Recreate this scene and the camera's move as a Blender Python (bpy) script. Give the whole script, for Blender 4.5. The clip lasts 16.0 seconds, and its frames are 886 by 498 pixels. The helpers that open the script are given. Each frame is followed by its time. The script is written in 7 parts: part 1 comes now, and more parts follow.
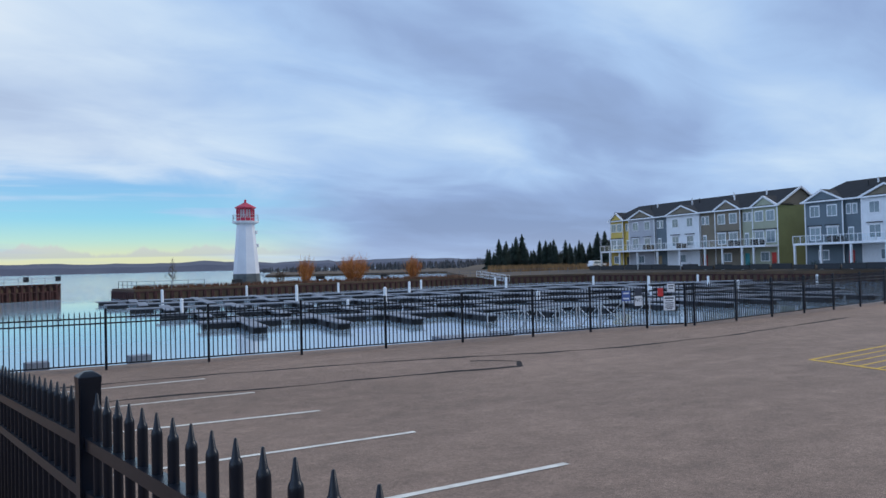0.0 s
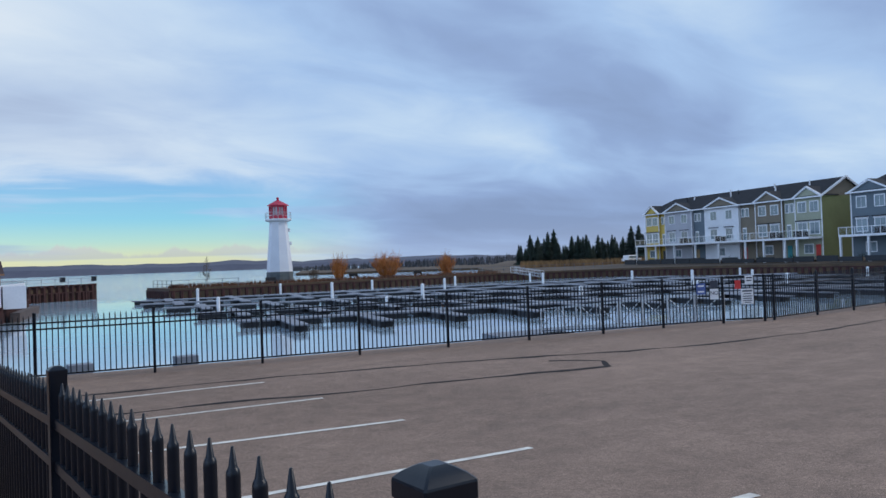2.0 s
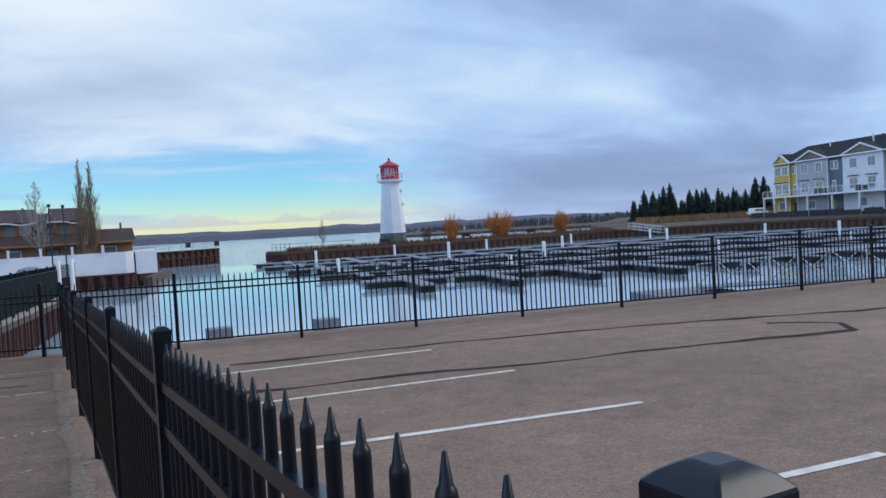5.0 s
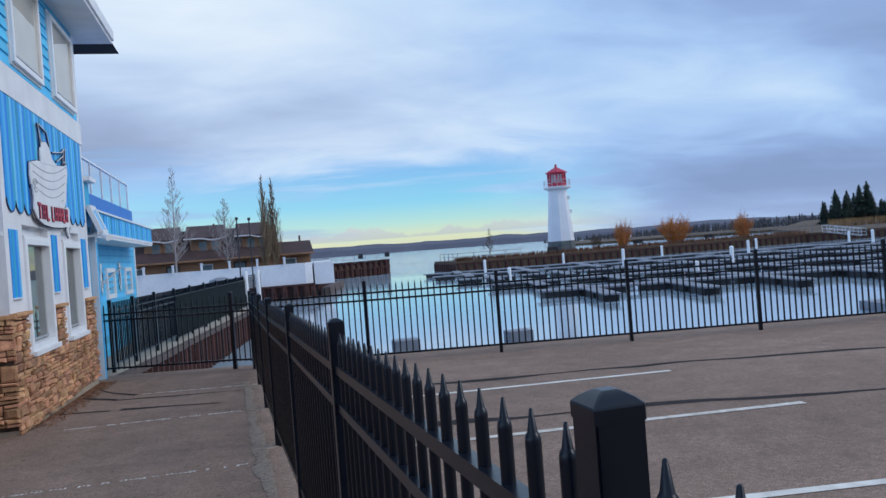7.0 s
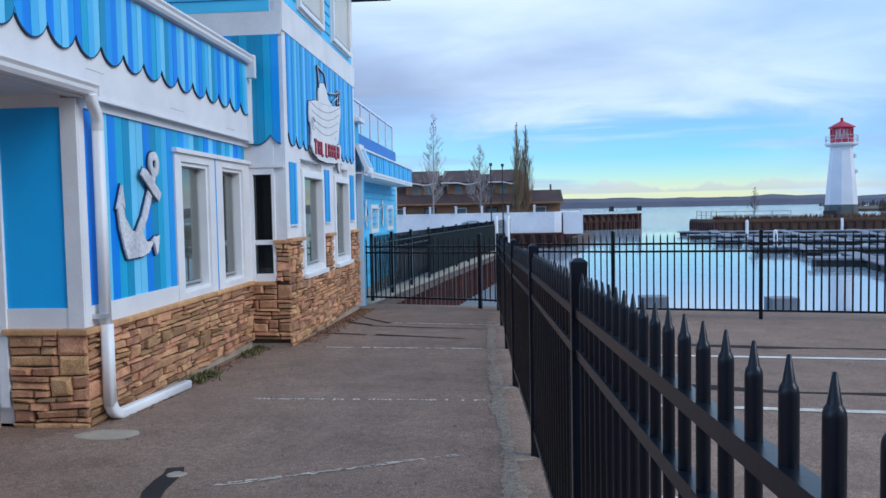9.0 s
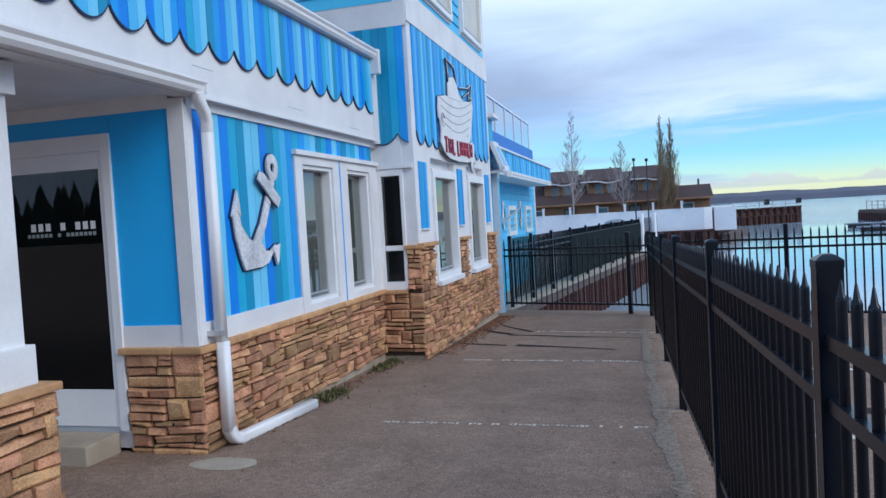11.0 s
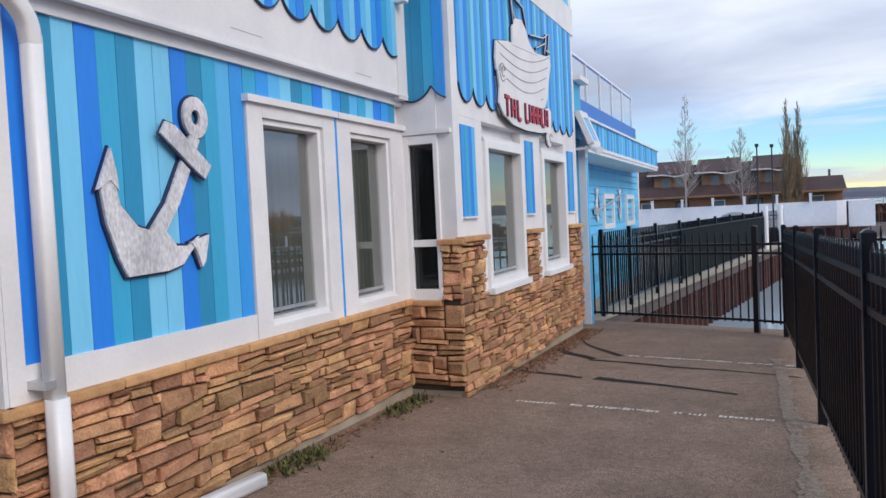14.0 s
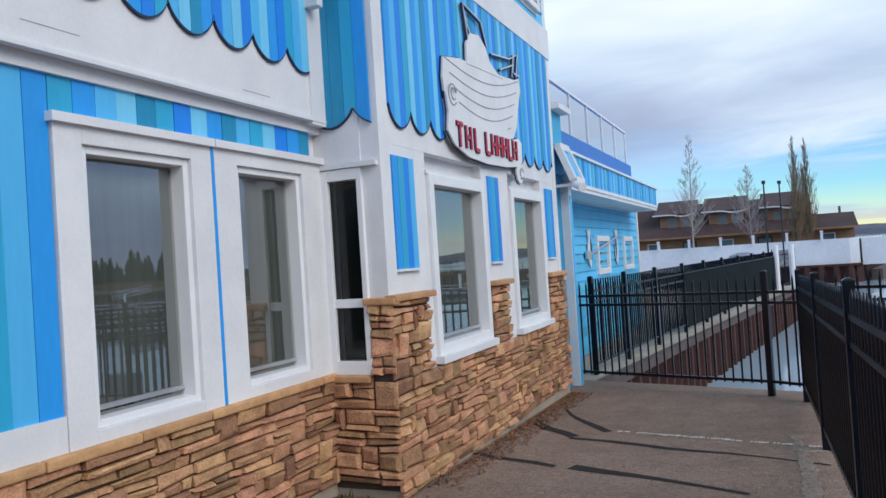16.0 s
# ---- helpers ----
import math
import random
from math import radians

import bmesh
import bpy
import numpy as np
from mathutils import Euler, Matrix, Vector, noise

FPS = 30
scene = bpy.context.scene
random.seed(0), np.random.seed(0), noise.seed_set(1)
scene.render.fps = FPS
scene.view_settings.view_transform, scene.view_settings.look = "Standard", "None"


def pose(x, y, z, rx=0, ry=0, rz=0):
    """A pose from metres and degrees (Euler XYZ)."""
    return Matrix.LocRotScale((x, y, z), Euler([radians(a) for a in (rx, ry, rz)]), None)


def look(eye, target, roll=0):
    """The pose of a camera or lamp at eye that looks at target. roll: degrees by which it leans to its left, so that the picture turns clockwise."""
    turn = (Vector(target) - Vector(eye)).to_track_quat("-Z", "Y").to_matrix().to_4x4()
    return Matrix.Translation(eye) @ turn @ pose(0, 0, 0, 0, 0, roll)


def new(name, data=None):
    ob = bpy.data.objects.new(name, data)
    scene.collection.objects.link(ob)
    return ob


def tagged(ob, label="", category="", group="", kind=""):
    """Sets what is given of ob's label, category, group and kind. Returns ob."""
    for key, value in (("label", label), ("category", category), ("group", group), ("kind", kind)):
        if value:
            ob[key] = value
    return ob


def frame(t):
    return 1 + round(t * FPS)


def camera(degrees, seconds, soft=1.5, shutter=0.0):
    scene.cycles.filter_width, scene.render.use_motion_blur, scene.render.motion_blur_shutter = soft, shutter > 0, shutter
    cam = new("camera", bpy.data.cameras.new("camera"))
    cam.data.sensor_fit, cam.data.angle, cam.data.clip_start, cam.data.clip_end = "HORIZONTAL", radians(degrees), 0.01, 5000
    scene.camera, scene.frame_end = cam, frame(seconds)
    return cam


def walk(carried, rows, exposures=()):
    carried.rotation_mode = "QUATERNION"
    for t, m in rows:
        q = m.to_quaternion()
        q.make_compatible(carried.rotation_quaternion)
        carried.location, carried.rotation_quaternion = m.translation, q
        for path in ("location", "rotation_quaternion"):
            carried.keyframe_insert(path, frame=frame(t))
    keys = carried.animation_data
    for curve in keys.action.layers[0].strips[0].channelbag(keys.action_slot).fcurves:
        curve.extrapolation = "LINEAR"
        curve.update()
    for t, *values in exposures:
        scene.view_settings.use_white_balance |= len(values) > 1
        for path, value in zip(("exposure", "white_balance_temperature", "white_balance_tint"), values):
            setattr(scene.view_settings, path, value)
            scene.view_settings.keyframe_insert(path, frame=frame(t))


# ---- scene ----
cam = camera(61.0, 16.0)
PATH = [
    (0, (-0.298, -2.566, 2.067), (0.895, -0.961, 2.107), -1.4),
    (0.5, (-0.3, -2.118, 2.051), (0.888, -0.51, 2.098), -1.5),
    (1, (-0.304, -1.633, 2.011), (0.774, 0.051, 2.057), -1.9),
    (1.5, (-0.296, -1.18, 1.986), (0.776, 0.508, 2.008), -2.6),
    (2, (-0.224, -0.684, 1.971), (0.91, 0.963, 2.005), -2.0),
    (2.5, (-0.198, -0.261, 1.963), (1.005, 1.336, 2.018), -2.1),
    (3, (-0.151, 0.254, 1.948), (1.119, 1.798, 2.011), -2.6),
    (3.5, (-0.118, 0.733, 1.898), (1.135, 2.292, 1.927), -1.7),
    (4, (-0.158, 1.201, 1.847), (1.047, 2.797, 1.839), -1.3),
    (4.5, (-0.173, 1.673, 1.817), (0.893, 3.365, 1.794), -2.0),
    (5, (-0.157, 2.218, 1.773), (0.735, 4.007, 1.715), -3.3),
    (5.2, (-0.162, 2.449, 1.769), (0.693, 4.255, 1.703), -3.9),
    (7.3, (-0.263, 4.484, 1.633), (0.147, 6.441, 1.641), -2.7),
    (7.5, (-0.259, 4.499, 1.629), (0.083, 6.469, 1.638), -1.4),
    (8, (-0.25, 4.555, 1.612), (-0.186, 6.554, 1.598), -0.4),
    (8.5, (-0.233, 4.597, 1.584), (-0.363, 6.591, 1.505), -0.5),
    (9, (-0.228, 4.604, 1.58), (-0.389, 6.594, 1.477), -1.1),
    (9.5, (-0.222, 4.62, 1.573), (-0.387, 6.61, 1.466), -1.6),
    (10, (-0.256, 4.685, 1.555), (-0.534, 6.663, 1.447), -1.5),
    (10.2, (-0.296, 4.815, 1.54), (-0.632, 6.784, 1.433), -1.6),
    (12.3, (-0.468, 6.982, 1.503), (-1.195, 8.845, 1.495), -3.5),
    (12.5, (-0.527, 7.184, 1.483), (-1.271, 9.04, 1.482), -2.8),
    (13, (-0.514, 7.571, 1.481), (-1.296, 9.412, 1.472), -3.7),
    (13.5, (-0.498, 7.974, 1.453), (-1.318, 9.798, 1.402), -4.8),
    (14, (-0.566, 8.435, 1.418), (-1.357, 10.269, 1.333), -2.7),
    (14.5, (-0.526, 8.943, 1.427), (-1.302, 10.784, 1.332), -2.6),
    (15, (-0.566, 9.402, 1.403), (-1.359, 11.237, 1.367), -2.5),
    (15.5, (-0.573, 9.801, 1.44), (-1.379, 11.632, 1.455), -2.9),
    (16, (-0.566, 10.063, 1.45), (-1.374, 11.892, 1.483), -3.7),
]
walk(cam, [(t, look(eye, target, roll)) for t, eye, target, roll in PATH],
     exposures=[(0.0, -0.04, 6500, 10), (3.4, -0.13, 6500, 10), (5.0, 0.04, 6500, 10), (7.4, -0.05, 6150, 10), (8.2, 0.02, 6050, 9), (9.0, 0.17, 6000, 8), (10.2, 0.20, 6000, 8),
                (12.4, 0.23, 6400, 8), (13.1, 0.25, 6550, 8), (13.9, 0.31, 7350, 15), (15.0, 0.28, 7300, 15), (16.0, 0.20, 6750, 9)])

# ---- world and sun ----
WATER_Z = -1.75


def ground_z(y, x=0.0):
    """The car park falls to the water, steeper at the top; the lot lies a little lower than the walk."""
    y = max(y, -12.0)
    walk_z = 0.197 - 0.0505 * y if y < 7.5 else -0.182 - 0.0235 * (y - 7.5)
    across = min(max((x - 0.4) / 5.0, 0.0), 1.0)
    along = min(max((13.5 - y) / 4.5, 0.0), 1.0)
    return walk_z - 0.11 * across * along


def make_world():
    w = bpy.data.worlds.new("sky")
    scene.world = w
    w.use_nodes = True
    nt = w.node_tree
    N, L = nt.nodes, nt.links
    N.clear()

    def math_node(op, a, b=None, clamp=False):
        n = N.new("ShaderNodeMath")
        n.operation, n.use_clamp = op, clamp
        for k, v in enumerate((a, b)):
            if v is None:
                continue
            if isinstance(v, (int, float)):
                n.inputs[k].default_value = v
            else:
                L.new(v, n.inputs[k])
        return n.outputs[0]

    def ramp(fac, stops):
        n = N.new("ShaderNodeValToRGB")
        e = n.color_ramp.elements
        while len(e) < len(stops):
            e.new(0.5)
        for k, (p, c) in enumerate(stops):
            e[k].position, e[k].color = p, (*c, 1) if len(c) == 3 else c
        L.new(fac, n.inputs[0])
        return n.outputs[0]

    def mix(fac, a, b):
        n = N.new("ShaderNodeMix")
        n.data_type = "RGBA"
        for k, v in ((0, fac), (6, a), (7, b)):
            if isinstance(v, float):
                n.inputs[k].default_value = v
            else:
                L.new(v, n.inputs[k])
        return n.outputs[2]

    def smooth(v, a, b):
        n = N.new("ShaderNodeMapRange")
        n.interpolation_type = "SMOOTHSTEP"
        n.inputs[1].default_value, n.inputs[2].default_value = a, b
        L.new(v, n.inputs[0])
        return n.outputs[0]

    def fbm(vec, scale, detail, rough=0.55, distortion=0.0):
        n = N.new("ShaderNodeTexNoise")
        n.inputs["Scale"].default_value = scale
        n.inputs["Detail"].default_value = detail
        n.inputs["Roughness"].default_value = rough
        n.inputs["Distortion"].default_value = distortion
        L.new(vec, n.inputs["Vector"])
        return n.outputs[0]

    co = N.new("ShaderNodeTexCoord")
    sep = N.new("ShaderNodeSeparateXYZ")
    L.new(co.outputs["Generated"], sep.inputs[0])
    dx, dy, dz = sep.outputs
    up = math_node("MAXIMUM", dz, 0.0)
    over = math_node("ADD", up, 0.22)
    comb = N.new("ShaderNodeCombineXYZ")
    L.new(math_node("DIVIDE", dx, over), comb.inputs[0])
    L.new(math_node("DIVIDE", dy, over), comb.inputs[1])
    mapped = N.new("ShaderNodeMapping")
    mapped.inputs["Rotation"].default_value = (0, 0, radians(20))
    mapped.inputs["Scale"].default_value = (0.8, 1.25, 1)
    mapped.inputs["Location"].default_value = (3.1, 1.7, 0)
    L.new(comb.outputs[0], mapped.inputs[0])
    n1 = fbm(mapped.outputs[0], 0.62, 4, 0.45, 0.35)
    n2 = fbm(mapped.outputs[0], 2.1, 6, 0.55, 0.5)
    cloud = math_node("ADD", math_node("MULTIPLY", n1, 0.76), math_node("MULTIPLY", n2, 0.24))
    side = math_node("ADD", math_node("MULTIPLY", dx, -0.05), math_node("MULTIPLY", dy, 0.9987))
    lakeward = smooth(side, 0.70, 0.98)
    lift = math_node("MULTIPLY", smooth(up, 0.17, 0.30), lakeward)
    grey = math_node("MULTIPLY", math_node("SUBTRACT", smooth(up, 0.09, 0.14), smooth(up, 0.17, 0.24)), lakeward)
    cloud = math_node("ADD", cloud, math_node("MULTIPLY", lift, 0.06))
    cloud = math_node("SUBTRACT", cloud, math_node("MULTIPLY", grey, 0.07))
    cloud_col = ramp(cloud, [(0.34, (0.26, 0.36, 0.58)), (0.43, (0.31, 0.44, 0.71)), (0.51, (0.41, 0.59, 0.88)),
                             (0.59, (0.56, 0.73, 0.94)), (0.70, (0.79, 0.89, 0.97))])
    pale_col = ramp(cloud, [(0.36, (0.40, 0.43, 0.52)), (0.46, (0.56, 0.60, 0.68)), (0.56, (0.80, 0.84, 0.88)), (0.66, (0.97, 0.98, 0.98))])
    near_lake = math_node("MULTIPLY", smooth(side, 0.86, 0.99), smooth(up, 0.08, 0.16))
    cloud_col = mix(math_node("MULTIPLY", near_lake, 0.38), cloud_col, pale_col)
    # the clear strip over the lake
    clear_ramp = ramp(up, [(0.0, (0.80, 0.77, 0.46)), (0.018, (0.74, 0.83, 0.55)), (0.038, (0.44, 0.80, 0.78)),
                           (0.065, (0.25, 0.68, 0.93)), (0.12, (0.22, 0.50, 0.92))])
    sky = N.new("ShaderNodeTexSky")
    sky.sky_type, sky.sun_disc = "NISHITA", False
    sky.sun_elevation, sky.sun_rotation = radians(14), radians(-35)
    dim = N.new("ShaderNodeVectorMath")
    dim.operation = "SCALE"
    dim.inputs["Scale"].default_value = 0.10
    L.new(sky.outputs[0], dim.inputs[0])
    clear_col = mix(0.12, clear_ramp, dim.outputs[0])
    wob = math_node("MULTIPLY", math_node("SUBTRACT", n2, 0.5), 0.16)
    band = math_node("ADD", up, wob)
    low = math_node("SUBTRACT", 1.0, smooth(band, 0.085, 0.145))
    toward = smooth(side, 0.82, 0.955)
    mask = math_node("MULTIPLY", low, toward)
    # thin flat streaks of cloud in the strip
    st = N.new("ShaderNodeMapping")
    st.inputs["Scale"].default_value = (3.0, 3.0, 46.0)
    L.new(co.outputs["Generated"], st.inputs[0])
    streak = smooth(fbm(st.outputs[0], 1.0, 4, 0.5), 0.50, 0.66)
    mask = math_node("MULTIPLY", mask, math_node("SUBTRACT", 1.0, math_node("MULTIPLY", streak, 0.62)))
    col = mix(mask, cloud_col, clear_col)
    # a low bank of small clouds lying over the far shore
    flat = N.new("ShaderNodeCombineXYZ")
    L.new(dx, flat.inputs[0])
    swell = fbm(flat.outputs[0], 11.0, 7, 0.55)
    tall = math_node("MULTIPLY", math_node("MAXIMUM", math_node("SUBTRACT", swell, 0.40), 0.0), 0.07)
    body = math_node("SUBTRACT", smooth(up, 0.0165, 0.0190), smooth(math_node("SUBTRACT", up, tall), 0.0160, 0.0215), True)
    bank = math_node("MULTIPLY", math_node("MULTIPLY", body, toward), 0.6)
    col = mix(bank, col, ramp(up, [(0.017, (0.40, 0.46, 0.60)), (0.034, (0.66, 0.60, 0.66))]))
    # pale haze just over the horizon elsewhere
    haze = math_node("MULTIPLY", math_node("SUBTRACT", 1.0, smooth(up, 0.0, 0.06)), 0.25)
    col = mix(haze, col, ramp(toward, [(0.0, (0.50, 0.56, 0.72)), (1.0, (0.74, 0.80, 0.64))]))
    # the sky grows brighter towards the hidden sun, west of the building
    west = smooth(math_node("ADD", math_node("MULTIPLY", dx, -0.97), math_node("MULTIPLY", dy, 0.24)), 0.40, 0.95)
    gain = N.new("ShaderNodeVectorMath")
    gain.operation = "SCALE"
    L.new(col, gain.inputs[0])
    L.new(math_node("MULTIPLY_ADD", west, 1.25), gain.inputs["Scale"])
    gain.inputs["Scale"].links[0].from_node.inputs[2].default_value = 1.0
    col = gain.outputs[0]
    bg = N.new("ShaderNodeBackground")
    bg.inputs[1].default_value = 1.0
    L.new(col, bg.inputs[0])
    out = N.new("ShaderNodeOutputWorld")
    L.new(bg.outputs[0], out.inputs[0])


make_world()
sun = new("sun", bpy.data.lights.new("sun", "SUN"))
sun.data.energy, sun.data.angle, sun.data.color = 1.5, radians(35), (1.0, 0.95, 0.88)
sun.matrix_world = look((40, -4, 28), (0, 12, 0))


# ---- materials ----
def surf(name, c1, c2=None, scale=4.0, rough=0.7, bump=0.0, metal=0.0, fine=60.0, vary=0.0, stretch=(1, 1, 1), spec=0.5, island=False, fleck=0.5):
    """A two-scale procedural surface: broad stains, fine grain, relief."""
    m = bpy.data.materials.new(name)
    m.use_nodes = True
    nt = m.node_tree
    N, L = nt.nodes, nt.links
    b = N["Principled BSDF"]
    b.inputs["Roughness"].default_value, b.inputs["Metallic"].default_value = rough, metal
    b.inputs["Specular IOR Level"].default_value = spec
    c2 = c2 or tuple(0.75 * v for v in c1)
    co, mp = N.new("ShaderNodeTexCoord"), N.new("ShaderNodeMapping")
    mp.inputs["Scale"].default_value = stretch
    L.new(co.outputs["Object"], mp.inputs[0])
    broad, grain = N.new("ShaderNodeTexNoise"), N.new("ShaderNodeTexNoise")
    for n, s, d in ((broad, scale, 5), (grain, fine, 3)):
        n.inputs["Scale"].default_value, n.inputs["Detail"].default_value = s, d
        L.new(mp.outputs[0], n.inputs["Vector"])
    add = N.new("ShaderNodeMath")
    add.operation = "MULTIPLY_ADD"
    L.new(grain.outputs[0], add.inputs[0])
    add.inputs[1].default_value = fleck
    L.new(broad.outputs[0], add.inputs[2])
    rg = N.new("ShaderNodeMapRange")
    rg.inputs[1].default_value, rg.inputs[2].default_value = 0.35 + fleck * 0.4, 0.65 + fleck * 0.6
    L.new(add.outputs[0], rg.inputs[0])
    mx = N.new("ShaderNodeMix")
    mx.data_type = "RGBA"
    mx.inputs[6].default_value, mx.inputs[7].default_value = (*c2, 1), (*c1, 1)
    L.new(rg.outputs[0], mx.inputs[0])
    out = mx.outputs[2]
    if vary:
        info = N.new("ShaderNodeNewGeometry") if island else N.new("ShaderNodeObjectInfo")
        hsv, mr, mh = N.new("ShaderNodeHueSaturation"), N.new("ShaderNodeMapRange"), N.new("ShaderNodeMapRange")
        mr.inputs[3].default_value, mr.inputs[4].default_value = 1 - vary, 1 + vary
        mh.inputs[3].default_value, mh.inputs[4].default_value = 0.5 - vary * 0.045, 0.5 + vary * 0.018
        r = info.outputs["Random Per Island"] if island else info.outputs["Random"]
        L.new(r, mr.inputs[0])
        fr = N.new("ShaderNodeMath")
        fr.operation = "FRACT"
        mu = N.new("ShaderNodeMath")
        mu.operation = "MULTIPLY"
        mu.inputs[1].default_value = 7.31
        L.new(r, mu.inputs[0])
        L.new(mu.outputs[0], fr.inputs[0])
        L.new(fr.outputs[0], mh.inputs[0])
        L.new(mr.outputs[0], hsv.inputs["Value"])
        L.new(mh.outputs[0], hsv.inputs["Hue"])
        L.new(out, hsv.inputs["Color"])
        out = hsv.outputs[0]
    L.new(out, b.inputs["Base Color"])
    if bump:
        bp = N.new("ShaderNodeBump")
        bp.inputs["Strength"].default_value, bp.inputs["Distance"].default_value = bump, 0.01
        L.new(add.outputs[0], bp.inputs["Height"])
        L.new(bp.outputs[0], b.inputs["Normal"])
    return m


def glass(name, ior=1.7, tint=(0.75, 0.8, 0.82)):
    m = bpy.data.materials.new(name)
    m.use_nodes = True
    nt = m.node_tree
    N, L = nt.nodes, nt.links
    N.remove(N["Principled BSDF"])
    fr, tr, gl, mx = N.new("ShaderNodeFresnel"), N.new("ShaderNodeBsdfTransparent"), N.new("ShaderNodeBsdfGlossy"), N.new("ShaderNodeMixShader")
    fr.inputs[0].default_value = ior
    tr.inputs[0].default_value = (*tint, 1)
    gl.inputs["Roughness"].default_value = 0.01
    L.new(fr.outputs[0], mx.inputs[0])
    L.new(tr.outputs[0], mx.inputs[1])
    L.new(gl.outputs[0], mx.inputs[2])
    L.new(mx.outputs[0], N["Material Output"].inputs[0])
    return m


def water(name):
    m = bpy.data.materials.new(name)
    m.use_nodes = True
    nt = m.node_tree
    N, L = nt.nodes, nt.links
    b = N["Principled BSDF"]
    b.inputs["Base Color"].default_value = (0.37, 0.47, 0.54, 1)
    b.inputs["Roughness"].default_value = 0.05
    b.inputs["IOR"].default_value = 1.33
    co, mp, n, bp = N.new("ShaderNodeTexCoord"), N.new("ShaderNodeMapping"), N.new("ShaderNodeTexNoise"), N.new("ShaderNodeBump")
    mp.inputs["Scale"].default_value = (0.5, 1.0, 1.0)
    n.inputs["Scale"].default_value, n.inputs["Detail"].default_value = 0.42, 3
    L.new(co.outputs["Object"], mp.inputs[0])
    L.new(mp.outputs[0], n.inputs["Vector"])
    bp.inputs["Distance"].default_value = 0.6
    # the basin lies sheltered and smooth, the open lake beyond it is ruffled
    sp, wind = N.new("ShaderNodeSeparateXYZ"), N.new("ShaderNodeMapRange")
    L.new(co.outputs["Object"], sp.inputs[0])
    L.new(sp.outputs[1], wind.inputs[0])
    for k, v in enumerate((98.0, 128.0, 0.02, 0.9)):
        wind.inputs[k + 1].default_value = v
    L.new(wind.outputs[0], bp.inputs["Strength"])
    L.new(n.outputs[0], bp.inputs["Height"])
    L.new(bp.outputs[0], b.inputs["Normal"])
    br, mr, mx = N.new("ShaderNodeTexNoise"), N.new("ShaderNodeMapRange"), N.new("ShaderNodeMix")
    br.inputs["Scale"].default_value, br.inputs["Detail"].default_value = 0.02, 4
    L.new(mp.outputs[0], br.inputs["Vector"])
    L.new(br.outputs[0], mr.inputs[0])
    mr.inputs[3].default_value, mr.inputs[4].default_value = 0.02, 0.13
    L.new(mr.outputs[0], b.inputs["Roughness"])
    return m


def asphalt(name):
    """Old brown-grey asphalt: broad fading, mottling, exposed aggregate, faint wheel tracks."""
    m = bpy.data.materials.new(name)
    m.use_nodes = True
    nt = m.node_tree
    N, L = nt.nodes, nt.links
    b = N["Principled BSDF"]
    b.inputs["Roughness"].default_value, b.inputs["Specular IOR Level"].default_value = 0.92, 0.3
    co = N.new("ShaderNodeTexCoord")

    def tex(scale, detail, stretch=(1, 1, 1), rough=0.6):
        mp, n = N.new("ShaderNodeMapping"), N.new("ShaderNodeTexNoise")
        mp.inputs["Scale"].default_value = stretch
        L.new(co.outputs["Object"], mp.inputs[0])
        L.new(mp.outputs[0], n.inputs["Vector"])
        n.inputs["Scale"].default_value, n.inputs["Detail"].default_value, n.inputs["Roughness"].default_value = scale, detail, rough
        return n.outputs[0]

    def ranged(v, a, b_, lo, hi):
        r = N.new("ShaderNodeMapRange")
        for k, q in enumerate((a, b_, lo, hi)):
            r.inputs[k + 1].default_value = q
        L.new(v, r.inputs[0])
        return r.outputs[0]

    def times(a, b_):
        n = N.new("ShaderNodeMath")
        n.operation = "MULTIPLY"
        L.new(a, n.inputs[0])
        L.new(b_, n.inputs[1])
        return n.outputs[0]
    grain = tex(95, 2, rough=0.7)
    f = times(ranged(tex(0.16, 4), 0.3, 0.7, 0.86, 1.12), ranged(tex(2.6, 5), 0.3, 0.7, 0.84, 1.13))
    f = times(f, ranged(grain, 0.32, 0.68, 0.48, 1.58))
    f = times(f, ranged(tex(18, 3), 0.3, 0.7, 0.82, 1.17))
    f = times(f, ranged(tex(0.8, 3, (0.35, 1.6, 1)), 0.35, 0.65, 0.92, 1.06))
    col = N.new("ShaderNodeVectorMath")
    col.operation = "SCALE"
    col.inputs[0].default_value = (0.254, 0.172, 0.128)
    L.new(f, col.inputs["Scale"])
    L.new(col.outputs[0], b.inputs["Base Color"])
    bp = N.new("ShaderNodeBump")
    bp.inputs["Strength"].default_value, bp.inputs["Distance"].default_value = 0.7, 0.006
    L.new(grain, bp.inputs["Height"])
    L.new(bp.outputs[0], b.inputs["Normal"])
    return m


M_ASPHALT = asphalt("asphalt")
M_CONCRETE = surf("concrete", (0.43, 0.36, 0.28), (0.30, 0.25, 0.195), 3, 0.9, 0.4, fine=90)
M_TAR = surf("tar", (0.05, 0.042, 0.040), (0.035, 0.03, 0.03), 5, 0.95, 0.2, spec=0.1)
M_LINE = surf("line_paint", (0.84, 0.79, 0.70), (0.60, 0.54, 0.47), 5, 0.8, 0.2, fine=120)
M_WORN = surf("worn_line_paint", (0.80, 0.74, 0.65), (0.42, 0.36, 0.30), 9, 0.85, 0.2, fine=70, fleck=1.0)
M_YELLOW = surf("yellow_line_paint", (0.72, 0.43, 0.05), (0.5, 0.3, 0.06), 6, 0.8, 0.2)
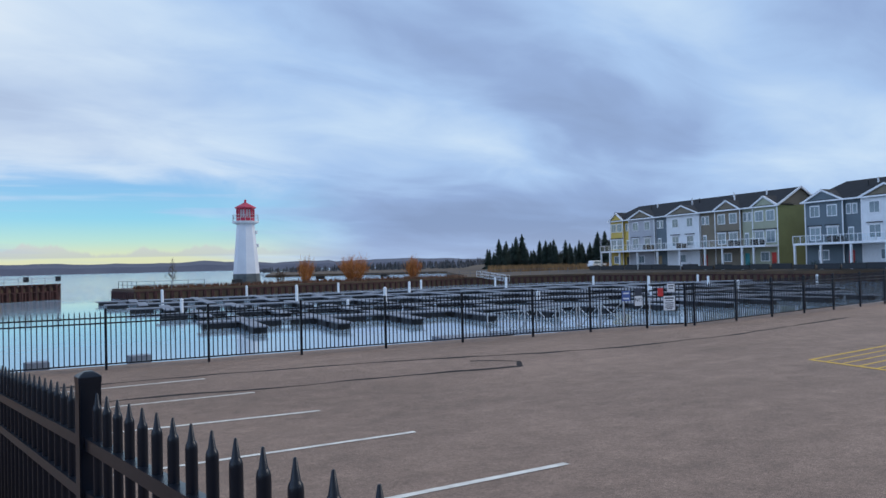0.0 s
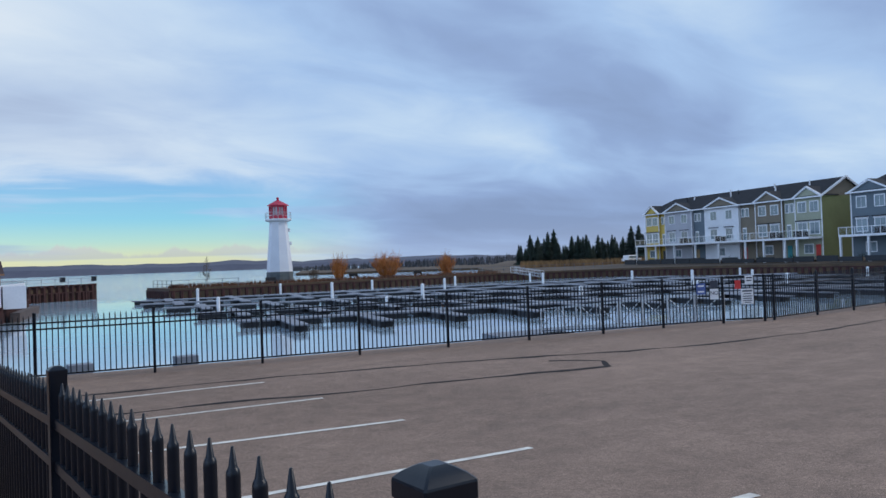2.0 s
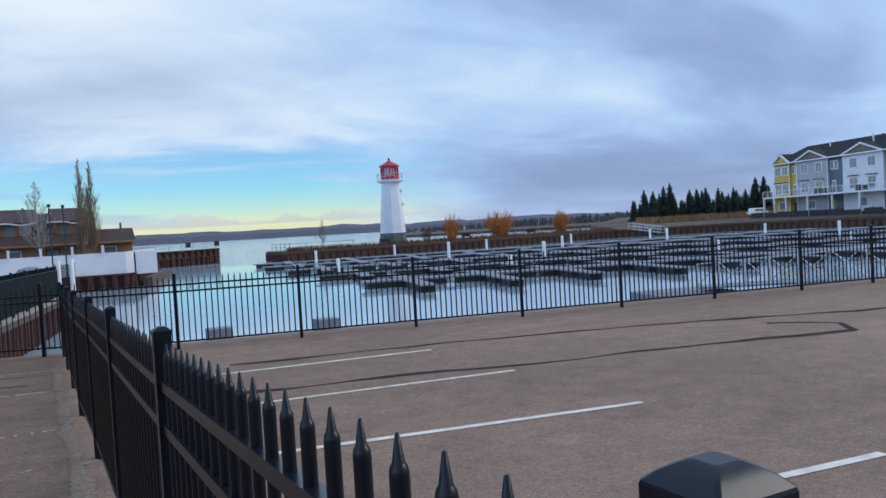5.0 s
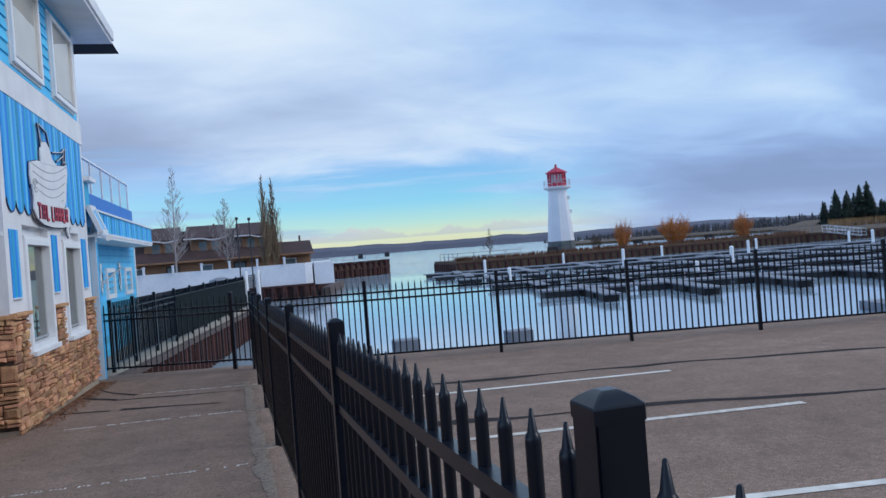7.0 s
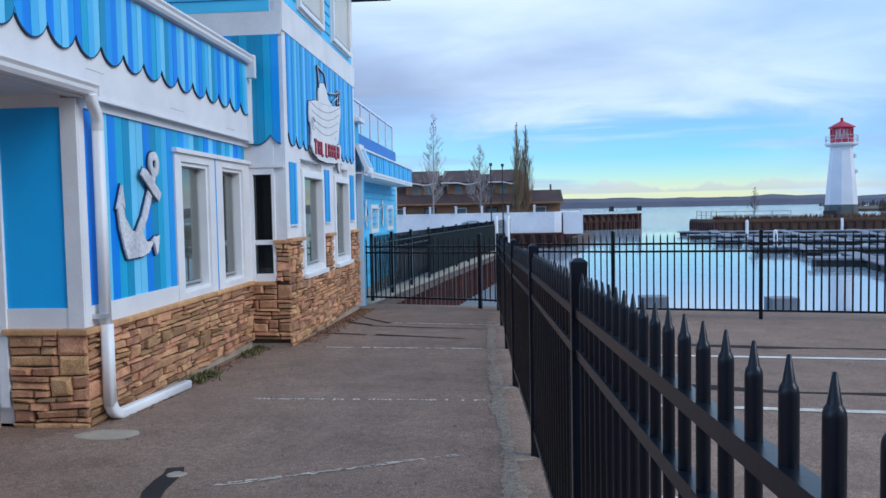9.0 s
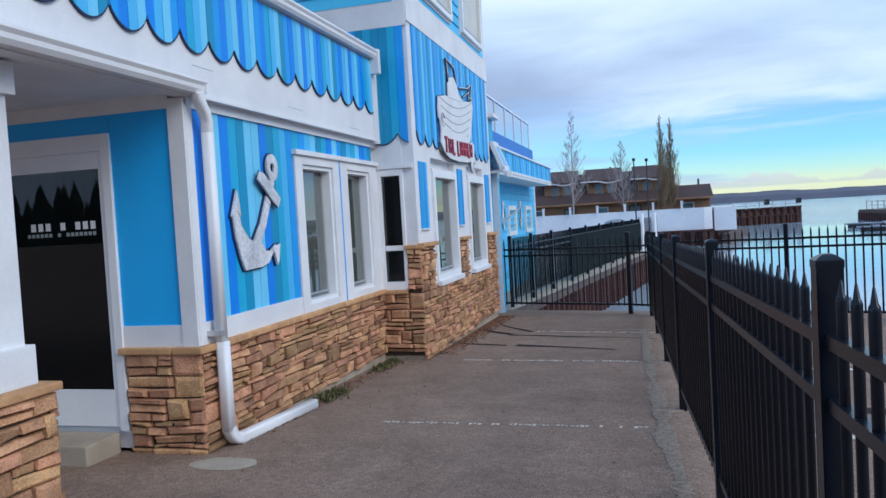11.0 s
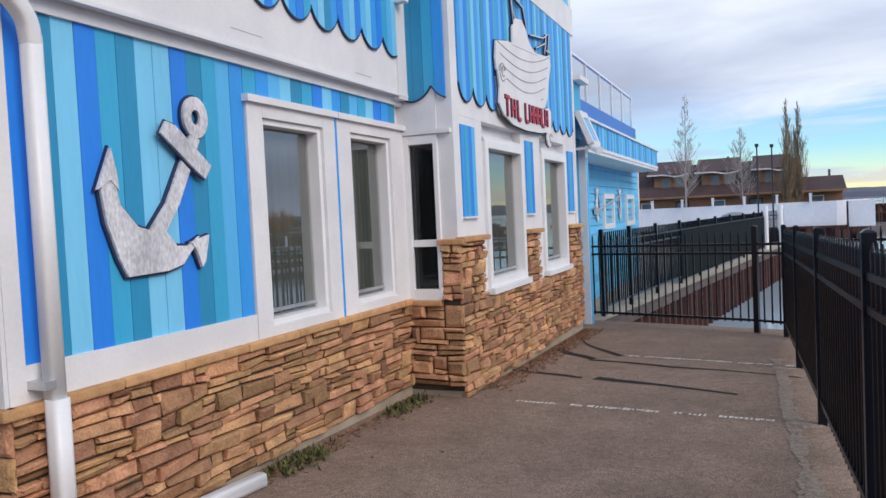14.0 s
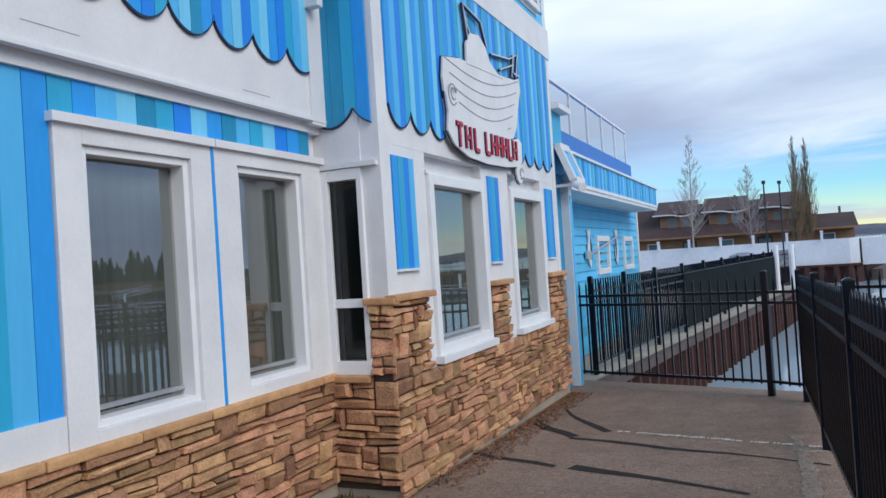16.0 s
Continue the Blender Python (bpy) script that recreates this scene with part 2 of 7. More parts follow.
M_IRON = surf("black_iron", (0.0035, 0.0055, 0.011), (0.005, 0.0075, 0.014), 6, 0.28, 0.04, spec=0.34)
M_WHITE = surf("white_paint", (0.80, 0.80, 0.81), (0.70, 0.70, 0.72), 2.5, 0.55, 0.12, fine=45, fleck=0.4)
M_VINYL = surf("white_vinyl", (0.84, 0.84, 0.85), (0.78, 0.78, 0.80), 3, 0.35, 0.0)
M_BLUES = [surf("plank_" + n, c, tuple(v * 0.86 for v in c), 2.0, 0.5, 0.15, fine=40, stretch=(1, 1, 0.15))
           for n, c in (("sky_blue", (0.08, 0.50, 0.90)), ("bright_blue", (0.004, 0.25, 0.87)), ("teal", (0.008, 0.29, 0.53)),
                        ("pale_blue", (0.18, 0.63, 0.93)), ("mid_blue", (0.015, 0.35, 0.89)), ("aqua", (0.02, 0.42, 0.71)))]
M_PANEL = surf("panel_blue", (0.018, 0.45, 0.95), (0.014, 0.41, 0.90), 2, 0.5, 0.1)
M_SIDING = surf("siding_blue", (0.10, 0.52, 0.83), (0.07, 0.44, 0.75), 1.5, 0.55, 0.15, vary=0.18)
M_DEEPBLUE = surf("fascia_blue", (0.006, 0.16, 0.58), (0.006, 0.14, 0.50), 2, 0.45)
M_NAVY = surf("navy_edge", (0.015, 0.03, 0.09), None, 4, 0.6)
M_STONE = surf("ledge_stone", (0.59, 0.34, 0.175), (0.30, 0.158, 0.08), 6, 0.88, 1.0, fine=60, vary=0.42, fleck=0.8)
M_MORTAR = surf("mortar", (0.07, 0.05, 0.035), None, 8, 0.95, 0.5)
M_CAP = surf("cap_stone", (0.62, 0.345, 0.165), (0.44, 0.235, 0.11), 9, 0.85, 0.5, fine=80, vary=0.12)
M_SILVER = surf("weathered_white", (0.80, 0.80, 0.83), (0.42, 0.43, 0.47), 3, 0.7, 0.3, fine=30, stretch=(1, 2.2, 1), fleck=0.9)
M_RED = surf("red_paint", (0.62, 0.02, 0.05), None, 4, 0.45)
M_GLASS = glass("window_glass", 3.3, (0.82, 0.87, 0.87))
M_MIRRORY = glass("coated_window_glass", 4.6, (0.8, 0.86, 0.86))
# darker copy of the window blind, with the room's dimness in its colour
M_DIMBLIND = surf("dimmed_blind", (0.17, 0.20, 0.205), (0.11, 0.13, 0.135), 2, 0.8, stretch=(1, 6, 0.2))
M_DOORGLASS = glass("door_glass", 1.5, (0.6, 0.64, 0.66))
M_CLEAR = glass("rail_glass", 1.45, (0.9, 0.94, 0.95))
# near-black colour that stands in for unlit rooms behind glass
M_DARK = surf("painted_room_dark", (0.012, 0.014, 0.016), None, 3, 0.8)
M_BLIND = surf("window_blind", (0.36, 0.41, 0.42), (0.27, 0.31, 0.32), 3, 0.8, stretch=(1, 9, 0.2))
M_WATER = water("calm_water")
M_RUST = surf("rusty_steel", (0.075, 0.024, 0.019), (0.034, 0.013, 0.011), 1.6, 0.85, 0.4, fine=14)
M_DOCK = surf("dock_deck", (0.25, 0.265, 0.30), (0.17, 0.18, 0.21), 1.2, 0.8, 0.2, fine=16)
M_FLOAT = surf("dock_float", (0.015, 0.017, 0.022), None, 2, 0.6)
M_ALU = surf("aluminium", (0.62, 0.63, 0.65), (0.5, 0.51, 0.53), 3, 0.4, metal=0.7)
M_SOIL = surf("dry_grass_bank", (0.12, 0.075, 0.042), (0.07, 0.048, 0.032), 0.5, 0.95, 0.6, fine=8)
M_SHRUB = surf("rust_twigs", (0.52, 0.21, 0.045), (0.34, 0.13, 0.035), 2, 0.9, vary=0.3, island=True)
M_BARK = surf("grey_bark", (0.20, 0.16, 0.13), (0.12, 0.10, 0.085), 4, 0.9, 0.3)
M_FIR = surf("fir_needles", (0.022, 0.042, 0.028), (0.012, 0.024, 0.018), 0.8, 0.9, vary=0.3, island=True)
M_HILL = surf("far_hills", (0.105, 0.105, 0.135), (0.075, 0.08, 0.11), 0.01, 1.0, fine=0.06)
M_MESH = surf("fence_fabric", (0.008, 0.012, 0.013), (0.012, 0.017, 0.018), 2, 0.85, 0.2, spec=0.1)
M_SHINGLE = surf("dark_shingle", (0.012, 0.014, 0.021), (0.007, 0.008, 0.012), 1.0, 0.9, 0.3, fine=12)
M_BROWNROOF = surf("brown_shingle", (0.078, 0.044, 0.042), (0.050, 0.031, 0.030), 0.8, 0.9, 0.3, fine=8)
M_TAN = surf("tan_stucco", (0.36, 0.20, 0.115), (0.22, 0.13, 0.08), 0.6, 0.85)
M_QUAY = surf("white_wall", (0.74, 0.74, 0.77), (0.62, 0.62, 0.66), 0.3, 0.8, 0.2, fine=5)
# pale base colour imitates the sky mirrored in distant panes
M_FARWIN = surf("far_window_sky_tone", (0.21, 0.27, 0.29), (0.11, 0.15, 0.17), 0.5, 0.05)


# ---- helpers for meshes ----
def part(name, bm, material, parent=None, label=""):
    me = bpy.data.meshes.new(name)
    bm.to_mesh(me)
    bm.free()
    me.materials.append(material)
    ob = new(name, me)
    if parent is not None:
        ob.parent = parent
    return tagged(ob, label)


def thing(name, label, category, group="", kind=""):
    return tagged(new(name), label, category, group, kind)


def box(bm, x0, x1, y0, y1, z0, z1):
    v = [bm.verts.new(p) for p in ((x0, y0, z0), (x1, y0, z0), (x1, y1, z0), (x0, y1, z0), (x0, y0, z1), (x1, y0, z1), (x1, y1, z1), (x0, y1, z1))]
    for f in ((0, 3, 2, 1), (4, 5, 6, 7), (0, 1, 5, 4), (1, 2, 6, 5), (2, 3, 7, 6), (3, 0, 4, 7)):
        bm.faces.new([v[k] for k in f])
    return v


def boxed(name, dims, material, parent=None, label="", bevel=0.0):
    bm = bmesh.new()
    box(bm, *dims)
    if bevel:
        bmesh.ops.bevel(bm, geom=bm.edges[:], offset=bevel, segments=2, affect="EDGES", profile=0.6)
    return part(name, bm, material, parent, label)


def pane_x(x, y0, y1, z0, z1, material, parent, name="pane"):
    bm = bmesh.new()
    bm.faces.new([bm.verts.new(p) for p in ((x, y0, z0), (x, y1, z0), (x, y1, z1), (x, y0, z1))])
    ob = part(name, bm, material, parent)
    ob.visible_shadow = False
    return ob


def pane_y(y, x0, x1, z0, z1, material, parent, name="pane"):
    bm = bmesh.new()
    bm.faces.new([bm.verts.new(p) for p in ((x0, y, z0), (x1, y, z0), (x1, y, z1), (x0, y, z1))])
    return part(name, bm, material, parent)


def prism(bm, pts, axis, a, b):
    """A closed outline pts (u, v) drawn along axis from a to b: axis x takes (y, z), axis y (x, z), axis z (x, y)."""
    def at(u, v, w):
        return {"x": (w, u, v), "y": (u, w, v), "z": (u, v, w)}[axis]
    lo = [bm.verts.new(at(u, v, a)) for u, v in pts]
    hi = [bm.verts.new(at(u, v, b)) for u, v in pts]
    n = len(pts)
    for k in range(n):
        bm.faces.new((lo[k], lo[(k + 1) % n], hi[(k + 1) % n], hi[k]))
    bm.faces.new(lo[::-1])
    bm.faces.new(hi)
    bmesh.ops.recalc_face_normals(bm, faces=bm.faces[:])


def tube(bm, p, q, r0, r1=None, sides=8, cap=True):
    r1 = r0 if r1 is None else r1
    p, q = Vector(p), Vector(q)
    rot = (q - p).to_track_quat("Z", "Y")
    rings = []
    for c, r in ((p, r0), (q, r1)):
        rings.append([bm.verts.new(c + rot @ Vector((r * math.cos(2 * math.pi * k / sides), r * math.sin(2 * math.pi * k / sides), 0))) for k in range(sides)])
    for k in range(sides):
        bm.faces.new((rings[0][k], rings[0][(k + 1) % sides], rings[1][(k + 1) % sides], rings[1][k]))
    if cap:
        bm.faces.new(rings[0][::-1])
        bm.faces.new(rings[1])


def lathe(bm, profile, centre, sides=12, turn=0.0):
    """Rings (radius, z) round a vertical axis."""
    cx, cy = centre
    rings = [[bm.verts.new((cx + r * math.cos(turn + 2 * math.pi * k / sides), cy + r * math.sin(turn + 2 * math.pi * k / sides), z)) for k in range(sides)] for r, z in profile]
    for a, b in zip(rings, rings[1:]):
        for k in range(sides):
            bm.faces.new((a[k], a[(k + 1) % sides], b[(k + 1) % sides], b[k]))
    bm.faces.new(rings[0][::-1])
    bm.faces.new(rings[-1])


def bar(bm, p, q, w, h):
    """A square bar from p to q, w wide and h high."""
    p, q = Vector(p), Vector(q)
    d = (q - p).normalized()
    side = d.cross(Vector((0, 0, 1)))
    side = side.normalized() if side.length > 1e-4 else Vector((1, 0, 0))
    upv = side.cross(d)
    ends = [[bm.verts.new(c + side * s * w / 2 + upv * t * h / 2) for s, t in ((-1, -1), (1, -1), (1, 1), (-1, 1))] for c in (p, q)]
    for k in range(4):
        bm.faces.new((ends[0][k], ends[0][(k + 1) % 4], ends[1][(k + 1) % 4], ends[1][k]))
    bm.faces.new(ends[0][::-1])
    bm.faces.new(ends[1])
    bmesh.ops.recalc_face_normals(bm, faces=bm.faces[:])


# ---- ground, water, far land ----
def sheet(name, pts, z_of, material, label, category, thick=0.0, cuts_x=(), cuts_y=()):
    bm = bmesh.new()
    top = [bm.verts.new((x, y, z_of(x, y))) for x, y in pts]
    bm.faces.new(top)
    for axis, cuts in ((0, cuts_x), (1, cuts_y)):
        for c in cuts:
            no = Vector((1, 0, 0)) if axis == 0 else Vector((0, 1, 0))
            bmesh.ops.bisect_plane(bm, geom=bm.verts[:] + bm.edges[:] + bm.faces[:], plane_co=no * c, plane_no=no)
    for v in bm.verts:
        v.co.z = z_of(v.co.x, v.co.y)
    if thick:
        low = [bm.verts.new((v.co.x, v.co.y, v.co.z - thick)) for v in top]
        n = len(top)
        for k in range(n):
            bm.faces.new((top[k], low[k], low[(k + 1) % n], top[(k + 1) % n]))
    bmesh.ops.recalc_face_normals(bm, faces=bm.faces[:])
    ob = part(name, bm, material)
    return tagged(ob, label, category, kind="structure")


M_CURB = surf("quay_kerb", (0.12, 0.085, 0.075), (0.075, 0.055, 0.05), 2.5, 0.9, 0.4, fine=30)
M_CRUMB = surf("broken_concrete", (0.40, 0.31, 0.235), (0.19, 0.14, 0.105), 22, 0.95, 0.9, fine=80, fleck=1.2)
LOT_EDGE = [(-3.2, 21.45), (0.0, 20.5), (2.0, 19.85), (21.3, 15.3), (22.4, 14.6), (90, 14.9)]
sheet("ground", [(-220, -260), (260, -260), (260, 14.9), (120, 14.9)] + LOT_EDGE[::-1] + [(-3.2, 21.5), (-220, 21.5)],
      lambda x, y: ground_z(y, x), M_ASPHALT, "worn brown-grey asphalt car park sloping to the water", "asphalt",
      cuts_x=[0.4 + k for k in range(6)], cuts_y=[-12.0] + [0.5 * k for k in range(-4, 44)])
sheet("pavement", [(-70, 21.5), (-3.2, 21.5), (0.25, 44.85), (-6, 46), (-70, 46)], lambda x, y: ground_z(21.5),
      M_CONCRETE, "concrete quay walk beside the building", "quay")
sheet("water", [(-3500, -60), (3500, -60), (3500, 4200), (-3500, 4200)], lambda x, y: WATER_Z, M_WATER,
      "calm pale lake water reflecting a clouded sky", "water")


def pile_wall(name, pts, z0, z1, label, pitch=0.55, depth=0.28, cap=True, cap_w=0.30, cap_mat=None):
    """Steel sheet piling: a folded sheet along pts with a capping beam."""
    wall = thing(name, label, "sheet piling", kind="structure")
    bm, bc = bmesh.new(), bmesh.new()
    for a, b in zip(pts, pts[1:]):
        a, b = Vector((*a, 0)), Vector((*b, 0))
        d = (b - a)
        length = d.length
        d.normalize()
        nrm = Vector((d.y, -d.x, 0))
        n = max(1, round(length / pitch))
        prev = None
        for k in range(n + 1):
            for off, s in ((0.0, 0.0), (0.25, 1.0), (0.5, 1.0), (0.75, 0.0)) if k < n else ((0.0, 0.0),):
                p = a + d * (length * (k + off) / n) + nrm * depth * (s - 0.5)
                cur = (bm.verts.new((p.x, p.y, z0)), bm.verts.new((p.x, p.y, z1)))
                if prev:
                    bm.faces.new((prev[0], cur[0], cur[1], prev[1]))
                prev = cur
        bar(bc, (a.x, a.y, z1), (b.x, b.y, z1), cap_w, 0.16)
    part("pile", bm, M_RUST, wall)
    if cap:
        part("capping_beam", bc, cap_mat or M_RUST, wall)
    else:
        bc.free()
    return wall


pile_wall("pile_wall_quay", [LOT_EDGE[0], (-2.29, 28.3), (0.25, 44.85), (-6, 46)], -3.0, -0.60, "rust-brown steel sheet piling along the quay walk", cap_w=0.34, cap_mat=M_CURB)
pile_wall("pile_wall_lot", [(x, y) for x, y in LOT_EDGE], -3.0, -0.56, "rust-brown steel sheet piling under the car park edge", cap=False)

# island and far quay
ISLAND = [(26.5, 102.67), (56.62, 101.9), (82.73, 103.22), (103.14, 92.74), (107.88, 68.73), (107.65, 40.85), (101.92, 13.12)]
pile_wall("pile_wall_island", ISLAND, -3.0, -0.72, "rust-brown steel sheet piling round the basin", pitch=1.1, depth=0.4)
pile_wall("pile_wall_point", [(26.38, 114.62), (26.5, 102.67)], -3.0, -0.72, "rust-brown steel sheet piling at the point", pitch=1.1, depth=0.4)
sheet("island_ground", [(26.5, 102.67), (56.62, 101.9), (82.73, 103.22), (103.14, 92.74), (107.88, 68.73), (107.65, 40.85), (101.92, 13.12), (400.19, 5.48), (896.73, 395.02), (187.87, 228.97), (118.54, 156.07),
                        (94.89, 117.85), (82.93, 113.67), (26.38, 114.62)], lambda x, y: -0.36 + max(0, (x - 100)) * 0.02, M_SOIL, "dry brown grass on the spit", "bank", thick=2.6)


def hills():
    """The low far shore: a rolling ridge, wooded, from mesh strips."""
    bm = bmesh.new()
    prev = None
    for k in range(321):
        a = radians(-75 + k * 0.5)
        r = 2400 - 700 * max(0, math.sin(a)) ** 2
        h = 30 + 26 * noise.noise(Vector((k * 0.045, 3.3, 0))) + 9 * noise.noise(Vector((k * 0.21, 9.1, 0))) + 2.2 * noise.noise(Vector((k * 1.3, 1.1, 0)))
        h = 0.82 * max(8, h) * (0.75 if a > radians(28) else 1.0)
        c = Vector((math.sin(a), math.cos(a), 0))
        ring = [bm.verts.new((*(c * r).xy, WATER_Z - 1)), bm.verts.new((*(c * (r + 60)).xy, 0.55 * h)), bm.verts.new((*(c * (r + 260)).xy, h)), bm.verts.new((*(c * (r + 700)).xy, 0))]
        if prev:
            for i in range(3):
                bm.faces.new((prev[i], ring[i], ring[i + 1], prev[i + 1]))
        prev = ring
    ob = part("backdrop", bm, M_HILL)
    return tagged(ob, "low hazy wooded hills on the far shore", "hills", kind="structure")


hills()


# ---- car park markings ----
def flat_strip(bm, a, b, w, lift=0.006):
    a, b = Vector(a), Vector(b)
    d = (b - a).normalized()
    n = Vector((-d.y, d.x)) * w / 2
    steps = max(1, int((b - a).length / 0.25))
    prev = None
    for k in range(steps + 1):
        c = a.lerp(b, k / steps)
        cur = [bm.verts.new((p.x, p.y, ground_z(p.y, p.x) + lift)) for p in (c - n, c + n)]
        if prev:
            bm.faces.new((prev[0], cur[0], cur[1], prev[1]))
        prev = cur


LINES = thing("parking_line", "white painted stall lines on the asphalt", "road marking", kind="structure")
for (a, b), m in ((((0.45, 3.35), (5.46, 3.09)), M_LINE), (((0.45, 6.27), (5.5, 5.98)), M_LINE), (((0.45, 9.28), (5.5, 8.78)), M_LINE),
                  (((0.45, 11.75), (5.42, 11.35)), M_WORN), (((1.0, 14.5), (5.35, 13.93)), M_LINE)):
    bm = bmesh.new()
    flat_strip(bm, a, b, 0.11)
    part("stall_line", bm, m, LINES)
chips = random.Random(14)
WALKLINES = thing("parking_line", "chipped white stall lines beside the building", "road marking", kind="structure")
for a, b in (((-2.75, 11.93), (-0.42, 11.87)), ((-2.79, 15.19), (-0.45, 14.99)), ((-2.18, 17.91), (-0.28, 17.52))):
    bm = bmesh.new()
    p, q = Vector(a), Vector(b)
    n = 58
    bare = -0.10 if a[1] < 13 else -0.26
    for k in range(n):
        u = noise.noise(Vector((k * 0.31, a[1], 0)))
        if u > bare:
            w = (0.022 if a[1] < 13 else 0.04) + 0.04 * chips.random()
            s = Vector((0, chips.uniform(-0.012, 0.012)))
            flat_strip(bm, p.lerp(q, k / n) + s, p.lerp(q, (k + 0.45 + 0.5 * chips.random()) / n) + s, w, 0.005)
    part("stall_line", bm, M_WORN, WALKLINES)
faint = bmesh.new()
fr = random.Random(31)
p, q = Vector((-2.15, 9.4)), Vector((-0.6, 10.1))
for k in range(70):
    f = fr.random()
    c = p.lerp(q, f) + Vector((fr.uniform(-0.02, 0.02), fr.uniform(-0.025, 0.025)))
    d = (q - p).normalized() * fr.uniform(0.01, 0.05)
    flat_strip(faint, c - d, c + d, fr.uniform(0.006, 0.020), 0.005)
part("worn_line", faint, M_WORN, WALKLINES)
HATCH = thing("hatched_marking", "yellow painted hatching on the asphalt", "road marking", kind="structure")
corner, r1, r2 = Vector((15.83, 5.86)), Vector((24.0, 5.84)), Vector((13.4, 1.75))
bm = bmesh.new()
flat_strip(bm, corner, r1, 0.12)
flat_strip(bm, corner, r2, 0.12)
for k in range(1, 9):
    flat_strip(bm, corner.lerp(r2, k / 9), corner.lerp(r2, k / 9) + (r1 - corner) * 0.95, 0.08, 0.005)
part("hatch_line", bm, M_YELLOW, HATCH)


def crack(pts, w=0.09):
    """A tar-sealed crack that wanders along pts."""
    bm = bmesh.new()
    dense = []
    for a, b in zip(pts, pts[1:]):
        a, b = Vector(a), Vector(b)
        n = max(2, int((b - a).length / 0.25))
        dense += [a.lerp(b, k / n) for k in range(n)]
    dense.append(Vector(pts[-1]))
    seed = pts[0][0] * 3.7
    prev = None
    for k, p in enumerate(dense):
        q = dense[min(k + 1, len(dense) - 1)] - dense[max(k - 1, 0)]
        nr = Vector((-q.y, q.x)).normalized()
        p = p + nr * 0.10 * noise.noise(Vector((k * 0.3, seed, 0)))
        ww = w * max(0.32, 0.6 + 0.9 * noise.noise(Vector((k * 0.21, seed, 5))))
        cur = [bm.verts.new((*(p + nr * s * ww / 2), ground_z(p.y, p.x) + 0.004)) for s in (-1, 1)]
        if prev:
            bm.faces.new((prev[0], cur[0], cur[1], prev[1]))
        prev = cur
    return tagged(part("tar_seal", bm, M_TAR), "dark tar seam sealing a crack in the asphalt", "tar seal", "tar seals", "structure")


crack([(1.0, 12.6), (1.96, 12.45), (3.2, 12.24), (4.65, 12.01), (5.96, 11.51), (7.6, 11.29), (9.56, 10.84), (11.41, 10.31)], 0.20)
crack([(11.41, 10.31), (11.95, 11.0), (11.64, 11.52), (11.2, 11.9)], 0.18)
crack([(2.2, 15.3), (3.09, 15.05), (5.59, 14.6), (8.12, 13.81), (11.2, 12.78), (13.52, 11.78), (15.79, 11.12), (20.47, 10.72), (29, 11.2)], 0.22)
crack([(-3.34, 16.7), (-2.9, 16.52), (-2.45, 16.38)], 0.14)
crack([(-2.29, 16.45), (-1.55, 16.18), (-0.85, 15.95)], 0.17)
crack([(-3.25, 18.4), (-2.95, 17.95), (-2.55, 17.6)], 0.14)
crack([(-3.08, 19.23), (-2.7, 18.5), (-2.31, 17.85)], 0.10)
crack([(-2.6, 17.5), (-1.89, 17.36), (-1.07, 17.12), (-0.3, 16.82)], 0.10)
crack([(-2.62, 9.75), (-2.55, 9.5), (-2.46, 9.04), (-2.5, 8.3)], 0.17)


def patch(name, c, rx, ry, material, label, cat, h=0.012, seed=0.0):
    bm = bmesh.new()
    rim = []
    for k in range(22):
        a = 2 * math.pi * k / 22
        r = 1 + 0.22 * noise.noise(Vector((math.cos(a) * 1.5, math.sin(a) * 1.5, seed)))
        x, y = c[0] + rx * r * math.cos(a), c[1] + ry * r * math.sin(a)
        rim.append((x, y))
    mid = bm.verts.new((c[0], c[1], ground_z(c[1]) + h))
    vs = [bm.verts.new((x, y, ground_z(y) + 0.003)) for x, y in rim]
    inn = [bm.verts.new((c[0] + (x - c[0]) * 0.8, c[1] + (y - c[1]) * 0.8, ground_z(y) + h)) for x, y in rim]
    for k in range(22):
        j = (k + 1) % 22
        bm.faces.new((vs[k], vs[j], inn[j], inn[k]))
        bm.faces.new((inn[k], inn[j], mid))
    return tagged(part(name, bm, material), label, cat, kind="structure")


patch("concrete_patch", (-3.57, 10.6), 0.28, 0.16, M_CONCRETE, "small pale concrete patch under the downspout", "concrete patch", seed=1)
patch("drain_cover", (-2.53, 9.6), 0.07, 0.06, M_CONCRETE, "small grey survey cap set in tar", "cover", seed=2)


def near_x(y):
    return 0.205 - 0.004 * y - 0.0018 * y * y if y < 12.5 else -0.126 - 0.031 * (y - 12.5)


POST_Y = [-5.1, -2.6, -0.03, 2.55, 5.2, 7.65, 10.08, 12.5, 14.95, 17.40, 19.85]
for y in POST_Y[2:-1]:
    patch("concrete_patch", (near_x(y) - 0.12, y), 0.15, 0.11, M_CRUMB, "rough concrete footing of a fence post", "concrete patch", seed=y)
# broken strip of old concrete along the fence
bm = bmesh.new()
prev = None
